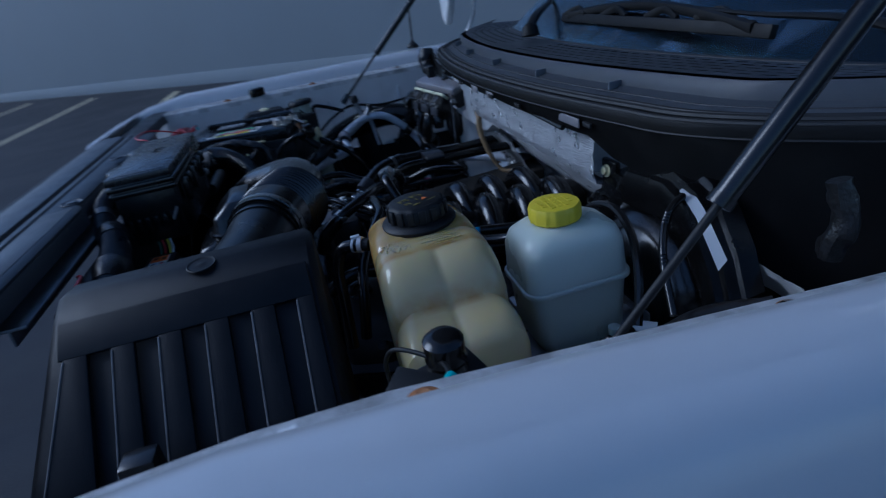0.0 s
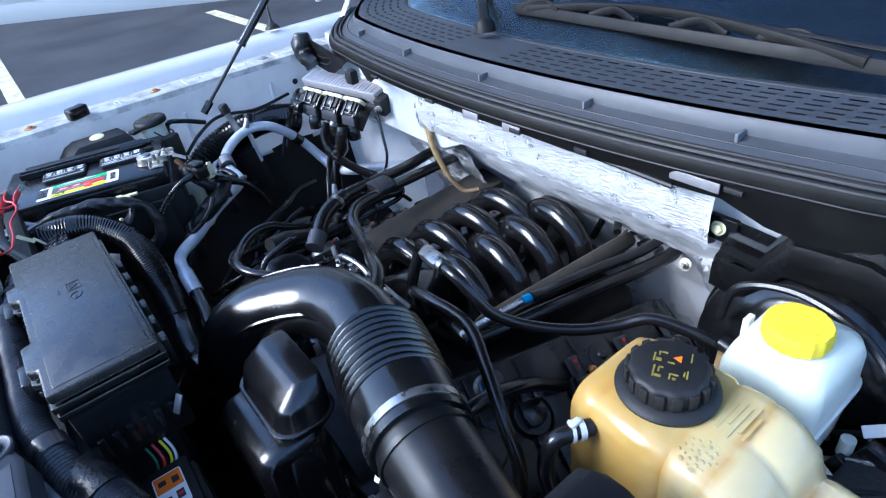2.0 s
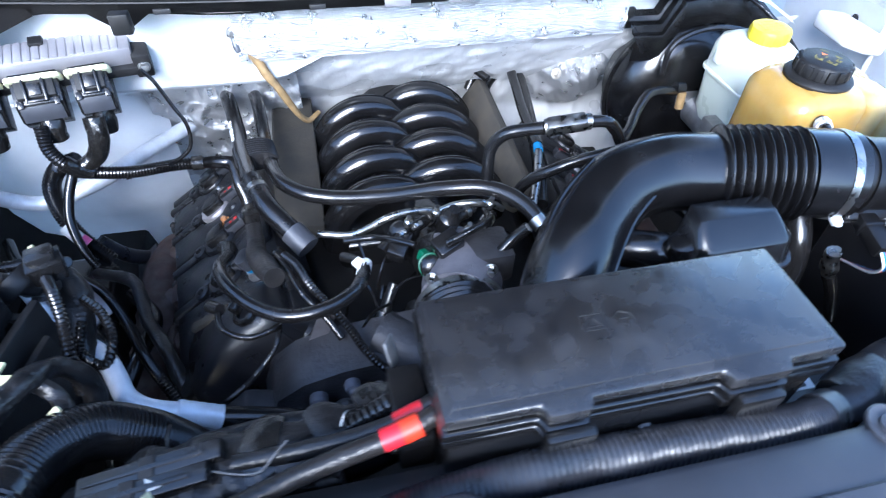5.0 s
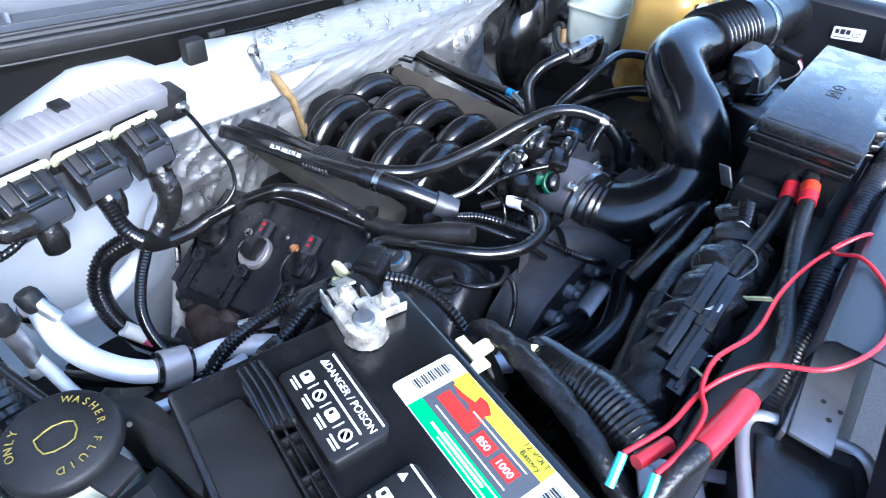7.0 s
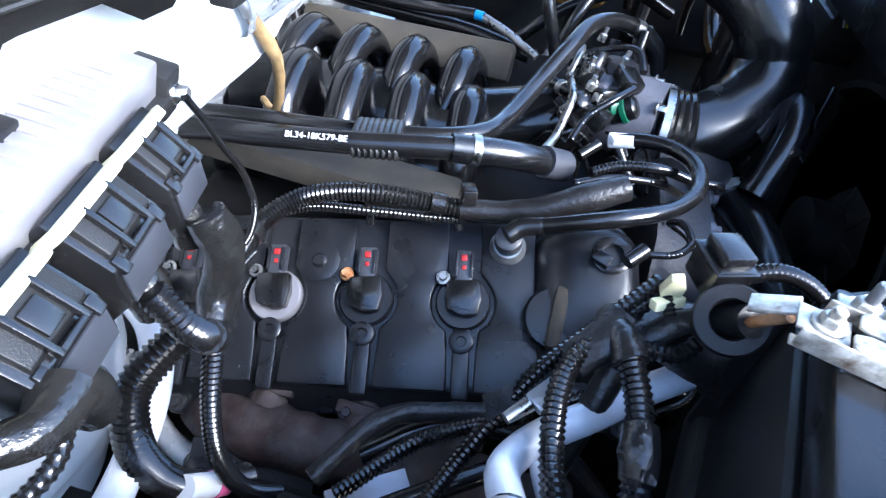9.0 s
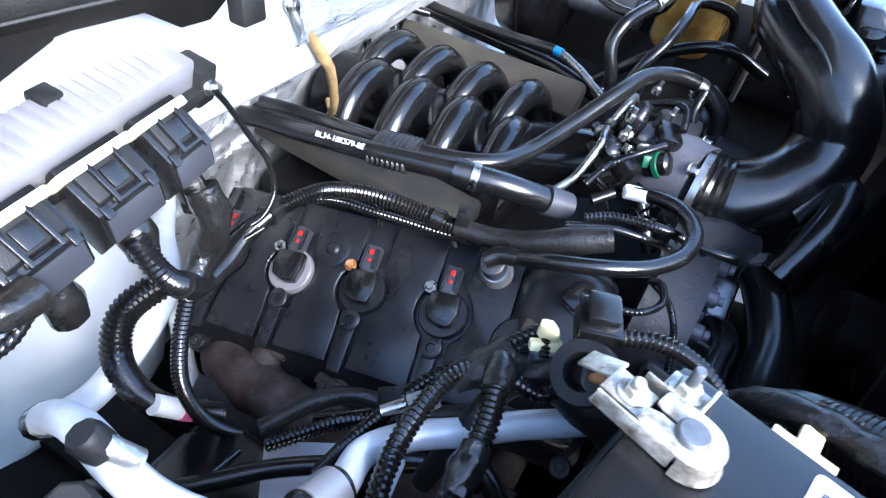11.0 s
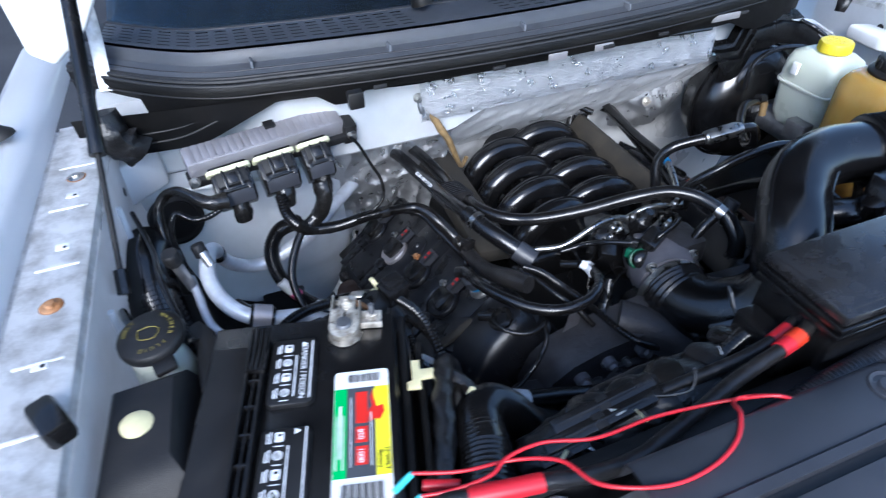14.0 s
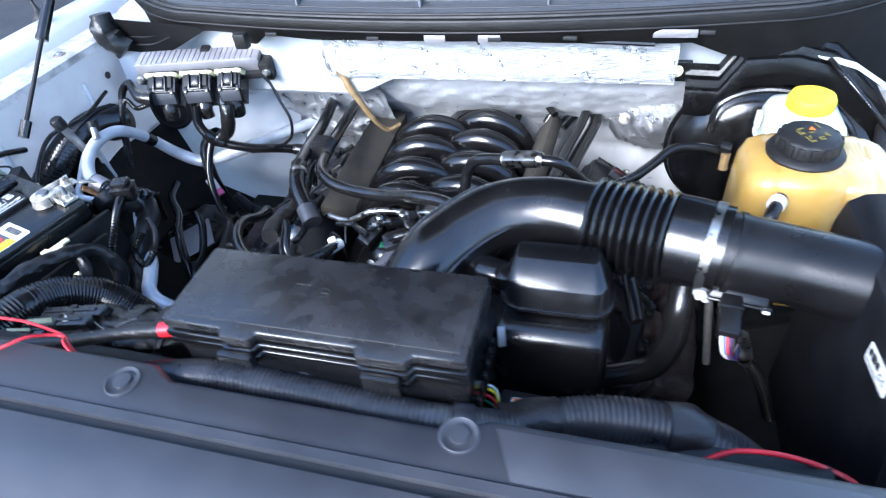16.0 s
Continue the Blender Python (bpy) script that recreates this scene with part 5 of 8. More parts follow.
part("lug", tube([(-0.450, 0.056, 1.046), (-0.456, 0.053, 1.056), (-0.460, 0.046, 1.066)], 0.0062, 10, flat=0.6), RUST, cl, "copper lug")
part("lug", box((-0.013, -0.008, -0.0012), (0.013, 0.008, 0.0012), 0.0006, m=pose(-0.458, 0.057, 1.071, 0, 30, 70)), ZINC, cl)
part("clip", prism([(0, 0), (0.012, 0), (0.016, 0.016), (0.012, 0.034), (0.004, 0.034), (0, 0.02)], 0, 0.006, m=pose(-0.418, 0.088, 1.018, 70, 12, 100), bev=0.001), CREAM, cl, "cream plastic clip")
part("clip", box((-0.004, -0.012, -0.004), (0.004, 0.012, 0.004), 0.0015, m=pose(-0.424, 0.097, 1.020, 0, 20, 30)), CREAM, cl)
part("cable_tie", tube([(-0.432, 0.094, 1.016), (-0.418, 0.100, 1.026)], 0.0045, 10, corr=0.2, pitch=0.003), PLASTIC, cl)

# positive end: ring lugs, red wires, red sleeves
cable("red_sleeve", [(-0.437, -0.258, 1.116), (-0.405, -0.264, 1.116), (-0.373, -0.2685, 1.114)], 0.0088, RED, "red heat shrink sleeve on the battery cable", "sleeve")
cable("red_sleeve", [(-0.468, -0.230, 1.108), (-0.438, -0.2405, 1.106)], 0.0052, RED, "short red heat shrink sleeve", "sleeve")
pl = root("terminal_clamp", (-0.50, -0.228, 1.07), "rusty positive battery terminal with ring lugs", "clamp")
part("plate", prism(rrect(0.046, 0.034, 0.01, 4), 0, 0.006, m=BM @ Matrix.Translation((0.172, 0.008, T + 0.012)), bev=0.0015), STEEL, pl)
part("body", box((0.155, -0.006, T - 0.004), (0.188, 0.024, T + 0.012), 0.004, m=BM), LEAD, pl)
part("bolt", hexbolt(tuple(BM @ Vector((0.178, 0.0, T + 0.018))), (0, 0, 1), 0.006, 0.012), RUST, pl)
for p, q in (((-0.492, -0.224, 1.104), (-0.474, -0.221, 1.117)), ((-0.490, -0.247, 1.104), (-0.473, -0.243, 1.117))):
    part("crimp", tube([p, q], 0.0031, 8), TEAL, pl, "teal crimp sleeve")

cable("red_wire", [(-0.473, -0.243, 1.117), (-0.447, -0.249, 1.119), (-0.410, -0.249, 1.121), (-0.396, -0.241, 1.121), (-0.360, -0.238, 1.120), (-0.312, -0.252, 1.120), (-0.252, -0.254, 1.121), (-0.205, -0.261, 1.122), (-0.180, -0.270, 1.130), (-0.152, -0.289, 1.146), (-0.13, -0.300, 1.135)], 0.0018, RED, "thin red wire from the battery to the radiator cover", "wire")
cable("red_wire", [(-0.474, -0.221, 1.117), (-0.434, -0.235, 1.117), (-0.394, -0.241, 1.117), (-0.370, -0.252, 1.124), (-0.354, -0.268, 1.134), (-0.344, -0.298, 1.145), (-0.323, -0.314, 1.1505), (-0.286, -0.3245, 1.1505), (-0.244, -0.321, 1.1505), (-0.214, -0.308, 1.1505), (-0.198, -0.291, 1.1500), (-0.190, -0.278, 1.140), (-0.178, -0.272, 1.134), (-0.15, -0.287, 1.142), (-0.13, -0.298, 1.13)], 0.0018, RED, "looped thin red wire lying on the radiator cover", "wire")
cable("red_wire", [(0.44, -0.275, 1.085), (0.478, -0.256, 1.096), (0.514, -0.251, 1.096), (0.55, -0.249, 1.085), (0.585, -0.246, 1.06), (0.61, -0.25, 1.02)], 0.0024, RED, "thin red wire beside the air box", "wire")
cable("red_wire", [(0.445, -0.285, 1.07), (0.49, -0.272, 1.078), (0.531, -0.262, 1.068), (0.564, -0.258, 1.05), (0.597, -0.262, 1.02)], 0.0024, RED, "thin red wire beside the air box", "wire")
fl = root("wiring_loom", (-0.39, -0.1, 0.95), "furry black taped loop of harness beside the battery", "wiring loom")
part("loop", tube([(-0.455, -0.245, 1.03), (-0.438, -0.20, 1.050), (-0.422, -0.161, 1.056), (-0.412, -0.127, 1.057), (-0.402, -0.101, 1.051), (-0.390, -0.070, 1.040), (-0.380, -0.047, 1.020), (-0.369, -0.042, 0.992), (-0.366, -0.053, 0.965), (-0.372, -0.08, 0.94)], 0.0108, 16, 0.003, wob=0.3), TAPE, fl)
part("branch", tube([(-0.39, -0.072, 1.036), (-0.372, -0.085, 1.022), (-0.362, -0.115, 1.012), (-0.372, -0.15, 1.012)], 0.0078, 14, 0.003, wob=0.3), TAPE, fl)
part("end_clip", box((-0.007, -0.004, -0.003), (0.007, 0.004, 0.003), 0.0015, m=pose(-0.370, -0.104, 1.026, 10, -20, 40)), CREAM, fl, "small cream clip")
cable("wiring_conduit", [(-0.405, 0.055, 1.042), (-0.392, 0.03, 1.042), (-0.382, 0.0, 1.03), (-0.378, -0.03, 1.005), (-0.375, -0.05, 0.975)], 0.0068, CONDUIT, "ribbed black conduit dropping past the battery", "conduit", corr=0.19)
# harness that drops behind the battery
bk = root("battery_harness", (-0.47, 0.13, 0.9), "ribbed and taped black harness behind the battery", "wiring loom")
part("conduit", tube([(-0.403, 0.100, 1.020), (-0.433, 0.136, 0.986), (-0.458, 0.166, 0.958), (-0.480, 0.186, 0.928), (-0.505, 0.205, 0.895), (-0.53, 0.225, 0.85)], 0.0072, 12, corr=0.19), CONDUIT, bk, "ribbed conduit")
part("conduit", tube([(-0.410, 0.100, 1.012), (-0.438, 0.132, 0.984), (-0.458, 0.150, 0.968)], 0.0062, 12, corr=0.19), CONDUIT, bk, "ribbed conduit")
part("conduit", tube([(-0.440, 0.128, 0.990), (-0.459, 0.148, 0.980), (-0.490, 0.155, 0.973), (-0.527, 0.154, 0.970), (-0.556, 0.148, 0.962), (-0.59, 0.135, 0.93)], 0.0085, 12, corr=0.17), CONDUIT, bk, "ribbed conduit")
part("conduit", tube([(-0.434, 0.124, 0.990), (-0.448, 0.118, 0.996), (-0.477, 0.109, 0.992), (-0.510, 0.104, 0.985), (-0.546, 0.104, 0.97), (-0.58, 0.11, 0.93)], [0.010, 0.0105, 0.0095, 0.0095, 0.010, 0.010], 14, corr=0.17), CONDUIT, bk, "ribbed conduit")
part("tape_wrap", tube([(-0.437, 0.121, 0.993), (-0.448, 0.118, 0.996), (-0.462, 0.1135, 0.994)], 0.0122, 14, 0.004, wob=0.25), VINYL, bk, "torn cloth tape")
part("tape_wrap", tube([(-0.503, 0.105, 0.987), (-0.52, 0.1035, 0.982), (-0.535, 0.1035, 0.976)], [0.0108, 0.0125, 0.0115], 14, 0.004, wob=0.3), VINYL, bk, "shiny torn tape")
part("tape_wrap", tube([(-0.425, 0.118, 0.998), (-0.442, 0.130, 0.988), (-0.458, 0.147, 0.974)], [0.013, 0.016, 0.012], 14, 0.004, wob=0.4, flat=0.7), TAPE, bk, "black cloth tape")
part("tape_tail", sheet([[(-0.448 - 0.0045 * i, 0.150 + 0.007 * i + 0.003 * math.sin(i * 2.0), 0.974 - 0.005 * i + 0.003 * math.sin(i * 1.3)), (-0.460 - 0.0045 * i, 0.148 + 0.0065 * i, 0.962 - 0.005 * i)] for i in range(8)], 0.0006), TAPE, bk, "loose tail of cloth tape")
part("conduit", tube([(-0.446, 0.104, 0.993), (-0.448, 0.084, 0.998), (-0.440, 0.072, 1.010)], 0.0068, 12, corr=0.19), CONDUIT, bk, "ribbed conduit")
part("stud_lug", box((-0.012, -0.008, -0.005), (0.012, 0.008, 0.005), 0.002, m=basis((-0.480, 0.160, 0.960), (-0.7, 0.66, -0.3), (0, 0, 1))), ALU, bk, "bare metal bracket")
part("stud_lug", tube([(-0.488, 0.170, 0.957), (-0.502, 0.184, 0.953)], [0.006, 0.0045], 10, corr=0.1, pitch=0.003), STEEL, bk, "threaded stud")
part("drop", tube([(-0.437, 0.124, 0.992), (-0.412, 0.098, 0.978), (-0.405, 0.066, 0.962), (-0.404, 0.036, 0.945), (-0.398, 0.004, 0.912), (-0.385, -0.02, 0.87), (-0.375, -0.03, 0.82)], [0.014, 0.017, 0.018, 0.0175, 0.017, 0.016, 0.015], 16, 0.004, wob=0.22), TAPE, bk, "thick taped drop of the harness")
part("conduit", tube([(-0.395, 0.075, 0.985), (-0.376, 0.058, 0.972), (-0.366, 0.030, 0.955), (-0.376, 0.008, 0.940), (-0.396, 0.018, 0.955), (-0.396, 0.05, 0.972)], 0.0062, 12, corr=0.19), CONDUIT, bk, "looped ribbed conduit")
cable("battery_cable", [(-0.428, 0.068, 1.018), (-0.425, 0.085, 1.0), (-0.44, 0.11, 0.975), (-0.47, 0.125, 0.94), (-0.50, 0.14, 0.88)], [0.010, 0.0105, 0.0105, 0.010, 0.010], TAPE, "black negative battery cable", "cable", wob=0.06)

# ---- washer bottle ----
wb = root("washer_bottle", (-0.696, 0.068, 0.9), "white washer fluid bottle with black cap", "bottle")
part("neck", lathe([(0.034, 0), (0.034, 0.12), (0.032, 0.135), (0.029, 0.14), (0.029, 0.175)], (-0.692, 0.072, 0.905), (-0.06, -0.03, 1), 28), MILK, wb, "milky filler neck")
cap = part("cap", lathe([(0.033, 0), (0.037, 0.001), (0.038, 0.006), (0.037, 0.012), (0.034, 0.0145), (0.012, 0.0165)], (-0.6975, 0.0675, 1.078), (-0.05, -0.06, 1), 36), MATTE, wb, "round black cap")
part("lip", box((-0.012, -0.054, -0.004), (0.012, -0.033, 0.004), 0.002, m=pose(-0.6975, 0.0675, 1.08, 4, -3, 15)), MATTE, cap)
WM = basis((-0.6985, 0.0662, 1.0955), (0.97, -0.2, 0.04), (-0.05, -0.06, 1))
def arc(text, a0, a1, r, size):
    """Letters round the cap, clockwise from angle a0 to a1."""
    bm = None
    for k, ch in enumerate(text):
        if ch != " ":
            a = a0 + (a1 - a0) * k / (len(text) - 1)
            bm = words(ch, size, WM @ Matrix.Rotation(radians(a), 4, "Z") @ Matrix.Translation((r, 0, 0)) @ Matrix.Rotation(radians(-90), 4, "Z"), bm)
    return bm


part("lettering", arc("WASHER FLUID", 62, -98, 0.0265, 0.0072), YPRINT, cap, "yellow lettering")
part("lettering", arc("ONLY", 182, 142, 0.0265, 0.0072), YPRINT, cap, "yellow lettering")
part("symbol", tube([WM @ Vector(p) for p in ((-0.012, 0.004, 0), (0, 0.008, 0), (0.012, 0.004, 0), (0.009, -0.009, 0), (-0.009, -0.009, 0), (-0.012, 0.004, 0))], 0.0006, 6), YPRINT, cap)
part("tether", tube([(-0.66, 0.06, 1.07), (-0.655, 0.08, 1.05), (-0.68, 0.105, 1.05), (-0.72, 0.10, 1.05)], 0.002, 6), MATTE, wb)
part("shoulder", box((-0.735, -0.19, 0.78), (-0.645, 0.12, 0.93), 0.025, 3), MILK, wb)
part("holder", prism([(-0.758, -0.25), (-0.655, -0.25), (-0.652, -0.02), (-0.655, 0.035), (-0.72, 0.03), (-0.758, 0.0)], 0.97, 1.035, bev=0.006), MATTE, wb, "black plastic holder")
part("holder_rim", prism([(-0.655, -0.02), (-0.63, 0.02), (-0.635, 0.085), (-0.652, 0.11), (-0.668, 0.1), (-0.655, 0.07), (-0.66, 0.04)], 0.98, 1.055, bev=0.005), MATTE, wb)
part("holder_top", loft([(1.03, [(-0.755, -0.16), (-0.66, -0.16), (-0.655, 0.03), (-0.75, 0.02)]), (1.072, [(-0.752, -0.12), (-0.672, -0.115), (-0.664, 0.015), (-0.742, 0.01)]), (1.084, [(-0.742, -0.10), (-0.682, -0.095), (-0.676, 0.0), (-0.735, 0.0)])]), MATTE, wb, "sloping black holder top")
part("cap_disc", lathe([(0.016, 0), (0.016, 0.003), (0.01, 0.006)], (-0.712, -0.05, 1.083), (0.1, 0, 1), 24), CREAM, wb, "corroded pale disc")

# ---- air conditioning lines by the passenger fender ----
acp = root("ac_line_set", (-0.6, 0.28, 0.9), "whitish aluminium air conditioning lines with black service caps", "pipe")
part("large_pipe", tube([(-0.285, 0.70, 0.845), (-0.337, 0.640, 0.851), (-0.378, 0.590, 0.856), (-0.417, 0.546, 0.857), (-0.451, 0.497, 0.862), (-0.490, 0.470, 0.855), (-0.535, 0.456, 0.845), (-0.585, 0.448, 0.838), (-0.625, 0.432, 0.868), (-0.640, 0.40, 0.92), (-0.638, 0.36, 0.965), (-0.640, 0.315, 0.998), (-0.645, 0.275, 1.004), (-0.645, 0.245, 0.998), (-0.634, 0.212, 0.986), (-0.608, 0.182, 0.972), (-0.570, 0.172, 0.958), (-0.530, 0.178, 0.940), (-0.500, 0.158, 0.938), (-0.472, 0.124, 0.938), (-0.440, 0.088, 0.938), (-0.408, 0.050, 0.934), (-0.380, 0.022, 0.930), (-0.366, -0.004, 0.924), (-0.355, -0.026, 0.919), (-0.335, -0.041, 0.914), (-0.300, -0.046, 0.900)], [0.0138] * 8 + [0.013] + [0.0118] * 18, 16), PIPE, acp, "thick whitish pipe")
part("small_pipe", tube([(-0.675, 0.285, 0.90), (-0.672, 0.27, 0.99), (-0.668, 0.245, 0.985), (-0.655, 0.19, 0.955), (-0.62, 0.15, 0.955), (-0.57, 0.145, 0.952), (-0.52, 0.155, 0.935)], 0.0062, 12), PIPE, acp, "thin whitish pipe")
part("service_port", tube([(-0.672, 0.255, 0.985), (-0.678, 0.24, 1.05)], 0.008, 12), ALU, acp)
part("service_port", tube([(-0.637, 0.262, 1.012), (-0.645, 0.275, 1.03)], 0.007, 12), ALU, acp)
part("service_cap", lathe([(0.0115, 0), (0.0125, 0.003), (0.0125, 0.02), (0.010, 0.023)], (-0.678, 0.24, 1.05), (-0.1, -0.2, 1), 8), MATTE, acp, "black service cap")
part("service_cap", lathe([(0.010, 0), (0.011, 0.003), (0.011, 0.017), (0.009, 0.02)], (-0.646, 0.277, 1.023), (-0.2, 0.3, 1), 8), MATTE, acp, "black service cap")
part("band", tube([(-0.597, 0.176, 0.967), (-0.573, 0.172, 0.959)], 0.0185, 16, flat=1.2), GREYMETAL, acp, "grey pipe clamp")
part("band_rubber", tube([(-0.601, 0.178, 0.969), (-0.569, 0.171, 0.957)], 0.0165, 16, flat=1.2), RUBBER, acp)
part("band", tube([(-0.6405, 0.395, 0.925), (-0.639, 0.378, 0.945)], 0.0135, 12), RUBBER, acp)
ev = root("evaporator_hose", (-0.75, 0.25, 0.93), "wide ribbed black air hose beside the fender", "hose")
part("hose", tube([(-0.748, 0.43, 0.955), (-0.745, 0.36, 0.975), (-0.736, 0.30, 0.978), (-0.724, 0.235, 0.970), (-0.712, 0.17, 0.950), (-0.70, 0.12, 0.92)], 0.038, 26, corr=0.10, pitch=0.0095), CONDUIT, ev)
part("cuff", tube([(-0.752, 0.44, 0.94), (-0.752, 0.41, 0.955)], 0.040, 24), RUBBER, ev, "smooth rubber cuff")
cable("overflow_hose", [(-0.75, 0.44, 1.02), (-0.72, 0.33, 1.02), (-0.70, 0.22, 1.04), (-0.685, 0.16, 1.02), (-0.665, 0.11, 0.99)], 0.0042, RUBBER, "thin black hose beside the fender", "hose")
cable("overflow_hose", [(-0.757, 0.20, 1.02), (-0.735, 0.14, 1.05), (-0.715, 0.105, 1.06), (-0.70, 0.09, 1.0)], 0.006, RUBBER, "short black hose behind the washer cap", "hose")
cable("accumulator_can", [(-0.70, 0.27, 0.82), (-0.70, 0.255, 0.94)], [0.04, 0.036], BLOCK, "dark cylindrical canister under the lines", "canister", seg=20)

cb = root("blower_case", (-0.5, 0.34, 0.55), "dusty black heater blower case below the pipes", "case")
part("case", loft([(0.43, rrect(0.20, 0.20, 0.05, 6, -0.53, 0.40)), (0.53, rrect(0.22, 0.22, 0.06, 6, -0.53, 0.39)), (0.585, rrect(0.20, 0.20, 0.06, 6, -0.53, 0.39)), (0.605, rrect(0.14, 0.14, 0.05, 6, -0.53, 0.39))]), LINER, cb)
for k in range(6):
    part("fin", box((-0.62 + 0.03 * k, 0.275, 0.47), (-0.615 + 0.03 * k, 0.29, 0.57), 0.001), LINER, cb)
part("flange", prism(rrect(0.235, 0.235, 0.06, 6, -0.53, 0.39), 0.525, 0.534, bev=0.002), LINER, cb)
part("upper_cover", loft([(0.59, rrect(0.150, 0.24, 0.035, 6, -0.565, 0.300)), (0.715, rrect(0.146, 0.236, 0.035, 6, -0.565, 0.300)), (0.731, rrect(0.136, 0.224, 0.035, 6, -0.565, 0.300)), (0.738, rrect(0.112, 0.20, 0.03, 6, -0.565, 0.300))]), PLASTIC, cb, "smooth black upper cover")
for k in range(3):
    part("cover_rib", tube([(-0.61, 0.235 + 0.055 * k, 0.738), (-0.565, 0.240 + 0.055 * k, 0.740), (-0.52, 0.235 + 0.055 * k, 0.738)], 0.003, 8), PLASTIC, cb)
cable("drain_hose", [(-0.64, 0.40, 0.80), (-0.60, 0.33, 0.815), (-0.54, 0.27, 0.82), (-0.49, 0.20, 0.825), (-0.45, 0.15, 0.81), (-0.42, 0.11, 0.76)], 0.009, RUBBER, "black hose lying over the blower cover", "hose")
cable("drain_hose", [(-0.45, 0.30, 0.74), (-0.40, 0.22, 0.76), (-0.41, 0.12, 0.78), (-0.44, 0.05, 0.74), (-0.46, 0.0, 0.66)], 0.012, RUBBER, "black drain hose beside the engine", "hose")
cable("lower_harness", [(-0.52, 0.30, 0.80), (-0.46, 0.24, 0.82), (-0.41, 0.16, 0.82), (-0.37, 0.08, 0.84), (-0.33, 0.02, 0.82), (-0.30, -0.02, 0.78)], 0.008, CONDUIT, "ribbed lower harness beside the engine", "conduit", corr=0.19)
cable("lower_harness", [(-0.50, 0.33, 0.77), (-0.43, 0.28, 0.79), (-0.40, 0.20, 0.79), (-0.36, 0.12, 0.80), (-0.33, 0.05, 0.77)], 0.010, TAPE, "taped lower harness beside the engine", "wiring loom", wob=0.25)
thing("metal_bracket", box((-0.05, -0.04, -0.002), (0.05, 0.04, 0.002), 0.001, m=pose(-0.525, 0.256, 0.755, 10, -15, 35)), GREYMETAL, "bare grey sheet metal bracket low beside the engine", "bracket")

# ---- engine control module on the firewall ----
PM = basis((-0.505, 0.487, 1.052), (0.283, 0.052, -0.002), (0, -0.25, 1))
ec = root("engine_module", (-0.505, 0.49, 1.02), "grey ribbed engine control module with three black connectors", "control module")
part("case", box((-0.145, -0.012, 0.0), (0.135, 0.035, 0.033), 0.004, m=PM), GREYMETAL, ec, "grey ribbed metal case")
for k in range(22):
    part("rib", box((-0.138 + 0.0118 * k, -0.009, 0.032), (-0.1285 + 0.0118 * k, 0.033, 0.0345), 0.0008, m=PM), GREYMETAL, ec)
part("mount", box((-0.15, -0.022, -0.012), (0.15, 0.01, 0.004), 0.003, m=PM), MATTE, ec, "black mounting plate")
part("mount", box((0.132, -0.02, -0.02), (0.158, 0.02, 0.022), 0.003, m=PM), MATTE, ec)
part("retainer_clip", box((0.0, 0.02, 0.03), (0.02, 0.038, 0.039), 0.002, m=PM), MATTE, ec)
for sx, nm in ((0.146, 0), (-0.142, 1)):
    bo = part("bolt", hexbolt(tuple(PM @ Vector((sx, -0.02, 0.002))), tuple(PM.to_3x3() @ Vector((0, -1, 0.3))), 0.0065, 0.012, 0.0095), STEEL, ec, "bright bolt")
for k, cx in enumerate((-0.085, -0.005, 0.068)):
    w = 0.037 if k < 2 else 0.031
    K = PM @ Matrix.Translation((cx, -0.012, 0.0)) @ Matrix.Rotation(radians(32), 4, "X")
    g = part("gasket", prism(rrect(2 * w + 0.001, 0.060, 0.010, 4), -0.004, 0.004, m=K @ Matrix.Rotation(radians(90), 4, "X") @ Matrix.Translation((0, 0, 0.004)), bev=0.0015), GASKET, ec, "pale yellow gasket flange")
    Z2X = K @ Matrix(((0, 0, 1, 0), (1, 0, 0, 0), (0, 1, 0, 0), (0, 0, 0, 1)))  # profile in depth and height, drawn across the width
    ww = w - 0.005
    c = part("connector", prism([(0.006, -0.022), (0.006, 0.020), (-0.040, 0.021), (-0.062, 0.004), (-0.064, -0.022)], -ww, ww, m=Z2X, bev=0.0018), PLASTIC, ec, "black multi-pin connector")
    part("lever", prism([(-0.004, 0.019), (-0.006, 0.0255), (-0.032, 0.0255), (-0.036, 0.019)], -ww + 0.006, ww - 0.006, m=Z2X, bev=0.0012), MATTE, c, "locking lever")
    for q in (-0.4, 0.4):
        part("lever_arm", box((q * ww - 0.002, -0.040, 0.024), (q * ww + 0.002, -0.004, 0.030), 0.001, m=K), PLASTIC, c)
    part("lever_bar", box((-0.4 * ww, -0.040, 0.025), (0.4 * ww, -0.036, 0.0295), 0.001, m=K), PLASTIC, c)
    part("latch", box((-0.008, -0.030, 0.0245), (0.008, -0.012, 0.0285), 0.001, m=K), PLASTIC, c)
    for q in (-0.75, 0.75):
        part("side_latch", box((q * ww - 0.004, -0.046, 0.012), (q * ww + 0.004, -0.034, 0.0235), 0.001, m=K), PLASTIC, c)
    part("end_face", box((-ww + 0.004, -0.001, -0.001), (ww - 0.004, 0.0235, 0.0012), 0.0006, m=K @ Matrix.Translation((0, -0.0620, 0.0055)) @ Matrix.Rotation(radians(37.5), 4, "X")), SHIELD, c, "bevelled smooth end face")
    part("boot", tube([K @ Vector((0, -0.055, -0.012)), K @ Vector((0, -0.070, -0.018)), K @ Vector((0, -0.084, -0.030))], [0.016, 0.0165, 0.0145], 14, 0.004, wob=0.2), VINYL, c, "taped cable outlet")


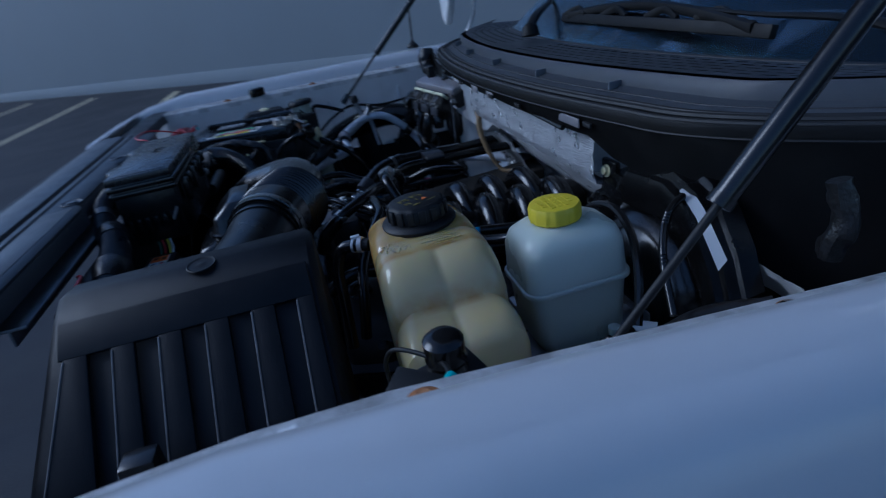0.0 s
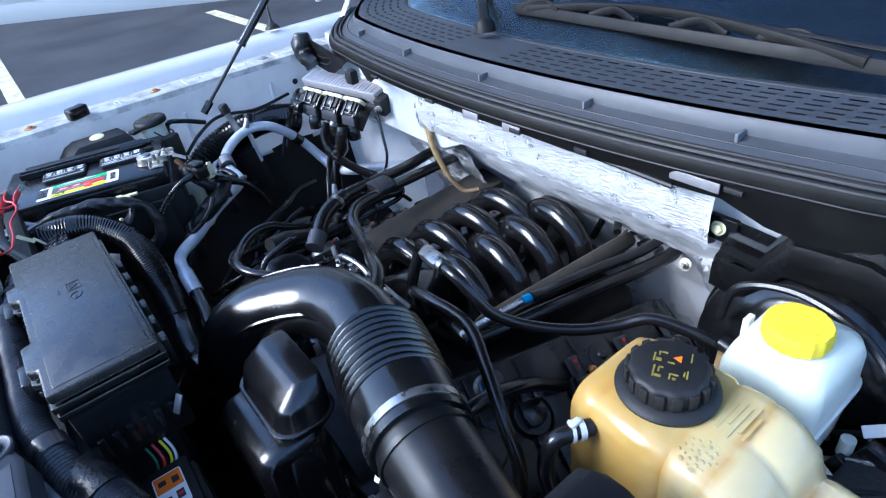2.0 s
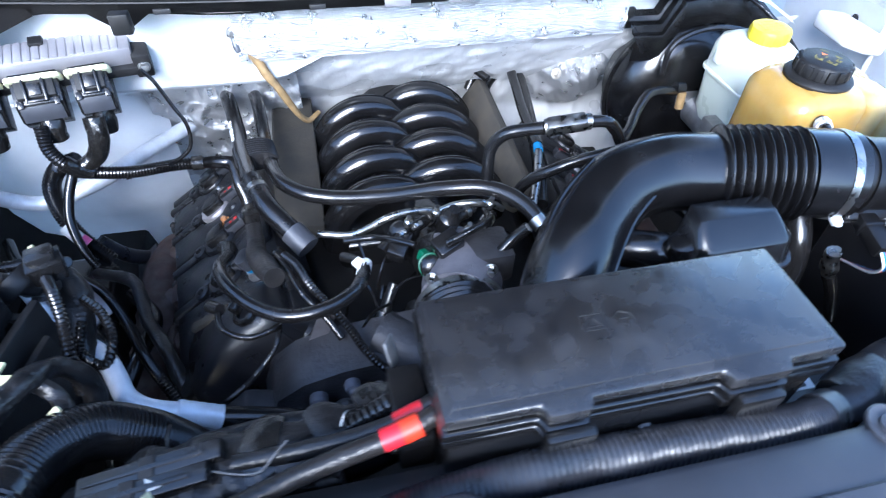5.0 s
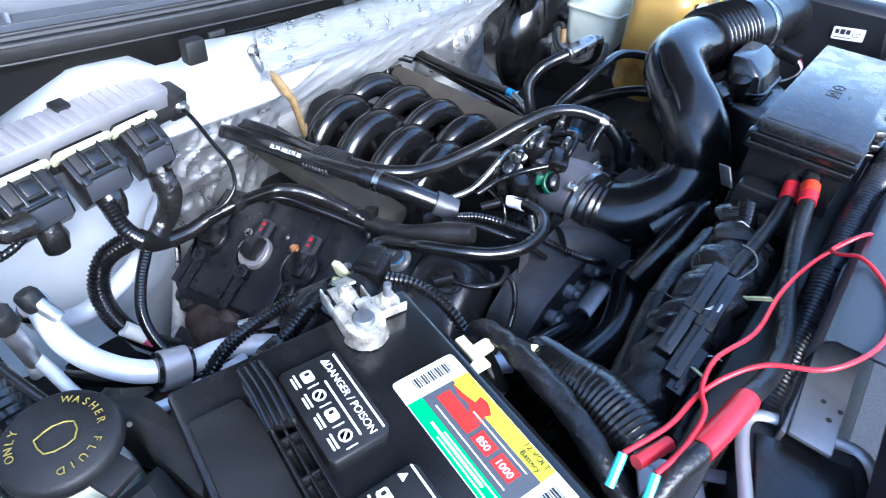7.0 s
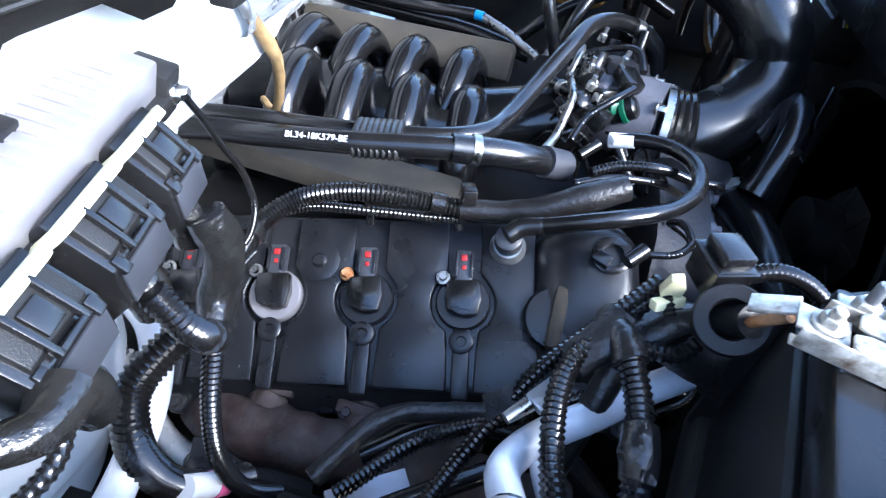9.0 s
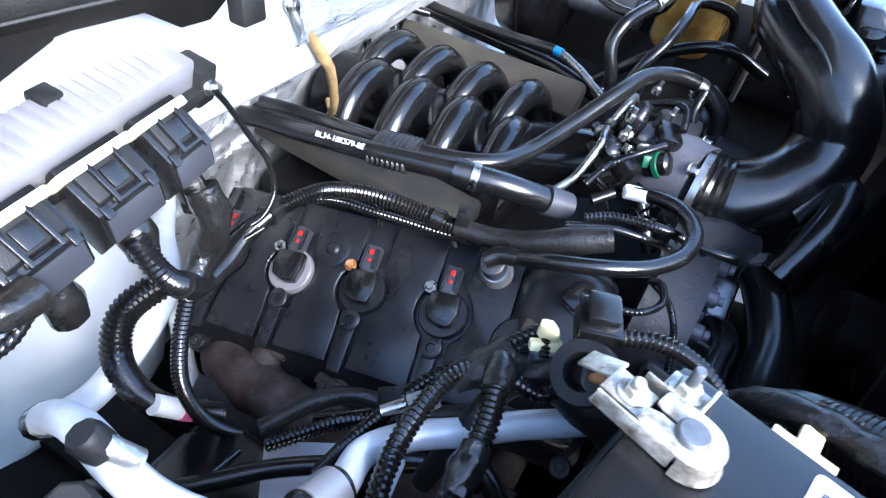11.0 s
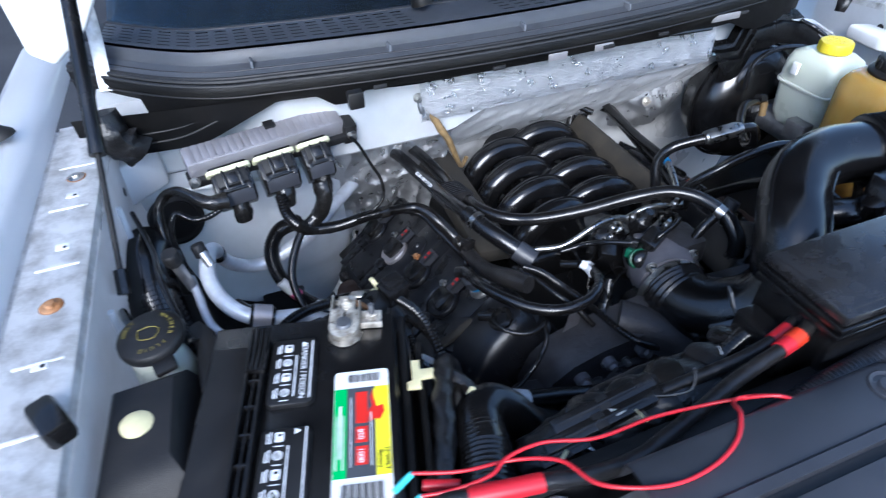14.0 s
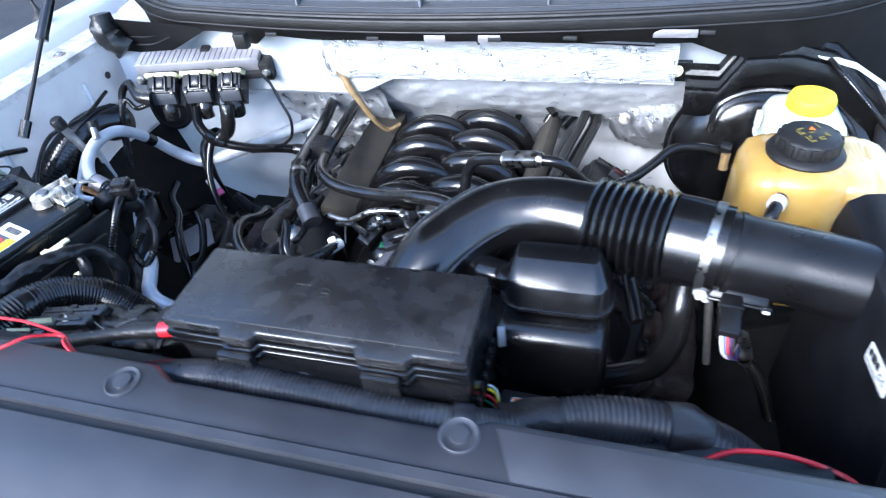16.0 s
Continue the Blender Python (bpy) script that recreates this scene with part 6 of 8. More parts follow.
# harness from the module over the passenger valve cover
eh = root("engine_harness", (-0.35, 0.4, 0.88), "black ribbed engine harness from the module to the throttle", "wiring loom")
part("conduit", tube([(-0.512, 0.425, 1.0), (-0.508, 0.407, 0.965), (-0.484, 0.408, 0.928), (-0.425, 0.435, 0.893), (-0.358, 0.462, 0.878), (-0.300, 0.468, 0.872), (-0.262, 0.446, 0.882), (-0.248, 0.403, 0.896), (-0.240, 0.356, 0.902), (-0.228, 0.313, 0.896), (-0.222, 0.265, 0.894), (-0.216, 0.222, 0.899)], 0.0112, 14, corr=0.17), CONDUIT, eh, "ribbed conduit")
part("taped_end", tube([(-0.222, 0.268, 0.894), (-0.217, 0.222, 0.899), (-0.213, 0.177, 0.915), (-0.200, 0.136, 0.933), (-0.185, 0.100, 0.945)], [0.0118, 0.0125, 0.0145, 0.0165, 0.014], 16, 0.004, wob=0.06), TAPE, eh, "braided end")
part("tape_band", tube([(-0.497, 0.404, 0.945), (-0.484, 0.408, 0.928), (-0.468, 0.415, 0.917)], 0.0135, 14, 0.004, wob=0.1), VINYL, eh, "tape band")
part("tape_band", tube([(-0.330, 0.466, 0.875), (-0.312, 0.468, 0.873)], 0.0125, 14, 0.004, wob=0.08), VINYL, eh, "tape band")
part("tape_band", tube([(-0.226, 0.300, 0.896), (-0.224, 0.285, 0.895)], 0.0125, 14, 0.004, wob=0.08), VINYL, eh, "tape band")
part("clip", box((-0.012, -0.008, -0.006), (0.012, 0.008, 0.012), 0.002, m=pose(-0.222, 0.262, 0.912, 0, 10, 20)), PLASTIC, eh, "black harness clip")
part("branch", tube([(-0.44, 0.455, 0.87), (-0.37, 0.485, 0.862), (-0.30, 0.480, 0.862), (-0.255, 0.44, 0.868), (-0.24, 0.36, 0.875), (-0.225, 0.28, 0.878), (-0.21, 0.2, 0.89)], 0.0065, 12, corr=0.19), CONDUIT, eh, "narrow ribbed branch")
for (x, y, z), (u, v, w) in (((-0.262, 0.446, 0.88), (-0.26, 0.475, 0.845)), ((-0.243, 0.37, 0.895), (-0.24, 0.365, 0.855)), ((-0.226, 0.28, 0.892), (-0.225, 0.265, 0.865))):
    part("coil_lead", tube([(x, y, z), ((x + u) / 2 + 0.006, (y + v) / 2, (z + w) / 2), (u, v, w)], 0.005, 10), CONDUIT, eh, "short coil lead")
cable("harness_branch", [(-0.437, 0.43, 1.005), (-0.438, 0.418, 0.975), (-0.455, 0.42, 0.94), (-0.485, 0.41, 0.925)], [0.016, 0.0155, 0.0145, 0.012], VINYL, "harness branch wrapped in shiny vinyl tape", "wiring loom", wob=0.16)
cable("harness_branch", [(-0.600, 0.408, 1.025), (-0.625, 0.402, 1.03), (-0.649, 0.417, 1.040), (-0.668, 0.436, 1.043), (-0.690, 0.449, 1.036), (-0.708, 0.445, 1.02), (-0.715, 0.43, 0.99), (-0.712, 0.40, 0.95), (-0.70, 0.37, 0.90)], [0.0165, 0.012, 0.0088, 0.0085, 0.0085, 0.0085, 0.008, 0.008, 0.008], VINYL, "taped harness branch curling to the fender", "wiring loom", wob=0.15)
cable("harness_branch", [(-0.605, 0.406, 1.015), (-0.63, 0.398, 1.008), (-0.66, 0.41, 1.0), (-0.685, 0.42, 1.012), (-0.70, 0.41, 0.985), (-0.695, 0.38, 0.94), (-0.69, 0.35, 0.88)], 0.0055, CONDUIT, "thin ribbed branch curling to the fender", "wiring loom", corr=0.19)
cable("harness_branch", [(-0.49, 0.43, 0.93), (-0.53, 0.45, 0.905), (-0.552, 0.445, 0.875), (-0.556, 0.435, 0.83), (-0.54, 0.42, 0.78), (-0.50, 0.40, 0.73)], 0.0145, CONDUIT, "wide ribbed conduit hanging from the harness", "conduit", corr=0.19, pitch=0.0055, seg=14)
cable("harness_branch", [(-0.492, 0.405, 0.925), (-0.515, 0.402, 0.88), (-0.53, 0.395, 0.83), (-0.525, 0.38, 0.77), (-0.50, 0.36, 0.72)], 0.0082, CONDUIT, "narrow ribbed conduit hanging from the harness", "conduit", corr=0.19)
cable("ground_wire", [(-0.362, 0.482, 1.05), (-0.35, 0.482, 1.03), (-0.332, 0.475, 0.985), (-0.318, 0.468, 0.95), (-0.322, 0.458, 0.915), (-0.345, 0.455, 0.895), (-0.37, 0.462, 0.885), (-0.385, 0.45, 0.888), (-0.36, 0.44, 0.895)], 0.0036, CONDUIT, "thin ribbed wire loop below the module", "wire", corr=0.19, pitch=0.004)
cable("sensor_plug", [(-0.553, 0.415, 0.81), (-0.535, 0.405, 0.785)], 0.011, PAPER, "white sensor plug with pink band", "connector")
cable("sensor_plug_band", [(-0.535, 0.405, 0.785), (-0.526, 0.40, 0.775)], 0.0118, PINK, "pink band of a sensor plug", "connector")
cable("brown_strap", [(-0.206, 0.507, 1.060), (-0.190, 0.509, 1.037), (-0.177, 0.504, 1.012), (-0.163, 0.503, 0.986), (-0.147, 0.511, 0.945), (-0.133, 0.523, 0.912), (-0.120, 0.537, 0.893), (-0.100, 0.560, 0.895)], [0.005, 0.0075, 0.0078, 0.0072, 0.0062, 0.0055, 0.005, 0.0045], BROWNHOSE, "tan aged sleeve hanging from a firewall bolt", "strap", wob=0.2)
sk = root("strap_terminal", (-0.216, 0.51, 1.05), "corroded ring terminal bolted to the firewall", "terminal")
part("ring", lathe([(0.010, 0), (0.010, 0.003), (0.005, 0.003)], (-0.217, 0.514, 1.083), (0, -1, 0.1), 18), STEEL, sk)
part("bolt", hexbolt((-0.217, 0.511, 1.083), (0, -1, 0.1), 0.006, 0.009, 0.008), STEEL, sk)
part("shank", tube([(-0.217, 0.510, 1.078), (-0.215, 0.505, 1.062), (-0.213, 0.505, 1.055)], [0.0045, 0.0055, 0.005], 10), LEAD, sk)

# added black sheet that closes the bay below and blocks the pale ground
thing("ground_blocker", sheet([[(x, y, 0.40 + 0.03 * math.sin(9 * x + 5 * y)) for x in (-0.5, -0.3, -0.1, 0.1, 0.3, 0.5)] for y in (-0.32, -0.2, -0.1, 0.0, 0.1, 0.25, 0.5, 0.9)], 0.004), BLOCK, "added black sheet hiding the ground under the engine", "tray")


# ---- engine ----
en = root("engine", (0.03, 0.3, 0.42), "black V8 engine with intake manifold and valve covers", "engine")
part("block", box((-0.17, -0.02, 0.45), (0.26, 0.66, 0.76), 0.03, 3), BLOCK, en, "grimy dark engine block")
part("front_cover", prism([(-0.30, 0.80), (-0.24, 0.84), (-0.13, 0.80), (-0.05, 0.83), (0.1, 0.83), (0.2, 0.8), (0.33, 0.84), (0.39, 0.78), (0.30, 0.62), (0.2, 0.5), (-0.1, 0.5), (-0.2, 0.62)], -0.03, 0.012, m=Matrix(((1, 0, 0, 0), (0, 0, 1, 0.0), (0, 1, 0, 0), (0, 0, 0, 1))), bev=0.006), DARKALU, en, "grimy aluminium timing cover")
for sd in (-1, 1):
    Q = lambda d: CX - 0.005 + sd * d  # noqa: E731
    part("cover_side", loft([(-0.02, [(Q(a), h) for a, h in ((0.02, 0.90), (0.16, 0.885), (0.21, 0.87), (0.245, 0.845), (0.262, 0.80), (0.262, 0.70), (0.02, 0.70))]), (0.045, [(Q(a), h) for a, h in ((0.02, 0.91), (0.165, 0.895), (0.215, 0.88), (0.25, 0.85), (0.268, 0.80), (0.268, 0.70), (0.02, 0.70))])], m=Matrix(((1, 0, 0, 0), (0, 0, 1, 0.0), (0, 1, 0, 0), (0, 0, 0, 1)))), DARKALU, en, "cast upper timing cover")
    for a, h, r in ((0.09, 0.865, 0.012), (0.15, 0.86, 0.010), (0.195, 0.84, 0.012), (0.225, 0.81, 0.010), (0.13, 0.81, 0.014), (0.18, 0.78, 0.012), (0.07, 0.82, 0.010)):
        part("cover_boss", lathe([(r, 0), (r, 0.016), (r * 0.6, 0.018), (r * 0.55, 0.024)], (Q(a), -0.018, h), (0, -1, 0.1), 12), CAST, en, "cast bolt boss")
for sd in (-1, 1):
    Q = lambda x: CX - 0.005 + sd * x  # noqa: E731
    part("flange_band", sheet([[(Q(a), y, h), (Q(b), y - 0.006, g)] for a, b, y, h, g in ((0.178, 0.160, 0.052, 0.925, 0.914), (0.188, 0.172, 0.044, 0.905, 0.891), (0.207, 0.188, 0.032, 0.865, 0.849), (0.238, 0.206, 0.019, 0.830, 0.814), (0.265, 0.223, 0.009, 0.809, 0.793), (0.278, 0.24, 0.004, 0.77, 0.76))], 0.008), CAST, en, "pale machined flange of the timing cover")
    for a, h, r in ((0.153, 0.856, 0.009), (0.164, 0.812, 0.013), (0.117, 0.846, 0.008), (0.10, 0.74, 0.012)):
        part("cover_bolt", hexbolt((Q(a), -0.022, h), (0, -1, 0.15), r * 0.7, 0.012, r), BARMETAL, en, "dull flanged bolt")
    part("cover_rib", box((-0.006, -0.004, -0.05), (0.006, 0.010, 0.05), 0.003, m=pose(Q(0.115), -0.022, 0.80, 0, sd * 22, 0)), DARKALU, en)
part("cover_rib", box((-0.20, -0.03, 0.825), (-0.06, -0.015, 0.832), 0.002, m=pose(0, 0, 0.0, 0, 6, 0)), DARKALU, en)
part("thermostat_housing", tube([(-0.06, 0.03, 0.88), (-0.01, -0.01, 0.872), (0.02, -0.045, 0.86)], [0.036, 0.034, 0.03], 20), DARKALU, en, "cast thermostat housing")
part("idler_bracket", prism([(-0.12, 0.80), (-0.02, 0.83), (0.06, 0.80), (0.05, 0.76), (-0.06, 0.74), (-0.12, 0.76)], 0.03, 0.06, m=Matrix(((1, 0, 0, 0), (0, 0, -1, 0.0), (0, 1, 0, 0), (0, 0, 0, 1))), bev=0.004), ALU, en, "cast idler bracket")
part("alternator", lathe([(0.03, 0), (0.06, 0.01), (0.068, 0.03), (0.068, 0.09), (0.06, 0.10)], (0.14, -0.11, 0.80), (0, 1, 0), 28), DARKALU, en, "grimy alternator case")
for k in range(12):
    w = 2 * math.pi * k / 12
    part("alternator_fin", box((-0.003, -0.002, 0.035), (0.003, 0.001, 0.06), 0.0008, m=Matrix.Translation((0.14, -0.112, 0.80)) @ Matrix.Rotation(w, 4, "Y")), ALU, en)
for x, z in ((-0.2, 0.78), (-0.12, 0.73), (-0.15, 0.66), (-0.06, 0.77), (0.02, 0.75), (-0.235, 0.80), (0.1, 0.77)):
    part("cover_bolt", hexbolt((x, -0.03, z), (0, -1, 0), 0.007, 0.01, 0.011), DARKALU, en)
for x, z, r in ((-0.06, 0.68, 0.065), (0.12, 0.62, 0.08), (-0.15, 0.58, 0.05), (0.22, 0.72, 0.045)):
    part("pulley", lathe([(r, 0), (r, 0.03), (r * 0.8, 0.03), (r * 0.75, 0.012), (r * 0.3, 0.012), (r * 0.3, 0.035)], (x, -0.06, z), (0, -1, 0), 32), BLOCK, en, "black accessory pulley")
part("belt", tube([(-0.15, -0.075, 0.635), (-0.06, -0.075, 0.75), (0.05, -0.075, 0.73), (0.22, -0.075, 0.77), (0.2, -0.075, 0.6), (0.02, -0.075, 0.53), (-0.15, -0.075, 0.53), (-0.2, -0.075, 0.58), (-0.15, -0.075, 0.635)], 0.008, 6), RUBBER, en, "black drive belt")


def keyhole(u, sgn, r=0.036):
    """One edge of the recess round a coil at u, from its plug down to the cover's rim."""
    arc = [(u + sgn * r * math.cos(w), 0.006 + r * math.sin(w)) for w in [radians(-38 + 98 * k / 6) for k in range(7)]]
    return [(u + sgn * 0.019, -0.088), (u + sgn * 0.0185, -0.03)] + arc + [(u + sgn * 0.016, 0.062), (u + sgn * 0.0145, 0.104)]


def valve_cover(side):
    """side: -1 over the passenger's bank, 1 over the driver's."""
    C = Vector((CX - 0.005 + side * 0.330, 0.31, 0.800))
    fwd = Vector((-side * 0.15, -0.985, 0.15)).normalized()
    out = Vector((side * 0.86, -0.13, -0.51))
    n = out.cross(fwd).normalized()
    if n.z < 0:
        n = -n
    out = (fwd.cross(n) if fwd.cross(n).x * side > 0 else n.cross(fwd)).normalized()
    M = Matrix.Translation(C) @ Matrix((fwd, out, n)).transposed().to_4x4()
    sec = lambda a, b, c, d, r: [(x, y) for x, y in rrect(b - a, d - c, r, 4, (a + b) / 2, (c + d) / 2)]  # noqa: E731
    vc = part("valve_cover", loft([(-0.075, sec(-0.30, 0.262, -0.10, 0.136, 0.02)), (-0.034, sec(-0.30, 0.262, -0.10, 0.132, 0.02)), (-0.03, sec(-0.295, 0.258, -0.097, 0.122, 0.02)), (-0.008, sec(-0.29, 0.256, -0.095, 0.108, 0.016)), (-0.003, sec(-0.288, 0.254, -0.092, 0.102, 0.016))], m=M), COVER, en, "dark grey plastic valve cover")
    for k in range(6):
        q = M @ Vector((-0.255 + 0.1 * k, 0.130, -0.05))
        part("bolt_boss", lathe([(0.013, 0), (0.013, 0.022), (0.011, 0.025)], tuple(q), tuple(n), 16), COVER, vc)
        part("perimeter_bolt", hexbolt(tuple(q + n * 0.025), tuple(n), 0.006, 0.010, 0.010), DARKALU, vc)
    us = (-0.250, -0.146, -0.040, 0.070)
    for k in range(5):
        left = keyhole(us[k - 1], 1) if k else [(-0.285, -0.088), (-0.285, 0.104)]
        right = keyhole(us[k], -1) if k < 4 else [(0.165, -0.088), (0.165, 0.03), (0.13, 0.045), (0.252, 0.040), (0.252, 0.104)]
        if k == 4:
            part("panel", prism(left + [(0.252, 0.104), (0.252, 0.05), (0.150, 0.046), (0.150, 0.034), (0.150, -0.088)], -0.006, 0.0055, m=M, bev=0.003), COVER, vc, "smooth moulded panel")
        else:
            part("panel", prism(left + right[::-1], -0.006, 0.0055, m=M, bev=0.003), COVER, vc, "smooth moulded panel")
    part("plug_seat", lathe([(0.024, 0), (0.024, 0.003), (0.02, 0.0045), (0.009, 0.0045), (0.006, 0.008)], tuple(M @ Vector((-0.098, -0.036, 0.005))), tuple(n), 24), COVER, vc, "round bolt seat")
    for k, u in enumerate(us):
        cm = M @ Matrix.Translation((u, 0.0, -0.003))
        part("boss", lathe([(0.031, -0.002), (0.031, 0.009), (0.029, 0.0115), (0.02, 0.0115), (0.02, 0.007)], tuple(cm @ Vector((0, 0.006, 0))), tuple(n), 28), COVER if k != 1 else GREYMETAL, vc, "round coil boss")
        part("channel", box((-0.0095, 0.034, 0.0), (0.0095, 0.112, 0.009), 0.003, m=cm), COVER, vc, "strap shaped rib")
        part("rib_seat", lathe([(0.0135, 0), (0.0135, 0.0125), (0.0115, 0.014), (0.006, 0.014), (0.005, 0.010)], tuple(cm @ Vector((0.0, 0.05 if k == 3 else 0.046, 0))), tuple(n), 18), COVER, vc)
        part("ignition_coil", prism([(-0.018, -0.016), (0.018, -0.018), (0.021, 0.004), (0.017, 0.022), (0.0, 0.024), (-0.016, 0.018), (-0.020, 0.004)], 0.006, 0.024, m=cm, bev=0.003), PLASTIC, vc, "black ignition coil")
        part("coil_top", prism([(-0.0145, -0.012), (0.0145, -0.014), (0.0165, 0.004), (0.013, 0.018), (-0.012, 0.015), (-0.016, 0.003)], 0.024, 0.0255, m=cm, bev=0.0006), GLOSS, vc, "glossy potted top")
        part("coil_ear", lathe([(0.0095, 0), (0.0095, 0.012), (0.0085, 0.014)], tuple(cm @ Vector((-0.023, -0.020, 0.003))), tuple(n), 16), PLASTIC, vc)
        part("coil_bolt", hexbolt(tuple(cm @ Vector((-0.023, -0.020, 0.016))), tuple(n), 0.0055, 0.009, 0.008), RUST if k == 2 else STEEL, vc, "coil bolt")
        part("coil_plug", box((-0.0095, -0.052, 0.004), (0.0095, -0.017, 0.020), 0.002, m=cm), SHIELD, vc, "grey black coil plug")
        for sx in (-0.0085, 0.0085):
            part("plug_rail", box((sx - 0.0015, -0.048, 0.018), (sx + 0.0015, -0.020, 0.0235), 0.0008, m=cm), COVER, vc)
        part("lock_tab", box((-0.0034, -0.046, 0.0195), (0.0034, -0.039, 0.0222), 0.0008, m=cm), LOCKRED, vc, "red lock tab")
        part("lock_tab", box((-0.0024, -0.034, 0.0195), (0.0024, -0.029, 0.0216), 0.0006, m=cm), LOCKRED, vc, "red lock tab")
    # filler hump at the front end, with cap, sensor well and breather
    hump = loft([(-0.03, sec(0.145, 0.268, -0.09, 0.11, 0.03)), (0.004, sec(0.150, 0.264, -0.086, 0.09, 0.03)), (0.022, sec(0.162, 0.258, -0.082, 0.05, 0.032)), (0.032, sec(0.182, 0.25, -0.076, 0.02, 0.03)), (0.036, sec(0.195, 0.24, -0.065, 0.0, 0.02))], m=M)
    part("filler_hump", hump, COVER, vc, "rounded raised front of the cover")
    part("oil_cap", lathe([(0.034, 0), (0.036, 0.003), (0.036, 0.014), (0.033, 0.018), (0.02, 0.0195)], tuple(M @ Vector((0.172, 0.022, 0.004))), tuple(n), 32), COVER, vc, "round dark cap")
    part("cap_grip", box((-0.008, -0.034, 0.0), (0.008, 0.034, 0.010), 0.004, m=M @ Matrix.Translation((0.172, 0.022, 0.022)) @ Matrix.Rotation(radians(12), 4, "Z")), FOAM, vc, "worn pale brown cap bar")
    part("sensor_well", lathe([(0.021, 0), (0.021, 0.006), (0.017, 0.008), (0.0125, 0.008), (0.012, 0.001)], tuple(M @ Vector((0.228, -0.045, 0.034))), tuple(n), 26), PLASTIC, vc)
    part("sensor_head", box((-0.008, -0.007, 0.0), (0.012, 0.007, 0.013), 0.002, m=M @ Matrix.Translation((0.214, -0.04, 0.040)) @ Matrix.Rotation(radians(35), 4, "Z")), PLASTIC, vc)
    q = M @ Vector((0.118, -0.060, 0.004))
    part("breather_seat", lathe([(0.021, 0), (0.021, 0.004), (0.0185, 0.007), (0.0165, 0.010), (0.0165, 0.014)], tuple(q), tuple(n), 26), ALU, vc, "metal breather seat")
    part("breather", lathe([(0.0135, 0.012), (0.0140, 0.013), (0.0140, 0.021), (0.0135, 0.022)], tuple(q), tuple(n), 22), BLUE, vc, "blue quick connector ring")
    part("breather_top", lathe([(0.0150, 0.02), (0.0156, 0.022), (0.0150, 0.040), (0.012, 0.042)], tuple(q), tuple(n), 22), SHIELD, vc, "dark grey connector top")
    for k in range(4):
        part("front_fin", box((0.255, -0.07 + 0.045 * k, -0.05), (0.266, -0.066 + 0.045 * k, 0.0), 0.001, m=M), COVER, vc)
    return M


valve_cover(-1)
valve_cover(1)
for side in (-1, 1):
    X = lambda d: CX - 0.005 + side * d  # noqa: E731
    em = part("exhaust_manifold", tube([(X(0.40), 0.55, 0.55), (X(0.43), 0.525, 0.61), (X(0.455), 0.49, 0.655), (X(0.470), 0.42, 0.675), (X(0.472), 0.34, 0.68), (X(0.468), 0.2, 0.685), (X(0.46), 0.08, 0.69)], [0.03, 0.03, 0.032, 0.035, 0.034, 0.036, 0.028], 18, wob=0.14), EXHAUST, en, "rusted brown exhaust manifold")
    for y in (0.1, 0.21, 0.32, 0.43):
        part("port", tube([(X(0.37), y, 0.71), (X(0.45), y, 0.685)], 0.024, 12), EXHAUST, em)
        part("flange", box((-0.008, -0.03, -0.03), (0.008, 0.03, 0.03), 0.004, m=pose(X(0.42), y, 0.69, 0, side * 30, 0)), EXHAUST, em)
    part("heat_shield", box((-0.03, -0.07, -0.002), (0.03, 0.07, 0.002), 0.002, m=pose(X(0.51), 0.42, 0.655, 0, side * 40, 8)), DARKALU, em, "grimy sheet metal shield")
    part("heat_shield", box((-0.03, -0.03, -0.002), (0.02, 0.03, 0.002), 0.002, m=pose(X(0.49), 0.19, 0.668, 0, side * 40, -12)), ALU, em)
part("knock_cover", box((-0.45, 0.1, 0.5), (-0.40, 0.5, 0.58), 0.01), BLOCK, en)

# intake manifold
im = part("intake_manifold", box((-0.10, 0.27, 0.74), (0.18, 0.66, 0.815), 0.02, 3), RUNNER, en, "black nylon intake manifold")
for k in range(4):
    for side in (-1, 1):
        y = 0.292 + 0.083 * k + (0.033 if side > 0 else 0)
        c = 0.042
        pts = [(c + side * q, y + dy, z) for q, dy, z in ((0.140, 0.0, 0.800), (0.138, 0.002, 0.842), (0.112, 0.006, 0.880), (0.070, 0.010, 0.900), (0.025, 0.014, 0.893), (-0.012, 0.018, 0.862), (-0.03, 0.02, 0.82))]
        rn = part("runner", tube(pts, [0.024, 0.0245, 0.0245, 0.0245, 0.024, 0.023, 0.022], 20), RUNNER, im, "arched black intake runner")
        part("seam", tube([(x, yy - 0.0005, z + 0.0) for x, yy, z in pts], 0.0258, 4, flat=0.07), RUNNER, rn)
part("plenum", tube([(0.042, 0.27, 0.815), (0.042, 0.45, 0.822), (0.042, 0.66, 0.82)], [0.06, 0.07, 0.065], 18), RUNNER, im)
part("front_plenum", tube([(0.042, 0.30, 0.835), (0.05, 0.22, 0.86), (0.05, 0.15, 0.885)], [0.06, 0.055, 0.045], 20), RUNNER, im)
for px, tilt, lo, hi in ((-0.152, 8, (-0.040, -0.20, -0.028), (0.040, 0.17, 0.006)), (0.218, -54, (-0.035, -0.21, -0.024), (0.030, 0.17, 0.006))):
    part("foam_pad", box(lo, hi, 0.010, m=pose(px, 0.48, 0.868, -3 if tilt < 0 else 3, tilt, 0)), FOAM, im, "dusty foam sound pad")
part("rear_loop", tube([(0.14, 0.66, 0.82), (0.17, 0.68, 0.90), (0.2, 0.66, 0.92), (0.245, 0.60, 0.91)], 0.0075, 10), RUBBER, im)

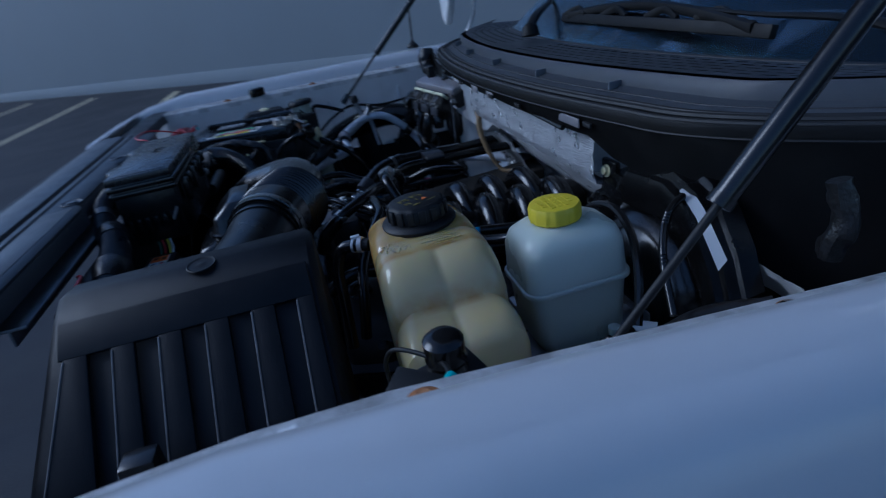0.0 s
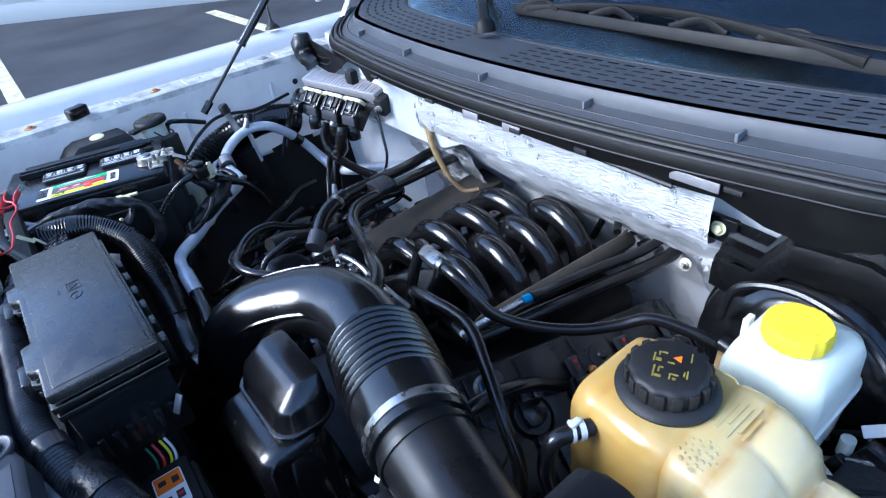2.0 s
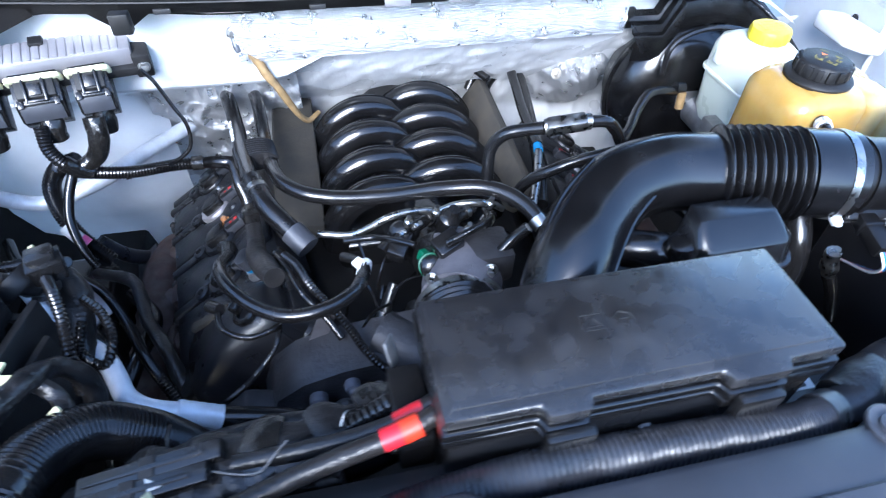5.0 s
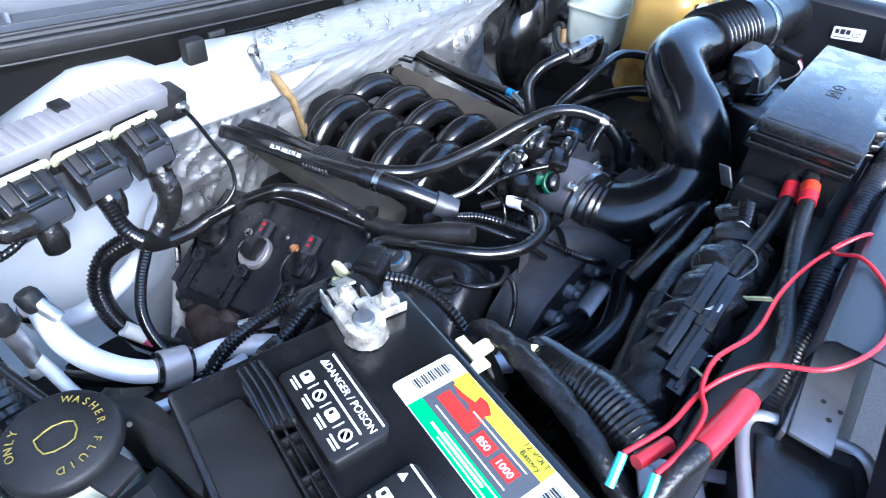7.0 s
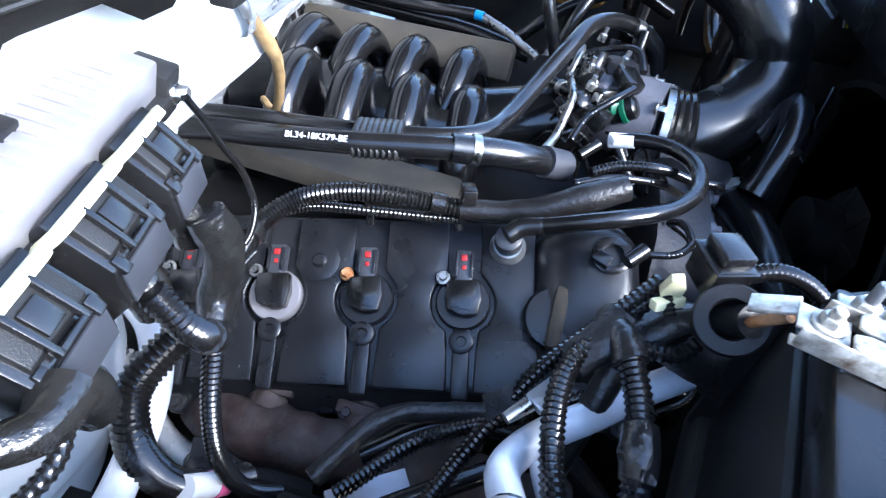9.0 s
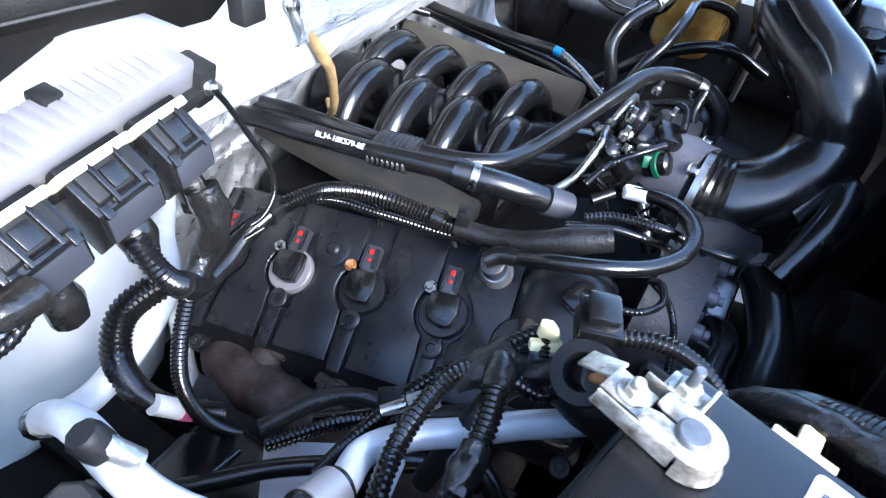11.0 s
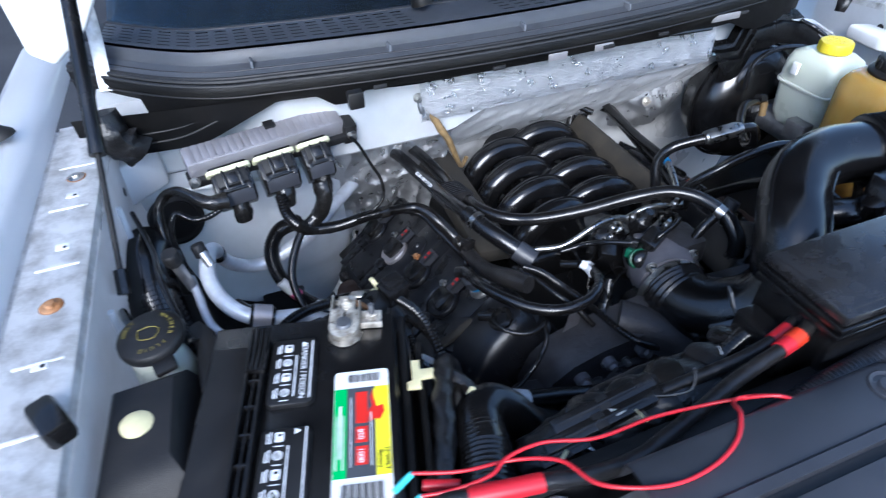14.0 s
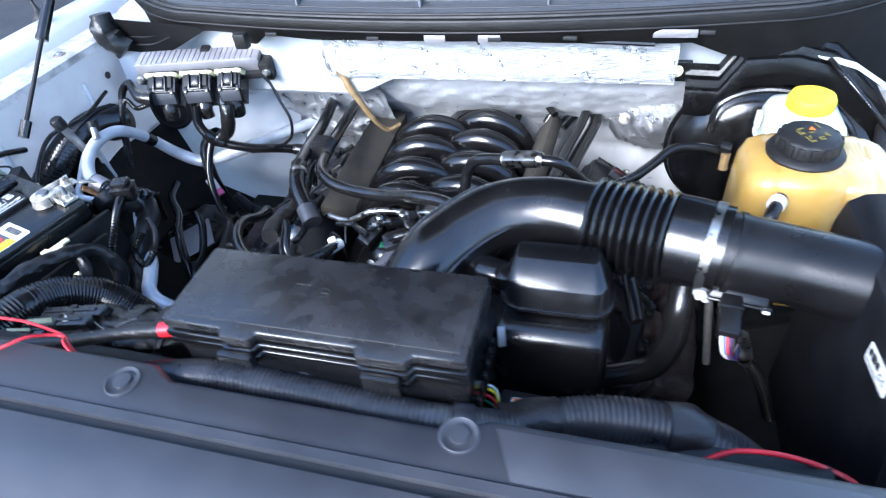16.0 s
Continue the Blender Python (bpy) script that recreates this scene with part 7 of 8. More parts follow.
# throttle body and the small parts round it
tb = root("throttle_body", (0.06, 0.08, 0.86), "cast aluminium throttle body with wiring plugs", "throttle body")
TA = Vector((-0.35, -0.92, 0.15)).normalized()
part("housing", lathe([(0.054, -0.05), (0.056, 0.02), (0.053, 0.03), (0.053, 0.05)], (0.066, 0.088, 0.900), tuple(TA), 28), CAST, tb, "grey cast housing")
part("flange", box((-0.045, -0.045, -0.008), (0.045, 0.045, 0.008), 0.006, m=basis((0.072, 0.115, 0.905), (0.93, -0.35, 0), tuple(-TA))), CAST, tb)
part("motor", box((0.07, 0.07, 0.90), (0.135, 0.135, 0.955), 0.01), DARKALU, tb)
for dx, dz in ((-0.04, 0.035), (0.04, 0.035), (-0.04, -0.035)):
    part("bolt", hexbolt((0.056 + dx, 0.062, 0.908 + dz), tuple(TA), 0.006, 0.012, 0.0095), STEEL, tb)
part("green_plug", box((-0.012, -0.008, -0.008), (0.012, 0.008, 0.008), 0.002, m=pose(0.02, 0.118, 0.928, 0, 20, 30)), GREEN, tb, "green lock of a plug")
part("plug", box((-0.02, -0.012, -0.01), (0.02, 0.012, 0.01), 0.003, m=pose(0.035, 0.135, 0.935, 0, 15, 35)), PLASTIC, tb)
part("plug", box((-0.02, -0.013, -0.013), (0.022, 0.013, 0.013), 0.003, m=pose(-0.015, 0.14, 0.93, 10, -15, 60)), PLASTIC, tb)
part("motor_case", lathe([(0.02, 0), (0.026, 0.004), (0.026, 0.03), (0.02, 0.036), (0.008, 0.038)], (0.004, 0.066, 0.872), tuple(TA), 24), PLASTIC, tb, "round black throttle motor")
part("tee", tube([(-0.095, 0.15, 0.915), (-0.075, 0.13, 0.925)], 0.007, 10), PLASTIC, tb)
for p, q in (((-0.04, 0.15, 0.915), (0.0, 0.19, 0.93)), ((0.005, 0.16, 0.94), (0.05, 0.20, 0.93)), ((0.06, 0.15, 0.955), (0.10, 0.18, 0.95)), ((0.1, 0.13, 0.95), (0.13, 0.18, 0.93)), ((-0.03, 0.1, 0.9), (-0.06, 0.06, 0.85))):
    part("stub", tube([p, q], 0.009, 10), PLASTIC, tb)
    part("clamp", tube([Vector(p).lerp(Vector(q), 0.6), Vector(p).lerp(Vector(q), 0.75)], 0.0105, 10), STEEL, tb)
for p in ((0.0, 0.155, 0.955), (0.04, 0.16, 0.962), (0.075, 0.115, 0.965), (0.115, 0.15, 0.975)):
    part("fitting", lathe([(0.006, 0), (0.006, 0.01), (0.0035, 0.012), (0.0035, 0.02)], p, (0.1, -0.2, 1), 10), STEEL, tb)
for w in range(8):
    q = Matrix.Rotation(2 * math.pi * w / 8, 3, TA) @ Vector((0.2, 0.0, 0.98)).normalized() * 0.047
    part("cast_rib", tube([Vector((0.078, 0.13, 0.90)) + q, Vector((0.054, 0.055, 0.908)) + q], 0.004, 6), CAST, tb)
part("cuff_cover", box((-0.020, -0.015, -0.010), (0.020, 0.015, 0.011), 0.004, m=pose(0.045, 0.105, 0.958, 12, -10, 25)), PLASTIC, tb, "black throttle plug")
part("plug_lead", tube([(0.0, 0.10, 0.970), (-0.03, 0.125, 0.962), (-0.05, 0.15, 0.945), (-0.09, 0.165, 0.93)], 0.005, 10, corr=0.19), CONDUIT, tb)
part("plug_lead", tube([(0.04, 0.09, 0.975), (0.08, 0.10, 0.985), (0.11, 0.13, 0.97), (0.12, 0.18, 0.94)], 0.0055, 10, corr=0.19), CONDUIT, tb)
part("vapour_valve", lathe([(0.014, 0), (0.016, 0.004), (0.016, 0.03), (0.011, 0.034), (0.008, 0.05)], (0.055, 0.16, 0.935), (0.2, -0.3, 1), 18), PLASTIC, tb, "black vapour valve")
part("vapour_valve", lathe([(0.012, 0), (0.014, 0.004), (0.014, 0.026), (0.009, 0.03)], (-0.005, 0.168, 0.925), (-0.4, -0.5, 1), 18), PLASTIC, tb, "black pressure sensor")
random.seed(4)
for k in range(22):
    a = Vector((random.uniform(-0.09, 0.12), random.uniform(0.06, 0.2), random.uniform(0.86, 0.93)))
    b = a + Vector((random.uniform(-0.08, 0.08), random.uniform(-0.06, 0.06), random.uniform(-0.03, 0.03)))
    part("thin_wire", tube([a, a.lerp(b, 0.5) + Vector((0, 0, 0.02)), b], 0.0022, 6), CONDUIT, tb)

# coolant and fuel hoses across the engine
hh = root("heater_hose", (-0.22, 0.4, 0.95), "black heater hose with white print and shiny connector", "hose")
part("hose", tube([(-0.285, 0.68, 0.925), (-0.255, 0.547, 0.943), (-0.245, 0.494, 0.944), (-0.236, 0.44, 0.947), (-0.229, 0.384, 0.952), (-0.220, 0.332, 0.957), (-0.209, 0.278, 0.961), (-0.187, 0.228, 0.953)], 0.0125, 14), RUBBER, hh)
part("connector", tube([(-0.212, 0.290, 0.961), (-0.189, 0.230, 0.954), (-0.148, 0.178, 0.929)], 0.0155, 18), GLOSS, hh, "shiny black connector")
part("collar", tube([(-0.160, 0.192, 0.937), (-0.140, 0.168, 0.924)], 0.0182, 18), SHIELD, hh, "grey collar")
part("collar", tube([(-0.205, 0.270, 0.960), (-0.202, 0.262, 0.959)], 0.0166, 18), STEEL, hh, "thin metal band")
h2 = root("heater_hose", (-0.05, 0.3, 0.95), "long black heater hose crossing the intake", "hose")
part("hose", tube([(-0.235, 0.68, 0.918), (-0.209, 0.562, 0.931), (-0.198, 0.451, 0.938), (-0.189, 0.37, 0.943), (-0.170, 0.292, 0.949), (-0.140, 0.262, 0.947), (-0.095, 0.246, 0.944), (-0.016, 0.220, 0.957), (0.06, 0.188, 0.985), (0.118, 0.165, 0.995), (0.155, 0.132, 0.992), (0.178, 0.085, 0.975), (0.182, 0.06, 0.95)], 0.0115, 14), RUBBER, h2)
part("end_fitting", tube([(0.178, 0.088, 0.976), (0.182, 0.06, 0.95), (0.18, 0.05, 0.92)], 0.014, 14), PLASTIC, h2, "black end fitting")
part("spring_clip", tube([(0.168, 0.106, 0.984), (0.174, 0.094, 0.979)], 0.0128, 14), STEEL, h2)
cable("braided_wrap", [(-0.212, 0.395, 0.947), (-0.204, 0.345, 0.951)], [0.0335, 0.034], TAPE, "braided black strap binding two hoses", "strap", corr=0.08, pitch=0.006, flat=0.47, seg=20)
thing("hose_print", words("BL34-18K579-BE", 0.0095, basis((-0.2445, 0.425, 0.9585), (0.13, -0.985, 0.08), (-0.6, 0.0, 0.8))), PRINT, "white printed part marking on a heater hose", "print")
m = basis((-0.003, 0.2115, 0.9685), (0.10, -0.037, 0.03), (-0.15, -0.45, 0.9))
for k in range(11):
    if k % 4 != 3:
        part_bar = bars([(-0.03 + 0.0058 * k, 0.0018 * ((k % 3) - 1), 0.0042, 0.0036)], m)
        thing("hose_print", part_bar, PRINT, "white printed mark on a heater hose", "print", "hose markings")
cable("metal_line", [(-0.125, 0.20, 0.918), (-0.08, 0.184, 0.923), (-0.055, 0.178, 0.936), (-0.028, 0.174, 0.955), (0.0, 0.178, 0.958), (0.042, 0.182, 0.95), (0.065, 0.175, 0.93), (0.087, 0.166, 0.917), (0.13, 0.18, 0.92)], 0.0052, STEEL, "bright bent metal line", "pipe")
bh = root("breather_hose", (-0.2, 0.08, 0.94), "shiny black breather hose bow with white quick connector", "hose")
part("hose", tube([(-0.248, 0.195, 0.912), (-0.252, 0.163, 0.928), (-0.255, 0.138, 0.942), (-0.250, 0.111, 0.950), (-0.236, 0.082, 0.953), (-0.207, 0.050, 0.951), (-0.168, 0.027, 0.953), (-0.124, 0.028, 0.955), (-0.090, 0.051, 0.950), (-0.074, 0.081, 0.942), (-0.068, 0.108, 0.932)], 0.009, 14, 0.005), GLOSS, bh)
part("elbow", tube([(-0.262, 0.212, 0.905), (-0.252, 0.200, 0.912), (-0.250, 0.178, 0.920)], [0.0105, 0.011, 0.0102], 12, corr=0.06, pitch=0.006), PLASTIC, bh, "black end fitting")
part("joint", tube([(-0.072, 0.09, 0.938), (-0.066, 0.118, 0.928)], 0.0095, 12), PAPER, bh, "white quick connector")
part("release_tab", box((-0.007, -0.006, -0.003), (0.007, 0.006, 0.005), 0.002, m=pose(-0.076, 0.114, 0.936, 10, -12, 35)), PAPER, bh)

cable("sensor_lead", [(-0.172, 0.14, 0.945), (-0.156, 0.113, 0.950), (-0.140, 0.074, 0.948), (-0.120, 0.049, 0.936), (-0.100, 0.022, 0.920), (-0.084, -0.008, 0.909), (-0.061, -0.032, 0.895), (-0.018, -0.036, 0.866)], 0.0062, CONDUIT, "ribbed black lead to the throttle", "conduit", corr=0.19)
cable("sensor_lead", [(-0.185, 0.155, 0.935), (-0.168, 0.115, 0.942), (-0.150, 0.07, 0.936), (-0.128, 0.045, 0.92), (-0.11, 0.02, 0.90)], 0.005, CONDUIT, "ribbed black lead to the throttle", "conduit", corr=0.19)
cable("sensor_lead", [(-0.262, 0.085, 0.922), (-0.252, 0.045, 0.926), (-0.222, 0.027, 0.924), (-0.192, 0.035, 0.922), (-0.186, 0.045, 0.915), (-0.192, 0.022, 0.905), (-0.208, 0.006, 0.893), (-0.234, -0.006, 0.872), (-0.274, -0.014, 0.845), (-0.325, -0.010, 0.81), (-0.345, 0.02, 0.79)], 0.0042, CONDUIT, "thin ribbed lead over the valve cover", "conduit", corr=0.19, pitch=0.004)
cable("sensor_plug", [(-0.272, 0.092, 0.918), (-0.256, 0.076, 0.926)], 0.008, PLASTIC, "small black cam sensor plug", "connector")
dp = root("sensor_lead", (-0.45, 0.5, 0.65), "heat wrapped sensor lead by the firewall", "cable")
part("wrap", tube([(-0.372, 0.637, 0.66), (-0.379, 0.628, 0.643), (-0.406, 0.591, 0.621), (-0.436, 0.547, 0.616), (-0.464, 0.490, 0.641)], 0.0135, 16, corr=0.05, pitch=0.014), FOILFLAT, dp, "pale heat wrap")
part("dark_wrap", tube([(-0.455, 0.508, 0.632), (-0.464, 0.490, 0.641), (-0.498, 0.457, 0.685), (-0.527, 0.447, 0.738)], [0.013, 0.0138, 0.0145, 0.012], 16, corr=0.04, pitch=0.012), LOOMSKIN, dp, "dark taped wrap")
part("lead", tube([(-0.355, 0.655, 0.70), (-0.372, 0.637, 0.66)], 0.0075, 10), STEEL, dp)
# crankcase vent hose to the brake booster
pv = root("vent_hose", (0.23, 0.2, 0.94), "black vacuum hose with clear check valve", "hose")
part("hose", tube([(0.132, 0.205, 0.93), (0.133, 0.222, 0.975), (0.139, 0.235, 1.012), (0.155, 0.23, 1.036), (0.178, 0.222, 1.046), (0.205, 0.208, 1.056)], 0.0095, 12), RUBBER, pv)
part("hose", tube([(0.262, 0.195, 1.068), (0.290, 0.193, 1.066), (0.312, 0.20, 1.045), (0.332, 0.213, 1.015), (0.36, 0.25, 0.985), (0.405, 0.305, 0.968), (0.44, 0.35, 0.97), (0.468, 0.375, 0.982), (0.51, 0.395, 0.975), (0.552, 0.415, 0.958)], 0.0085, 12), RUBBER, pv)
part("valve", box((-0.028, -0.011, -0.010), (0.028, 0.011, 0.010), 0.004, m=basis((0.233, 0.20, 1.064), (0.06, -0.012, 0.012), (0, -0.3, 1))), STEEL, pv, "silvery check valve")
for a, b in (((0.205, 0.208, 1.057), (0.213, 0.206, 1.059)), ((0.258, 0.196, 1.068), (0.266, 0.195, 1.068))):
    part("clip", tube([a, b], 0.0115, 12), STEEL, pv, "copper toned hose clip")
cable("evap_hose", [(0.172, 0.205, 0.925), (0.182, 0.190, 0.975), (0.215, 0.170, 1.012), (0.265, 0.164, 1.030), (0.345, 0.164, 1.033), (0.405, 0.139, 1.02), (0.461, 0.112, 0.995), (0.493, 0.102, 0.96), (0.505, 0.09, 0.90)], 0.0085, RUBBER, "black hose running down beside the bellows", "hose")
cable("fuel_hose", [(0.22, 0.655, 0.855), (0.245, 0.675, 0.89), (0.283, 0.678, 0.902), (0.306, 0.655, 0.901), (0.305, 0.61, 0.897), (0.282, 0.48, 0.905), (0.265, 0.352, 0.917)], 0.0098, RUBBER, "black fuel feed hose", "hose")
cable("fuel_fitting", [(0.265, 0.352, 0.917), (0.262, 0.337, 0.917)], 0.0082, BLUE, "blue fuel line lock", "fitting")
cable("fuel_fitting", [(0.262, 0.337, 0.917), (0.246, 0.290, 0.905), (0.222, 0.235, 0.885)], 0.0068, STEEL, "silver fuel line fitting", "fitting")
cable("fuel_hose", [(0.255, 0.66, 0.845), (0.285, 0.685, 0.868), (0.315, 0.683, 0.876), (0.331, 0.655, 0.876), (0.326, 0.61, 0.875), (0.300, 0.48, 0.880), (0.272, 0.35, 0.884), (0.240, 0.245, 0.876)], 0.0128, RUBBER, "black hose along the driver side rail", "hose")

# ---- intake duct from air box to throttle ----
dk = root("intake_duct", (0.3, 0.0, 0.9), "satin black air intake duct with ribbed bellows", "duct")
DUCT_PATH = [(0.049, 0.036, 0.897), (0.050, 0.0, 0.900), (0.068, -0.040, 0.917), (0.100, -0.072, 0.950), (0.125, -0.079, 0.992), (0.134, -0.062, 1.032), (0.153, -0.036, 1.058), (0.182, -0.003, 1.073), (0.228, 0.031, 1.087), (0.286, 0.042, 1.093), (0.352, 0.033, 1.092)]
part("elbow", tube(DUCT_PATH, [0.056, 0.0555, 0.0535, 0.051, 0.048, 0.0475, 0.047, 0.0465, 0.046, 0.046, 0.047], 40, 0.004), GLOSS, dk, "smooth bent elbow")
bel = []
for k in range(9):
    for a, r in ((0.0, 0.0470), (0.0022, 0.0530), (0.0040, 0.0568), (0.0054, 0.0574), (0.0068, 0.0566), (0.0086, 0.0528)):
        bel.append((r - (0.0015 if k > 5 else 0.0), 0.0108 * k + a))
part("bellows", lathe(bel, (0.3480, 0.0340, 1.0910), (0.096, -0.029, 0.007), 44), GLOSS, dk, "ribbed bellows")
part("cuff", tube([(0.4400, 0.0070, 1.0980), (0.4580, 0.0020, 1.0990), (0.4940, -0.0080, 1.0990)], [0.0535, 0.0525, 0.0515], 32), GLOSS, dk)
part("hose_clamp", tube([(0.4750, -0.0027, 1.0990), (0.4840, -0.0052, 1.0990)], 0.0532, 36), STEEL, dk, "bright worm-drive clamp")
part("clamp_screw", lathe([(0.0045, -0.012), (0.0065, -0.011), (0.0065, -0.002), (0.0055, 0.0), (0.0068, 0.001), (0.0068, 0.010), (0.0045, 0.011)], (0.470, -0.044, 1.070), (0.35, -0.5, -0.6), 14), PIPE, dk, "bright clamp screw")
part("sensor_tube", tube([(0.4900, -0.0070, 1.0990), (0.560, -0.020, 1.0975), (0.635, -0.038, 1.096)], [0.046, 0.0435, 0.0435], 36), DUCT, dk, "straight black air meter tube")
part("tube_lip", tube([(0.4980, -0.0085, 1.0980), (0.5040, -0.0095, 1.0973)], 0.0485, 36), DUCT, dk)
MTR = basis((0.510, -0.046, 1.066), (0.99, -0.12, -0.02), (0, -0.72, -0.70))
part("air_meter", box((-0.030, -0.014, -0.008), (0.030, 0.014, 0.006), 0.003, m=MTR), DUCT, dk, "black air flow meter")
part("meter_plate", box((-0.036, -0.004, 0.004), (0.036, 0.004, 0.009), 0.0015, m=MTR), DUCT, dk)
for q in (-0.031, 0.031):
    part("meter_bolt", lathe([(0.004, 0), (0.004, 0.003), (0.002, 0.004)], tuple(MTR @ Vector((q, 0, 0.009))), tuple(MTR.to_3x3() @ Vector((0, 0, 1))), 12), PIPE, dk, "bright meter bolt")
part("meter_plug", box((-0.011, -0.052, -0.009), (0.011, 0.0, 0.009), 0.003, m=pose(0.503, -0.052, 1.070, 8, 0, -8)), DUCT, dk)
part("plug_collar", box((-0.0125, -0.020, -0.0105), (0.0125, -0.014, 0.0105), 0.002, m=pose(0.503, -0.052, 1.070, 8, 0, -8)), DUCT, dk)
for k, c in enumerate((WHTWIRE, BLUE, ORANGERED, PURPLE, MATTE)):
    part("meter_wire", tube([(0.490 + 0.003 * k, -0.102, 1.063), (0.492 + 0.0025 * k, -0.112, 1.052), (0.505 + 0.002 * ((k * 3) % 5), -0.100, 1.025), (0.530, -0.045, 0.985)], 0.0017, 6), c, dk)
part("cuff", tube([(0.050, 0.042, 0.896), (0.048, 0.022, 0.897), (0.048, 0.002, 0.899)], [0.060, 0.0595, 0.0575], 36, corr=0.05, pitch=0.011), RUBBER, dk, "rubber throttle cuff")
part("hose_clamp", tube([(0.0503, 0.047, 0.896), (0.0497, 0.037, 0.8963)], 0.0618, 36), STEEL, dk, "bright worm-drive clamp")
part("clamp_screw", lathe([(0.005, 0), (0.0075, 0.001), (0.0075, 0.012), (0.005, 0.013), (0.005, 0.026), (0.0035, 0.028)], (-0.012, 0.040, 0.874), (0.1, -0.05, 1), 12), STEEL, dk)
for dx, dy, dz in ((-0.030, 0.020, 0.0315), (0.036, -0.026, 0.020)):
    part("ridge", tube([(x + dx, y + dy, z + dz) for x, y, z in DUCT_PATH[2:9]], 0.0028, 6), GLOSS, dk, "moulded seam of the elbow")
part("branch_pipe", tube([(0.110, -0.088, 0.945), (0.088, -0.112, 0.955), (0.058, -0.118, 0.955), (0.028, -0.114, 0.942), (0.002, -0.104, 0.915), (-0.024, -0.090, 0.876)], [0.021, 0.0215, 0.0215, 0.021, 0.021, 0.021], 24), GLOSS, dk, "smooth branch pipe under the elbow")
part("branch_lip", tube([(-0.019, -0.093, 0.884), (-0.026, -0.089, 0.873)], 0.0235, 24), GLOSS, dk)
part("moulding_rib", prism([(0.0, 0.0), (0.10, 0.012), (0.10, 0.022), (0.0, 0.018)], 0.0, 0.004, m=basis((0.02, -0.082, 0.925), (0.7, -0.5, 0.5), (0.2, -0.6, 0.75)), bev=0.001), GLOSS, dk, "thin moulded web")
part("support_web", prism([(-0.005, -0.006), (0.13, -0.014), (0.13, 0.012), (0.0, 0.006)], 0.0, 0.004, m=basis((0.0, -0.125, 0.925), (0.8, -0.35, 0.35), (0.1, -0.5, 0.85)), bev=0.001), GLOSS, dk, "thin moulded bracket")
rs = root("resonator", (0.32, -0.09, 0.84), "glossy black air resonator box", "resonator")
part("box", loft([(0.83, rrect(0.11, 0.05, 0.012, 4, 0.318, -0.088)), (0.98, rrect(0.125, 0.058, 0.014, 4, 0.318, -0.088)), (1.038, rrect(0.12, 0.054, 0.018, 4, 0.318, -0.086)), (1.044, rrect(0.11, 0.045, 0.018, 4, 0.318, -0.086))]), GLOSS, rs, "glossy lower box")
part("chamber", loft([(1.060, rrect(0.118, 0.060, 0.022, 5, 0.316, -0.070)), (1.070, rrect(0.124, 0.068, 0.024, 5, 0.316, -0.070)), (1.074, rrect(0.120, 0.064, 0.024, 5, 0.316, -0.070)), (1.094, rrect(0.114, 0.056, 0.016, 5, 0.316, -0.066)), (1.098, rrect(0.111, 0.053, 0.014, 5, 0.316, -0.0645)), (1.1145, rrect(0.092, 0.030, 0.007, 5, 0.314, -0.053)), (1.1155, rrect(0.088, 0.026, 0.006, 5, 0.314, -0.052))]), GLOSS, rs, "glossy faceted upper chamber")
part("boss", lathe([(0.018, -0.02), (0.019, 0.0), (0.017, 0.012), (0.010, 0.016)], (0.262, -0.066, 1.079), (-0.3, 0.1, 1), 20), GLOSS, rs, "round boss")
part("ledge", loft([(0.83, rrect(0.13, 0.085, 0.012, 4, 0.312, -0.096)), (1.040, rrect(0.128, 0.080, 0.014, 4, 0.312, -0.094)), (1.052, rrect(0.120, 0.072, 0.016, 4, 0.313, -0.091)), (1.057, rrect(0.106, 0.056, 0.014, 4, 0.314, -0.087))]), GLOSS, rs, "glossy front ledge")
part("rim", prism(rrect(0.129, 0.073, 0.026, 5, 0.316, -0.070), 1.068, 1.073, bev=0.002), GLOSS, rs)
part("link", tube([(0.27, -0.05, 1.055), (0.235, -0.045, 1.06), (0.21, -0.03, 1.055)], 0.022, 14), GLOSS, rs)
cable("coolant_hose", [(0.462, -0.005, 1.045), (0.458, -0.03, 1.02), (0.456, -0.045, 0.98), (0.438, -0.055, 0.935), (0.39, -0.06, 0.908), (0.34, -0.065, 0.90)], 0.016, RUBBER, "black coolant hose curving below the bellows", "hose", seg=16)
cable("coolant_hose", [(0.36, 0.33, 0.80), (0.385, 0.20, 0.92), (0.40, 0.10, 0.96), (0.42, 0.02, 0.93)], 0.011, RUBBER, "black hose behind the bellows", "hose")
sg = root("warning_sticker", (0.315, -0.205, 1.03), "orange and white fan warning sticker on the shroud", "sticker")
SM = basis((0.308, -0.2095, 1.030), (0.03, 1, 0.0), (0, 0.05, 1)) @ Matrix.Diagonal((0.88, 1.12, 1, 1))
part("carrier", box((-0.028, -0.034, -0.02), (0.028, 0.034, -0.0004), 0.003, m=SM), MATTE, sg, "black carrier under the sticker")
part("backing", prism(rrect(0.034, 0.045, 0.003, 3), 0, 0.0008, m=SM, bev=0), PAPER, sg)
part("orange_half", box((-0.0155, 0.001, 0.0009), (0.0155, 0.021, 0.0012), 0, m=SM), LORANGE, sg)
part("symbol", bars([(-0.007, 0.012, 0.009, 0.006), (0.008, 0.010, 0.008, 0.008), (-0.007, -0.011, 0.010, 0.008), (0.008, -0.010, 0.009, 0.010)], SM @ Matrix.Translation((0, 0, 0.0013))), DPRINT, sg)
part("symbol", bars([(0.008, -0.010, 0.006, 0.003)], SM @ Matrix.Translation((0, 0, 0.0018))), LRED, sg)
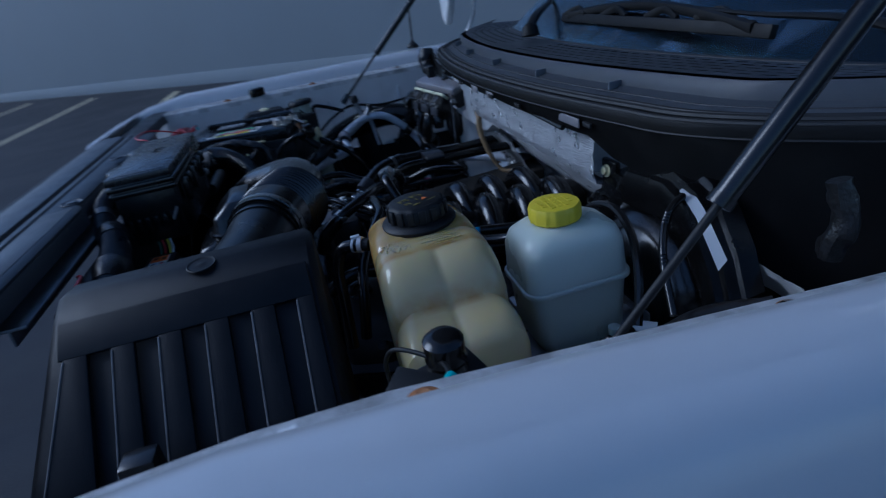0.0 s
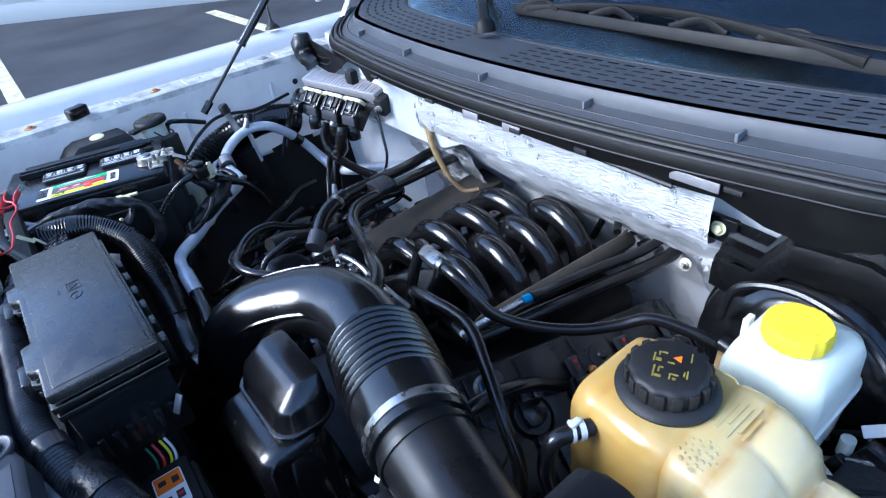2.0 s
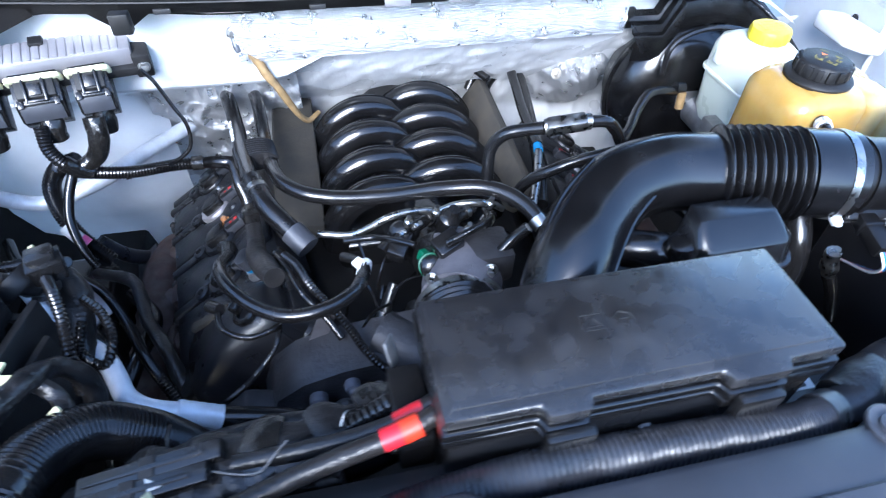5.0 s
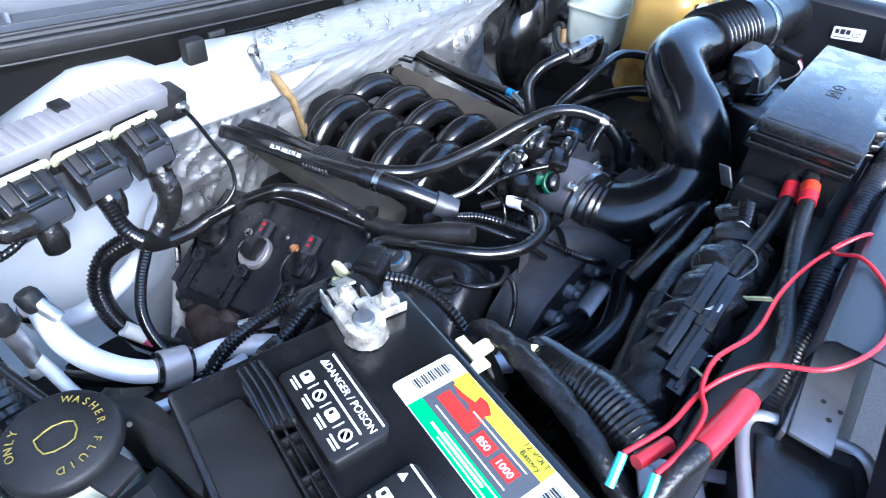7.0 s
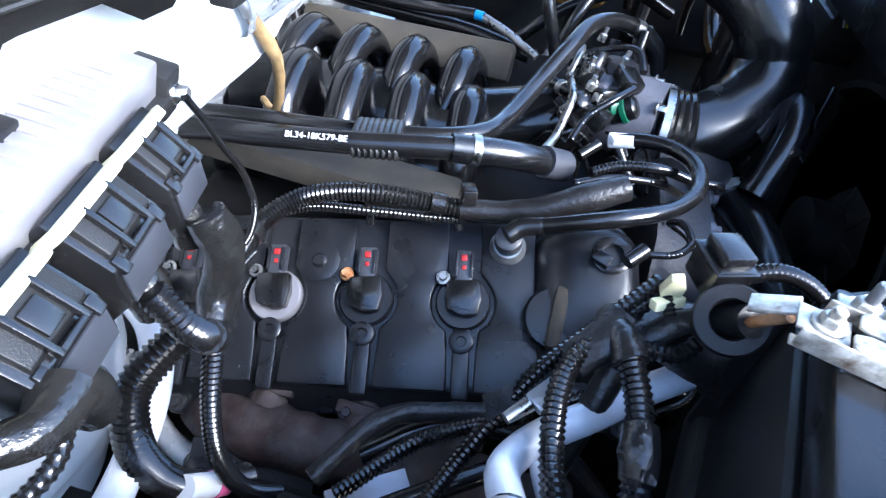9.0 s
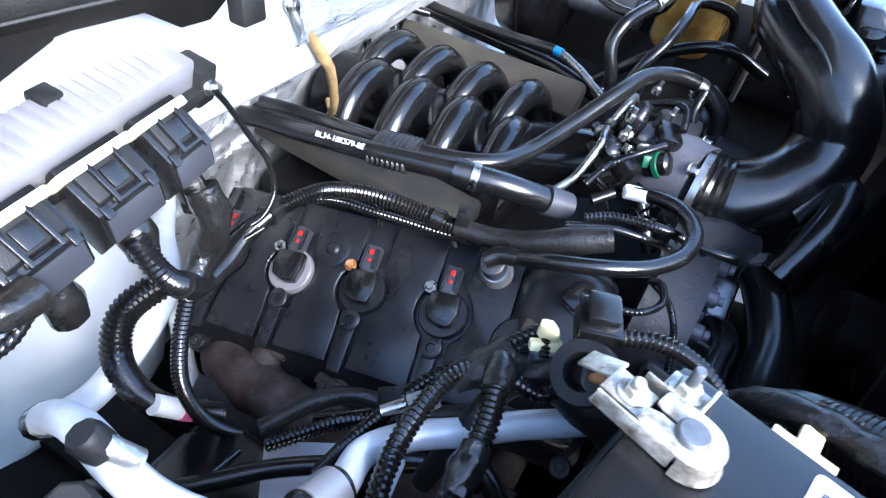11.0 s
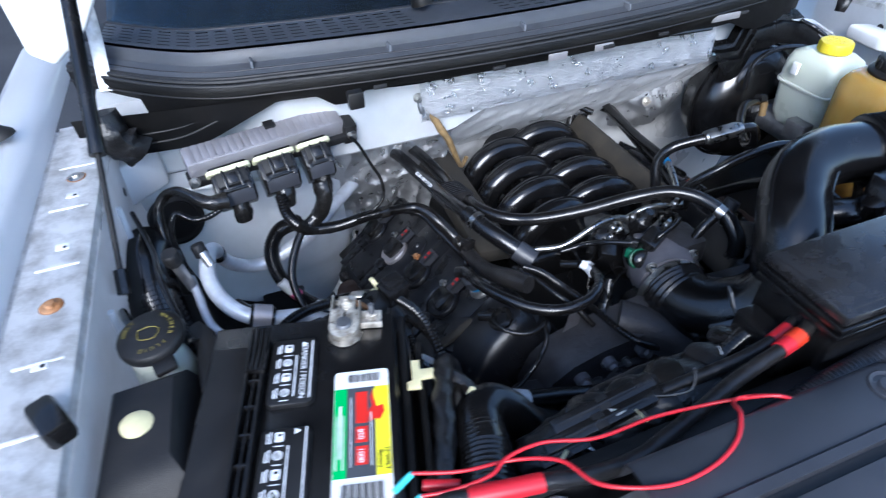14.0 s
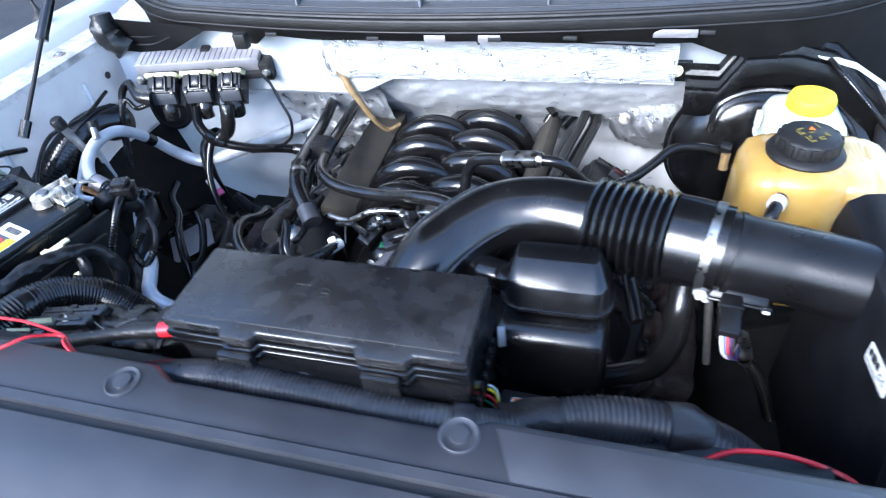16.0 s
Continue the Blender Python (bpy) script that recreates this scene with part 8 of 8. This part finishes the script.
part("panel", box((0.272, -0.245, 0.95), (0.38, -0.178, 1.020), 0.006), MATTE, sg, "black panel that carries the sticker")

# ---- air filter box ----
ab = root("air_box", (0.75, -0.07, 0.80), "black ribbed plastic air filter box", "air box")
prof2 = [(0.614, 1.105), (0.618, 1.132), (0.632, 1.143), (0.667, 1.145), (0.702, 1.132), (0.80, 1.035), (0.845, 0.985), (0.85, 0.93), (0.85, 0.80), (0.62, 0.80)]
b2 = bmesh.new()
ends = []
for y in (-0.205, -0.195, 0.055, 0.062):
    ins = 0.008 if y in (-0.205, 0.062) else 0.0
    ends.append([b2.verts.new((x + (ins if x < 0.65 else -ins), y - (0.28 * max(0.0, 1.125 - z) if y < -0.1 else 0.0), z - ins * 0.5)) for x, z in prof2])
for a, c in zip(ends, ends[1:]):
    for j in range(len(prof2)):
        b2.faces.new((a[j], a[(j + 1) % len(prof2)], c[(j + 1) % len(prof2)], c[j])).smooth = True
b2.faces.new(ends[0][::-1])
b2.faces.new(ends[-1])
bmesh.ops.recalc_face_normals(b2, faces=b2.faces)
part("cover", b2, AIRBOX, ab, "matte black sloping cover")
SLP = basis((0.712, 0, 1.1222), (0.098, 0, -0.097), (0.097, 0, 0.098))
GY = (-0.158, -0.114, -0.069, -0.023, 0.023)  # the five moulded channels
part("crest_band", prism([(-0.012, -0.194), (0.026, -0.196), (0.026, 0.052), (-0.012, 0.052)], 0.0, 0.0065, m=SLP, bev=0.0016), AIRBOX, ab)
for lo, hi in zip((-0.192,) + tuple(g + 0.011 for g in GY), tuple(g - 0.011 for g in GY) + (0.052,)):
    part("rib", prism([(0.0255, lo), (0.180, lo - (0.03 if lo < -0.17 else 0.006)), (0.180, hi - 0.002), (0.0255, hi)], 0.0, 0.0065, m=SLP, bev=0.0016), AIRBOX, ab, "raised moulded rib")
    # the light caught along each channel's edge is drawn as a pale line
    part("rib_highlight", tube([SLP @ Vector((0.028, lo + 0.001, 0.0062)), SLP @ Vector((0.178, lo - (0.028 if lo < -0.17 else 0.005), 0.0062))], 0.0012, 6), PALEGREY, ab, "pale line drawn for the lit rib edge")
part("dimple", lathe([(0.016, 0), (0.015, 0.001), (0.010, -0.001), (0.004, 0.001)], (0.670, -0.056, 1.1447), (0.1, 0, 1), 24), AIRBOX, ab)
part("base", box((0.63, -0.215, 0.78), (0.865, 0.07, 0.90), 0.01), AIRBOX, ab)
part("clip", box((0.836, -0.13, 1.02), (0.862, -0.10, 1.06), 0.003), PLASTIC, ab, "brown black clip")
LBL = basis((0.6122, -0.146, 1.094), (0, -1, 0.12), (-1, 0, 0.02))
dl = part("data_label", prism(rrect(0.052, 0.022, 0.002, 2), 0, 0.0006, m=LBL, bev=0), PAPER, ab, "white printed data label")
part("label_print", words("CC", 0.010, LBL @ Matrix.Translation((0.013, -0.001, 0.0008))), DPRINT, dl)
part("label_print", bars([(-0.019, 0.003, 0.006, 0.008), (-0.010, 0.003, 0.008, 0.009), (-0.001, 0.003, 0.007, 0.008), (-0.008, -0.007, 0.030, 0.0012)], LBL @ Matrix.Translation((0, 0, 0.0008))), DPRINT, dl, "small print as plain bars")

# ---- coolant tank ----
ct = root("coolant_tank", (0.65, 0.19, 0.86), "yellowed translucent coolant tank with black screw cap", "coolant tank")
TANK_M = Matrix(((0, 0, 1, 0), (1, 0, 0, 0), (0, 1, 0, 0), (0, 0, 0, 1)))
secs = []


def tank_ring(w, top, rad, dip):
    """One slice of the tank, with a dip along the middle of its top."""
    o = rrect(w, top - low, rad, 5, 0.19, (top + low) / 2)
    return o[:6] + [(0.200, top - 0.1 * dip), (0.194, top - 0.7 * dip), (0.190, top - dip), (0.186, top - 0.7 * dip), (0.180, top - 0.1 * dip)] + o[6:]


low = 0.87
for x, w, top, rad, dip in ((0.532, 0.07, 1.06, 0.02, 0), (0.536, 0.10, 1.086, 0.026, 0), (0.545, 0.120, 1.099, 0.026, 0), (0.564, 0.127, 1.104, 0.024, 0), (0.5695, 0.1245, 1.1025, 0.022, 0), (0.575, 0.129, 1.105, 0.024, 0), (0.61, 0.133, 1.1055, 0.024, 0),
                            (0.640, 0.133, 1.105, 0.024, 0), (0.6465, 0.127, 1.1022, 0.022, 0), (0.653, 0.134, 1.104, 0.024, 0), (0.676, 0.136, 1.103, 0.024, 0), (0.682, 0.1325, 1.1005, 0.022, 0.001), (0.688, 0.138, 1.101, 0.026, 0.003), (0.706, 0.140, 1.094, 0.03, 0.005), (0.722, 0.139, 1.080, 0.032, 0.005), (0.730, 0.130, 1.064, 0.03, 0.004), (0.734, 0.127, 1.054, 0.026, 0.003),
                            (0.741, 0.136, 1.050, 0.024, 0.004), (0.765, 0.138, 1.047, 0.024, 0.005), (0.788, 0.135, 1.040, 0.026, 0.005), (0.797, 0.122, 1.026, 0.028, 0.003), (0.802, 0.09, 0.99, 0.024, 0)):
    secs.append((x, tank_ring(w, top, rad, dip)))
part("tank", loft(secs, m=TANK_M), AMBER, ct, "yellowed tank body with moulded grooves")

part("neck", lathe([(0.044, 0), (0.042, 0.008)], (0.606, 0.192, 1.099), (0, 0, 1), 32), AMBER, ct)
for k in range(26):
    a, d = 2.4 * k, 0.012 * math.sqrt(k / 8)
    part("bubble", lathe([(0.0014 + 0.0006 * (k % 3), 0), (0.0010, 0.0006)], (0.665 + d * math.cos(a) * 0.7, 0.150 + d * math.sin(a) * 0.9, 1.1035), (0.2, 0, 1), 8), AMBER, ct)
kc = part("cap", lathe([(0.040, 0), (0.046, 0.001), (0.047, 0.005), (0.045, 0.008), (0.036, 0.011)], (0.606, 0.192, 1.103), (0, 0, 1), 40), MATTE, ct, "black screw cap")
part("grip", lathe([(0.0355, 0.009), (0.036, 0.012), (0.0355, 0.027), (0.034, 0.029), (0.031, 0.031)], (0.606, 0.192, 1.103), (0, 0, 1), 48, 0.025, 12), MATTE, kc)
for k in range(16):
    w = 2 * math.pi * k / 16
    part("grip_rib", box((-0.0042, -0.002, 0.011), (0.0042, 0.0022, 0.0275), 0.0012, m=Matrix.Translation((0.606 + 0.0362 * math.cos(w), 0.192 + 0.0362 * math.sin(w), 1.103)) @ Matrix.Rotation(w - math.pi / 2, 4, "Z")), MATTE, kc)
KM = Matrix.Translation((0.606, 0.192, 1.1345)) @ Matrix.Rotation(radians(115), 4, "Z")
for x, y, w, d in ((-0.012, 0.012, 0.014, 0.0016), (-0.017, 0.008, 0.003, 0.006), (-0.009, 0.008, 0.006, 0.0016), (-0.006, 0.0065, 0.002, 0.004), (0.005, 0.014, 0.011, 0.0016), (0.003, 0.010, 0.004, 0.005), (0.011, 0.010, 0.005, 0.0018), (0.013, 0.006, 0.002, 0.005),
                   (-0.015, -0.002, 0.007, 0.0016), (-0.012, -0.006, 0.002, 0.006), (-0.017, -0.006, 0.003, 0.003), (0.013, -0.017, 0.012, 0.0014), (-0.009, -0.016, 0.010, 0.0014), (-0.009, -0.0135, 0.006, 0.0014), (0.0015, -0.001, 0.002, 0.006)):
    part("cap_print", bars([(x, y, w, d)], KM), YPRINT, kc, "yellow warning symbol")
part("cap_print", prism([(0.004, -0.009), (0.013, -0.009), (0.0085, -0.002)], 0, 0.0003, m=KM, bev=0), LORANGE, kc, "orange warning triangle")
part("moulded_text", bars([(0.004 * (-1) ** k, 0.014 - 0.0055 * k, 0.042 - 0.006 * (k % 3), 0.0026) for k in range(6)], Matrix.Translation((0.668, 0.205, 1.1035)) @ Matrix.Rotation(radians(90), 4, "Z"), 0.0007), AMBER, ct)
part("outlet", tube([(0.575, 0.125, 1.078), (0.567, 0.108, 1.080)], 0.0085, 12), MATTE, ct)
part("clip", tube([(0.5712, 0.117, 1.079), (0.569, 0.112, 1.0795)], 0.0108, 16), PIPE, ct, "silver spring clip")
part("clip", tube([(0.5675, 0.1085, 1.0797), (0.566, 0.106, 1.080)], 0.0108, 16), PIPE, ct, "silver spring clip")
part("clip_ear", box((0.564, 0.104, 1.088), (0.571, 0.116, 1.0925), 0.0012), PIPE, ct)
part("overflow_hose", tube([(0.570, 0.112, 1.080), (0.560, 0.09, 1.075), (0.560, 0.078, 1.05), (0.572, 0.075, 1.01), (0.585, 0.07, 0.94)], 0.0085, 12), RUBBER, ct)
part("rivet_clip", box((-0.012, -0.008, -0.012), (0.012, 0.008, 0.012), 0.003, m=pose(0.80, 0.11, 0.955, 0, 0, 20)), RUST, ct)

# ---- brake fluid reservoir, master cylinder, booster ----
br = root("brake_reservoir", (0.648, 0.36, 0.9), "milky brake fluid reservoir with yellow cap", "reservoir")
part("upper_shell", loft([(1.006, rrect(0.105, 0.135, 0.02, 5, 0.648, 0.362)), (1.05, rrect(0.102, 0.132, 0.022, 5, 0.648, 0.362)), (1.066, rrect(0.094, 0.122, 0.024, 5, 0.648, 0.362)), (1.076, rrect(0.075, 0.09, 0.025, 5, 0.647, 0.36)), (1.079, rrect(0.06, 0.065, 0.025, 5, 0.647, 0.357))]), MILK, br, "milky upper shell")
part("lower_shell", loft([(0.91, rrect(0.085, 0.10, 0.02, 5, 0.648, 0.362)), (0.93, rrect(0.095, 0.122, 0.02, 5, 0.648, 0.362)), (1.004, rrect(0.102, 0.131, 0.02, 5, 0.648, 0.362))]), MILK, br, "bluish lower shell with fluid")
part("seam", prism(rrect(0.112, 0.142, 0.022, 5, 0.648, 0.362), 1.001, 1.008, bev=0.0015), MILK, br)
yc = part("cap", lathe([(0.030, 0), (0.0325, 0.002), (0.0325, 0.016), (0.0305, 0.021), (0.02, 0.0225)], (0.647, 0.356, 1.08), (0, 0, 1), 60, 0.018, 30), YELLOW, br, "bright yellow cap")
part("cap_text", bars([((i - 2) * 0.0085, (j - 2) * 0.0085, 0.0065, 0.005) for i in range(5) for j in range(5) if (i - 2) ** 2 + (j - 2) ** 2 < 7], Matrix.Translation((0.647, 0.356, 1.1024)), 0.0007), YELLOW, yc)
part("tab", box((0.585, 0.375, 1.03), (0.592, 0.39, 1.055), 0.001), PAPER, br)
mc = root("master_cylinder", (0.63, 0.36, 0.84), "cast aluminium brake master cylinder", "cylinder")
part("body", tube([(0.64, 0.29, 0.885), (0.64, 0.47, 0.885)], 0.03, 18), ALU, mc)
part("flange", box((0.585, 0.455, 0.85), (0.69, 0.475, 0.93), 0.006), ALU, mc)
part("sensor", box((0.575, 0.30, 0.90), (0.605, 0.35, 0.945), 0.005), ALU, mc)
part("brass_port", tube([(0.56, 0.40, 0.93), (0.56, 0.405, 0.96)], 0.008, 12), BROWNHOSE, mc)
part("elbow", tube([(0.548, 0.415, 0.965), (0.566, 0.415, 0.962)], 0.012, 10), PLASTIC, mc)
for k in range(3):
    part("brake_line", tube([(0.68, 0.32 + 0.05 * k, 0.90), (0.74, 0.34 + 0.05 * k, 0.93), (0.80, 0.42 + 0.03 * k, 0.90), (0.82, 0.5, 0.8)], 0.0035, 8), STEEL if k == 1 else MATTE, mc)
bo = root("brake_booster", (0.61, 0.56, 0.74), "round black brake booster", "booster")
part("shell", lathe([(0.05, 0.09), (0.10, 0.085), (0.135, 0.06), (0.142, 0.035), (0.142, 0.02), (0.136, 0.0), (0.12, -0.04)], (0.615, 0.545, 0.90), (0, -1, 0.05), 48), GLOSS, bo, "glossy black shell")
part("rim", lathe([(0.143, 0), (0.148, 0.003), (0.148, 0.009), (0.143, 0.012)], (0.615, 0.53, 0.90), (0, -1, 0.05), 48), GLOSS, bo)
BV = Vector((-0.006, 0.028, -0.006))
cv = root("booster_cover", (0.6, 0.5, 1.0), "black stepped plastic trim panel over the brake booster", "trim")
top = [(0.49, 0.485, 1.052), (0.545, 0.477, 1.054), (0.580, 0.488, 1.108), (0.66, 0.493, 1.112), (0.72, 0.488, 1.098), (0.79, 0.47, 1.04), (0.82, 0.46, 1.0)]
top = [tuple(Vector(p) + BV) for p in top]
rows = [[(x, y + dy, z + dz) for x, y, z in top] for dy, dz in ((0.035, 0.012), (0.012, 0.010), (0.008, 0.002), (-0.006, 0.0), (-0.01, -0.012), (-0.02, -0.014), (-0.026, -0.03), (-0.026, -0.06))]
part("panel", sheet(rows, 0.003), PLASTIC, cv, "stepped panel")
part("ear", box(Vector((0.455, 0.495, 1.038)) + BV, Vector((0.50, 0.506, 1.078)) + BV, 0.004), PLASTIC, cv, "mounting ear")
part("bolt", hexbolt(Vector((0.474, 0.495, 1.060)) + BV, (0, -1, 0.2), 0.0075, 0.008, 0.011), CREAM, cv)
part("rod", tube([(0.53, 0.44, 0.98), (0.54, 0.45, 1.03), (0.60, 0.455, 1.055), (0.68, 0.44, 1.05), (0.73, 0.42, 1.02), (0.76, 0.4, 0.97)], 0.0055, 8), RUBBER, cv)
part("white_edge", sheet([[(0.68, 0.52, 1.095), (0.74, 0.50, 1.085), (0.80, 0.485, 1.05)], [(0.685, 0.505, 1.09), (0.742, 0.488, 1.078), (0.803, 0.472, 1.042)]], 0.002), CLEANWHITE, cv)
cable("hood_release_cable", [(0.70, 0.50, 1.09), (0.715, 0.47, 1.08), (0.75, 0.44, 1.05), (0.80, 0.42, 1.0)], 0.005, CONDUIT, "ribbed black cable over the booster trim", "cable", corr=0.19)
thing("abs_module", box((0.72, 0.28, 0.82), (0.80, 0.40, 0.93), 0.008), DARKALU, "grimy aluminium brake module by the fender", "module")
for k, (x, y, z) in enumerate(((0.745, 0.40, 0.935), (0.79, 0.43, 0.945), (0.72, 0.385, 0.915))):
    thing("connector", box((-0.018, -0.01, -0.01), (0.018, 0.01, 0.01), 0.003, m=pose(x, y, z, 10 * k, 20, 40 * k)), PLASTIC, "black wiring connector by the brake reservoir", "connector")
thing("tag", box((-0.015, -0.007, -0.001), (0.015, 0.007, 0.001), 0.0005, m=pose(0.73, 0.426, 0.943, 40, 0, 50)), PAPER, "white printed tag on a harness", "tag")
cable("connector_ring", [(0.767, 0.434, 0.957), (0.775, 0.441, 0.956)], 0.009, BLUE, "blue ring of a connector", "connector")
cable("white_fitting", [(0.715, 0.393, 0.92), (0.715, 0.393, 0.945)], 0.008, MILK, "pale plastic fitting by the brake reservoir", "fitting")
cable("harness_branch", [(0.84, 0.20, 0.95), (0.82, 0.30, 0.96), (0.79, 0.38, 0.96), (0.80, 0.46, 0.99), (0.83, 0.52, 1.0)], 0.009, TAPE, "taped harness along the driver side apron", "wiring loom", wob=0.2)
# hood bumper with spliced wires in front of the coolant tank
hb2 = root("hood_bumper", (0.84, 0.1, 1.0), "black ribbed rubber hood bumper on a bracket", "bumper")
part("rubber", lathe([(0.0165, 0), (0.0185, 0.005), (0.0165, 0.010), (0.0185, 0.015), (0.0165, 0.020), (0.018, 0.025), (0.018, 0.034), (0.014, 0.038), (0.008, 0.039)], (0.868, 0.155, 1.068), (0.1, 0, 1), 28), RUBBER, hb2)
part("bracket", box((-0.02, -0.03, -0.02), (0.02, 0.03, 0.005), 0.004, m=pose(0.872, 0.155, 1.066, 0, 12, 20)), MATTE, hb2)
part("arm", box((-0.016, -0.02, -0.004), (0.016, 0.06, 0.004), 0.002, m=pose(0.905, 0.12, 1.088, -8, 10, -35)), MATTE, hb2)
cable("yellow_wire", [(0.91, 0.0, 1.03), (0.87, 0.06, 1.035), (0.845, 0.10, 1.03), (0.838, 0.14, 1.03), (0.85, 0.19, 1.03), (0.86, 0.22, 1.03)], 0.0032, YELWIRE, "yellow wire beside the coolant tank", "wire")
cable("white_wire", [(0.915, 0.02, 1.03), (0.885, 0.075, 1.038), (0.868, 0.115, 1.035), (0.862, 0.14, 1.02)], 0.003, WHTWIRE, "white wire beside the coolant tank", "wire")
cable("red_wire", [(0.80, 0.25, 0.93), (0.800, 0.27, 0.965), (0.804, 0.292, 0.975), (0.815, 0.315, 0.973), (0.837, 0.33, 0.972), (0.86, 0.345, 0.96)], 0.0022, RED, "thin red wire by the driver side fender", "wire")
cable("black_wire", [(0.832, 0.105, 1.02), (0.832, 0.105, 1.07), (0.845, 0.115, 1.088), (0.885, 0.148, 1.09), (0.92, 0.149, 1.098)], 0.0022, MATTE, "thin black wire to a crimp", "wire")
cable("crimp", [(0.918, 0.15, 1.098), (0.940, 0.135, 1.1)], 0.005, TEAL, "teal crimp sleeve on a wire", "crimp")
cable("crimp_nut", [(0.940, 0.135, 1.1), (0.958, 0.123, 1.102)], 0.008, RUST, "rusty orange terminal on a wire", "terminal")


# ---- small things round the throttle and below the air meter ----
gs = root("green_sensor", (0.02, 0.10, 0.92), "round black sensor with a green collar", "sensor")
GD = (-0.1, -0.75, 0.55)
part("body", lathe([(0.015, -0.02), (0.016, 0.0), (0.016, 0.012), (0.012, 0.016), (0.005, 0.018)], (0.022, 0.098, 0.928), GD, 22), PLASTIC, gs, "black sensor body")
part("collar", lathe([(0.0165, -0.006), (0.0182, -0.005), (0.0182, 0.001), (0.0165, 0.002)], (0.022, 0.098, 0.928), GD, 22), GREEN, gs, "green collar")
part("nipple", tube([(0.03, 0.085, 0.936), (0.05, 0.08, 0.938)], 0.004, 8), PLASTIC, gs)
cable("vacuum_hose", [(0.05, 0.08, 0.938), (0.078, 0.078, 0.940), (0.108, 0.084, 0.945), (0.132, 0.092, 0.962), (0.152, 0.09, 0.985)], 0.0082, RUBBER, "matte black vacuum hose to the throttle", "hose")
cable("metal_line", [(0.045, 0.182, 0.945), (0.070, 0.176, 0.962), (0.098, 0.172, 0.966), (0.128, 0.176, 0.955), (0.15, 0.19, 0.93)], 0.005, STEEL, "bright bent metal line branch", "pipe")
for x, y, z in ((-0.012, 0.142, 0.952), (0.012, 0.150, 0.957), (0.088, 0.098, 0.940)):
    thing("pipe_clip", box((-0.007, -0.0035, -0.006), (0.007, 0.0035, 0.006), 0.001, m=pose(x, y, z, 30, 20, 40)), STEEL, "small bright spring clip", "clip", "spring clips")
cable("tan_rod", [(0.507, 0.05, 0.966), (0.53, 0.05, 0.823)], 0.0055, PALEGREY, "dusty tan bracket leg below the duct", "bracket")
cable("tan_rod", [(0.524, 0.05, 0.953), (0.552, 0.05, 0.85)], 0.004, PALEGREY, "dusty tan bracket leg below the duct", "bracket")
ct = root("wire_terminal", (0.538, -0.03, 0.955), "crinkled silvery wire terminal below the air meter", "terminal")
part("sleeve", tube([(0.532, -0.03, 0.985), (0.539, -0.03, 0.959), (0.551, -0.03, 0.936)], [0.010, 0.0125, 0.009], 14, 0.003, wob=0.35), STEEL, ct, "crinkled silvery sleeve")
part("lead", tube([(0.551, -0.03, 0.936), (0.575, -0.032, 0.90), (0.60, -0.04, 0.84)], 0.009, 10, corr=0.15), CONDUIT, ct)
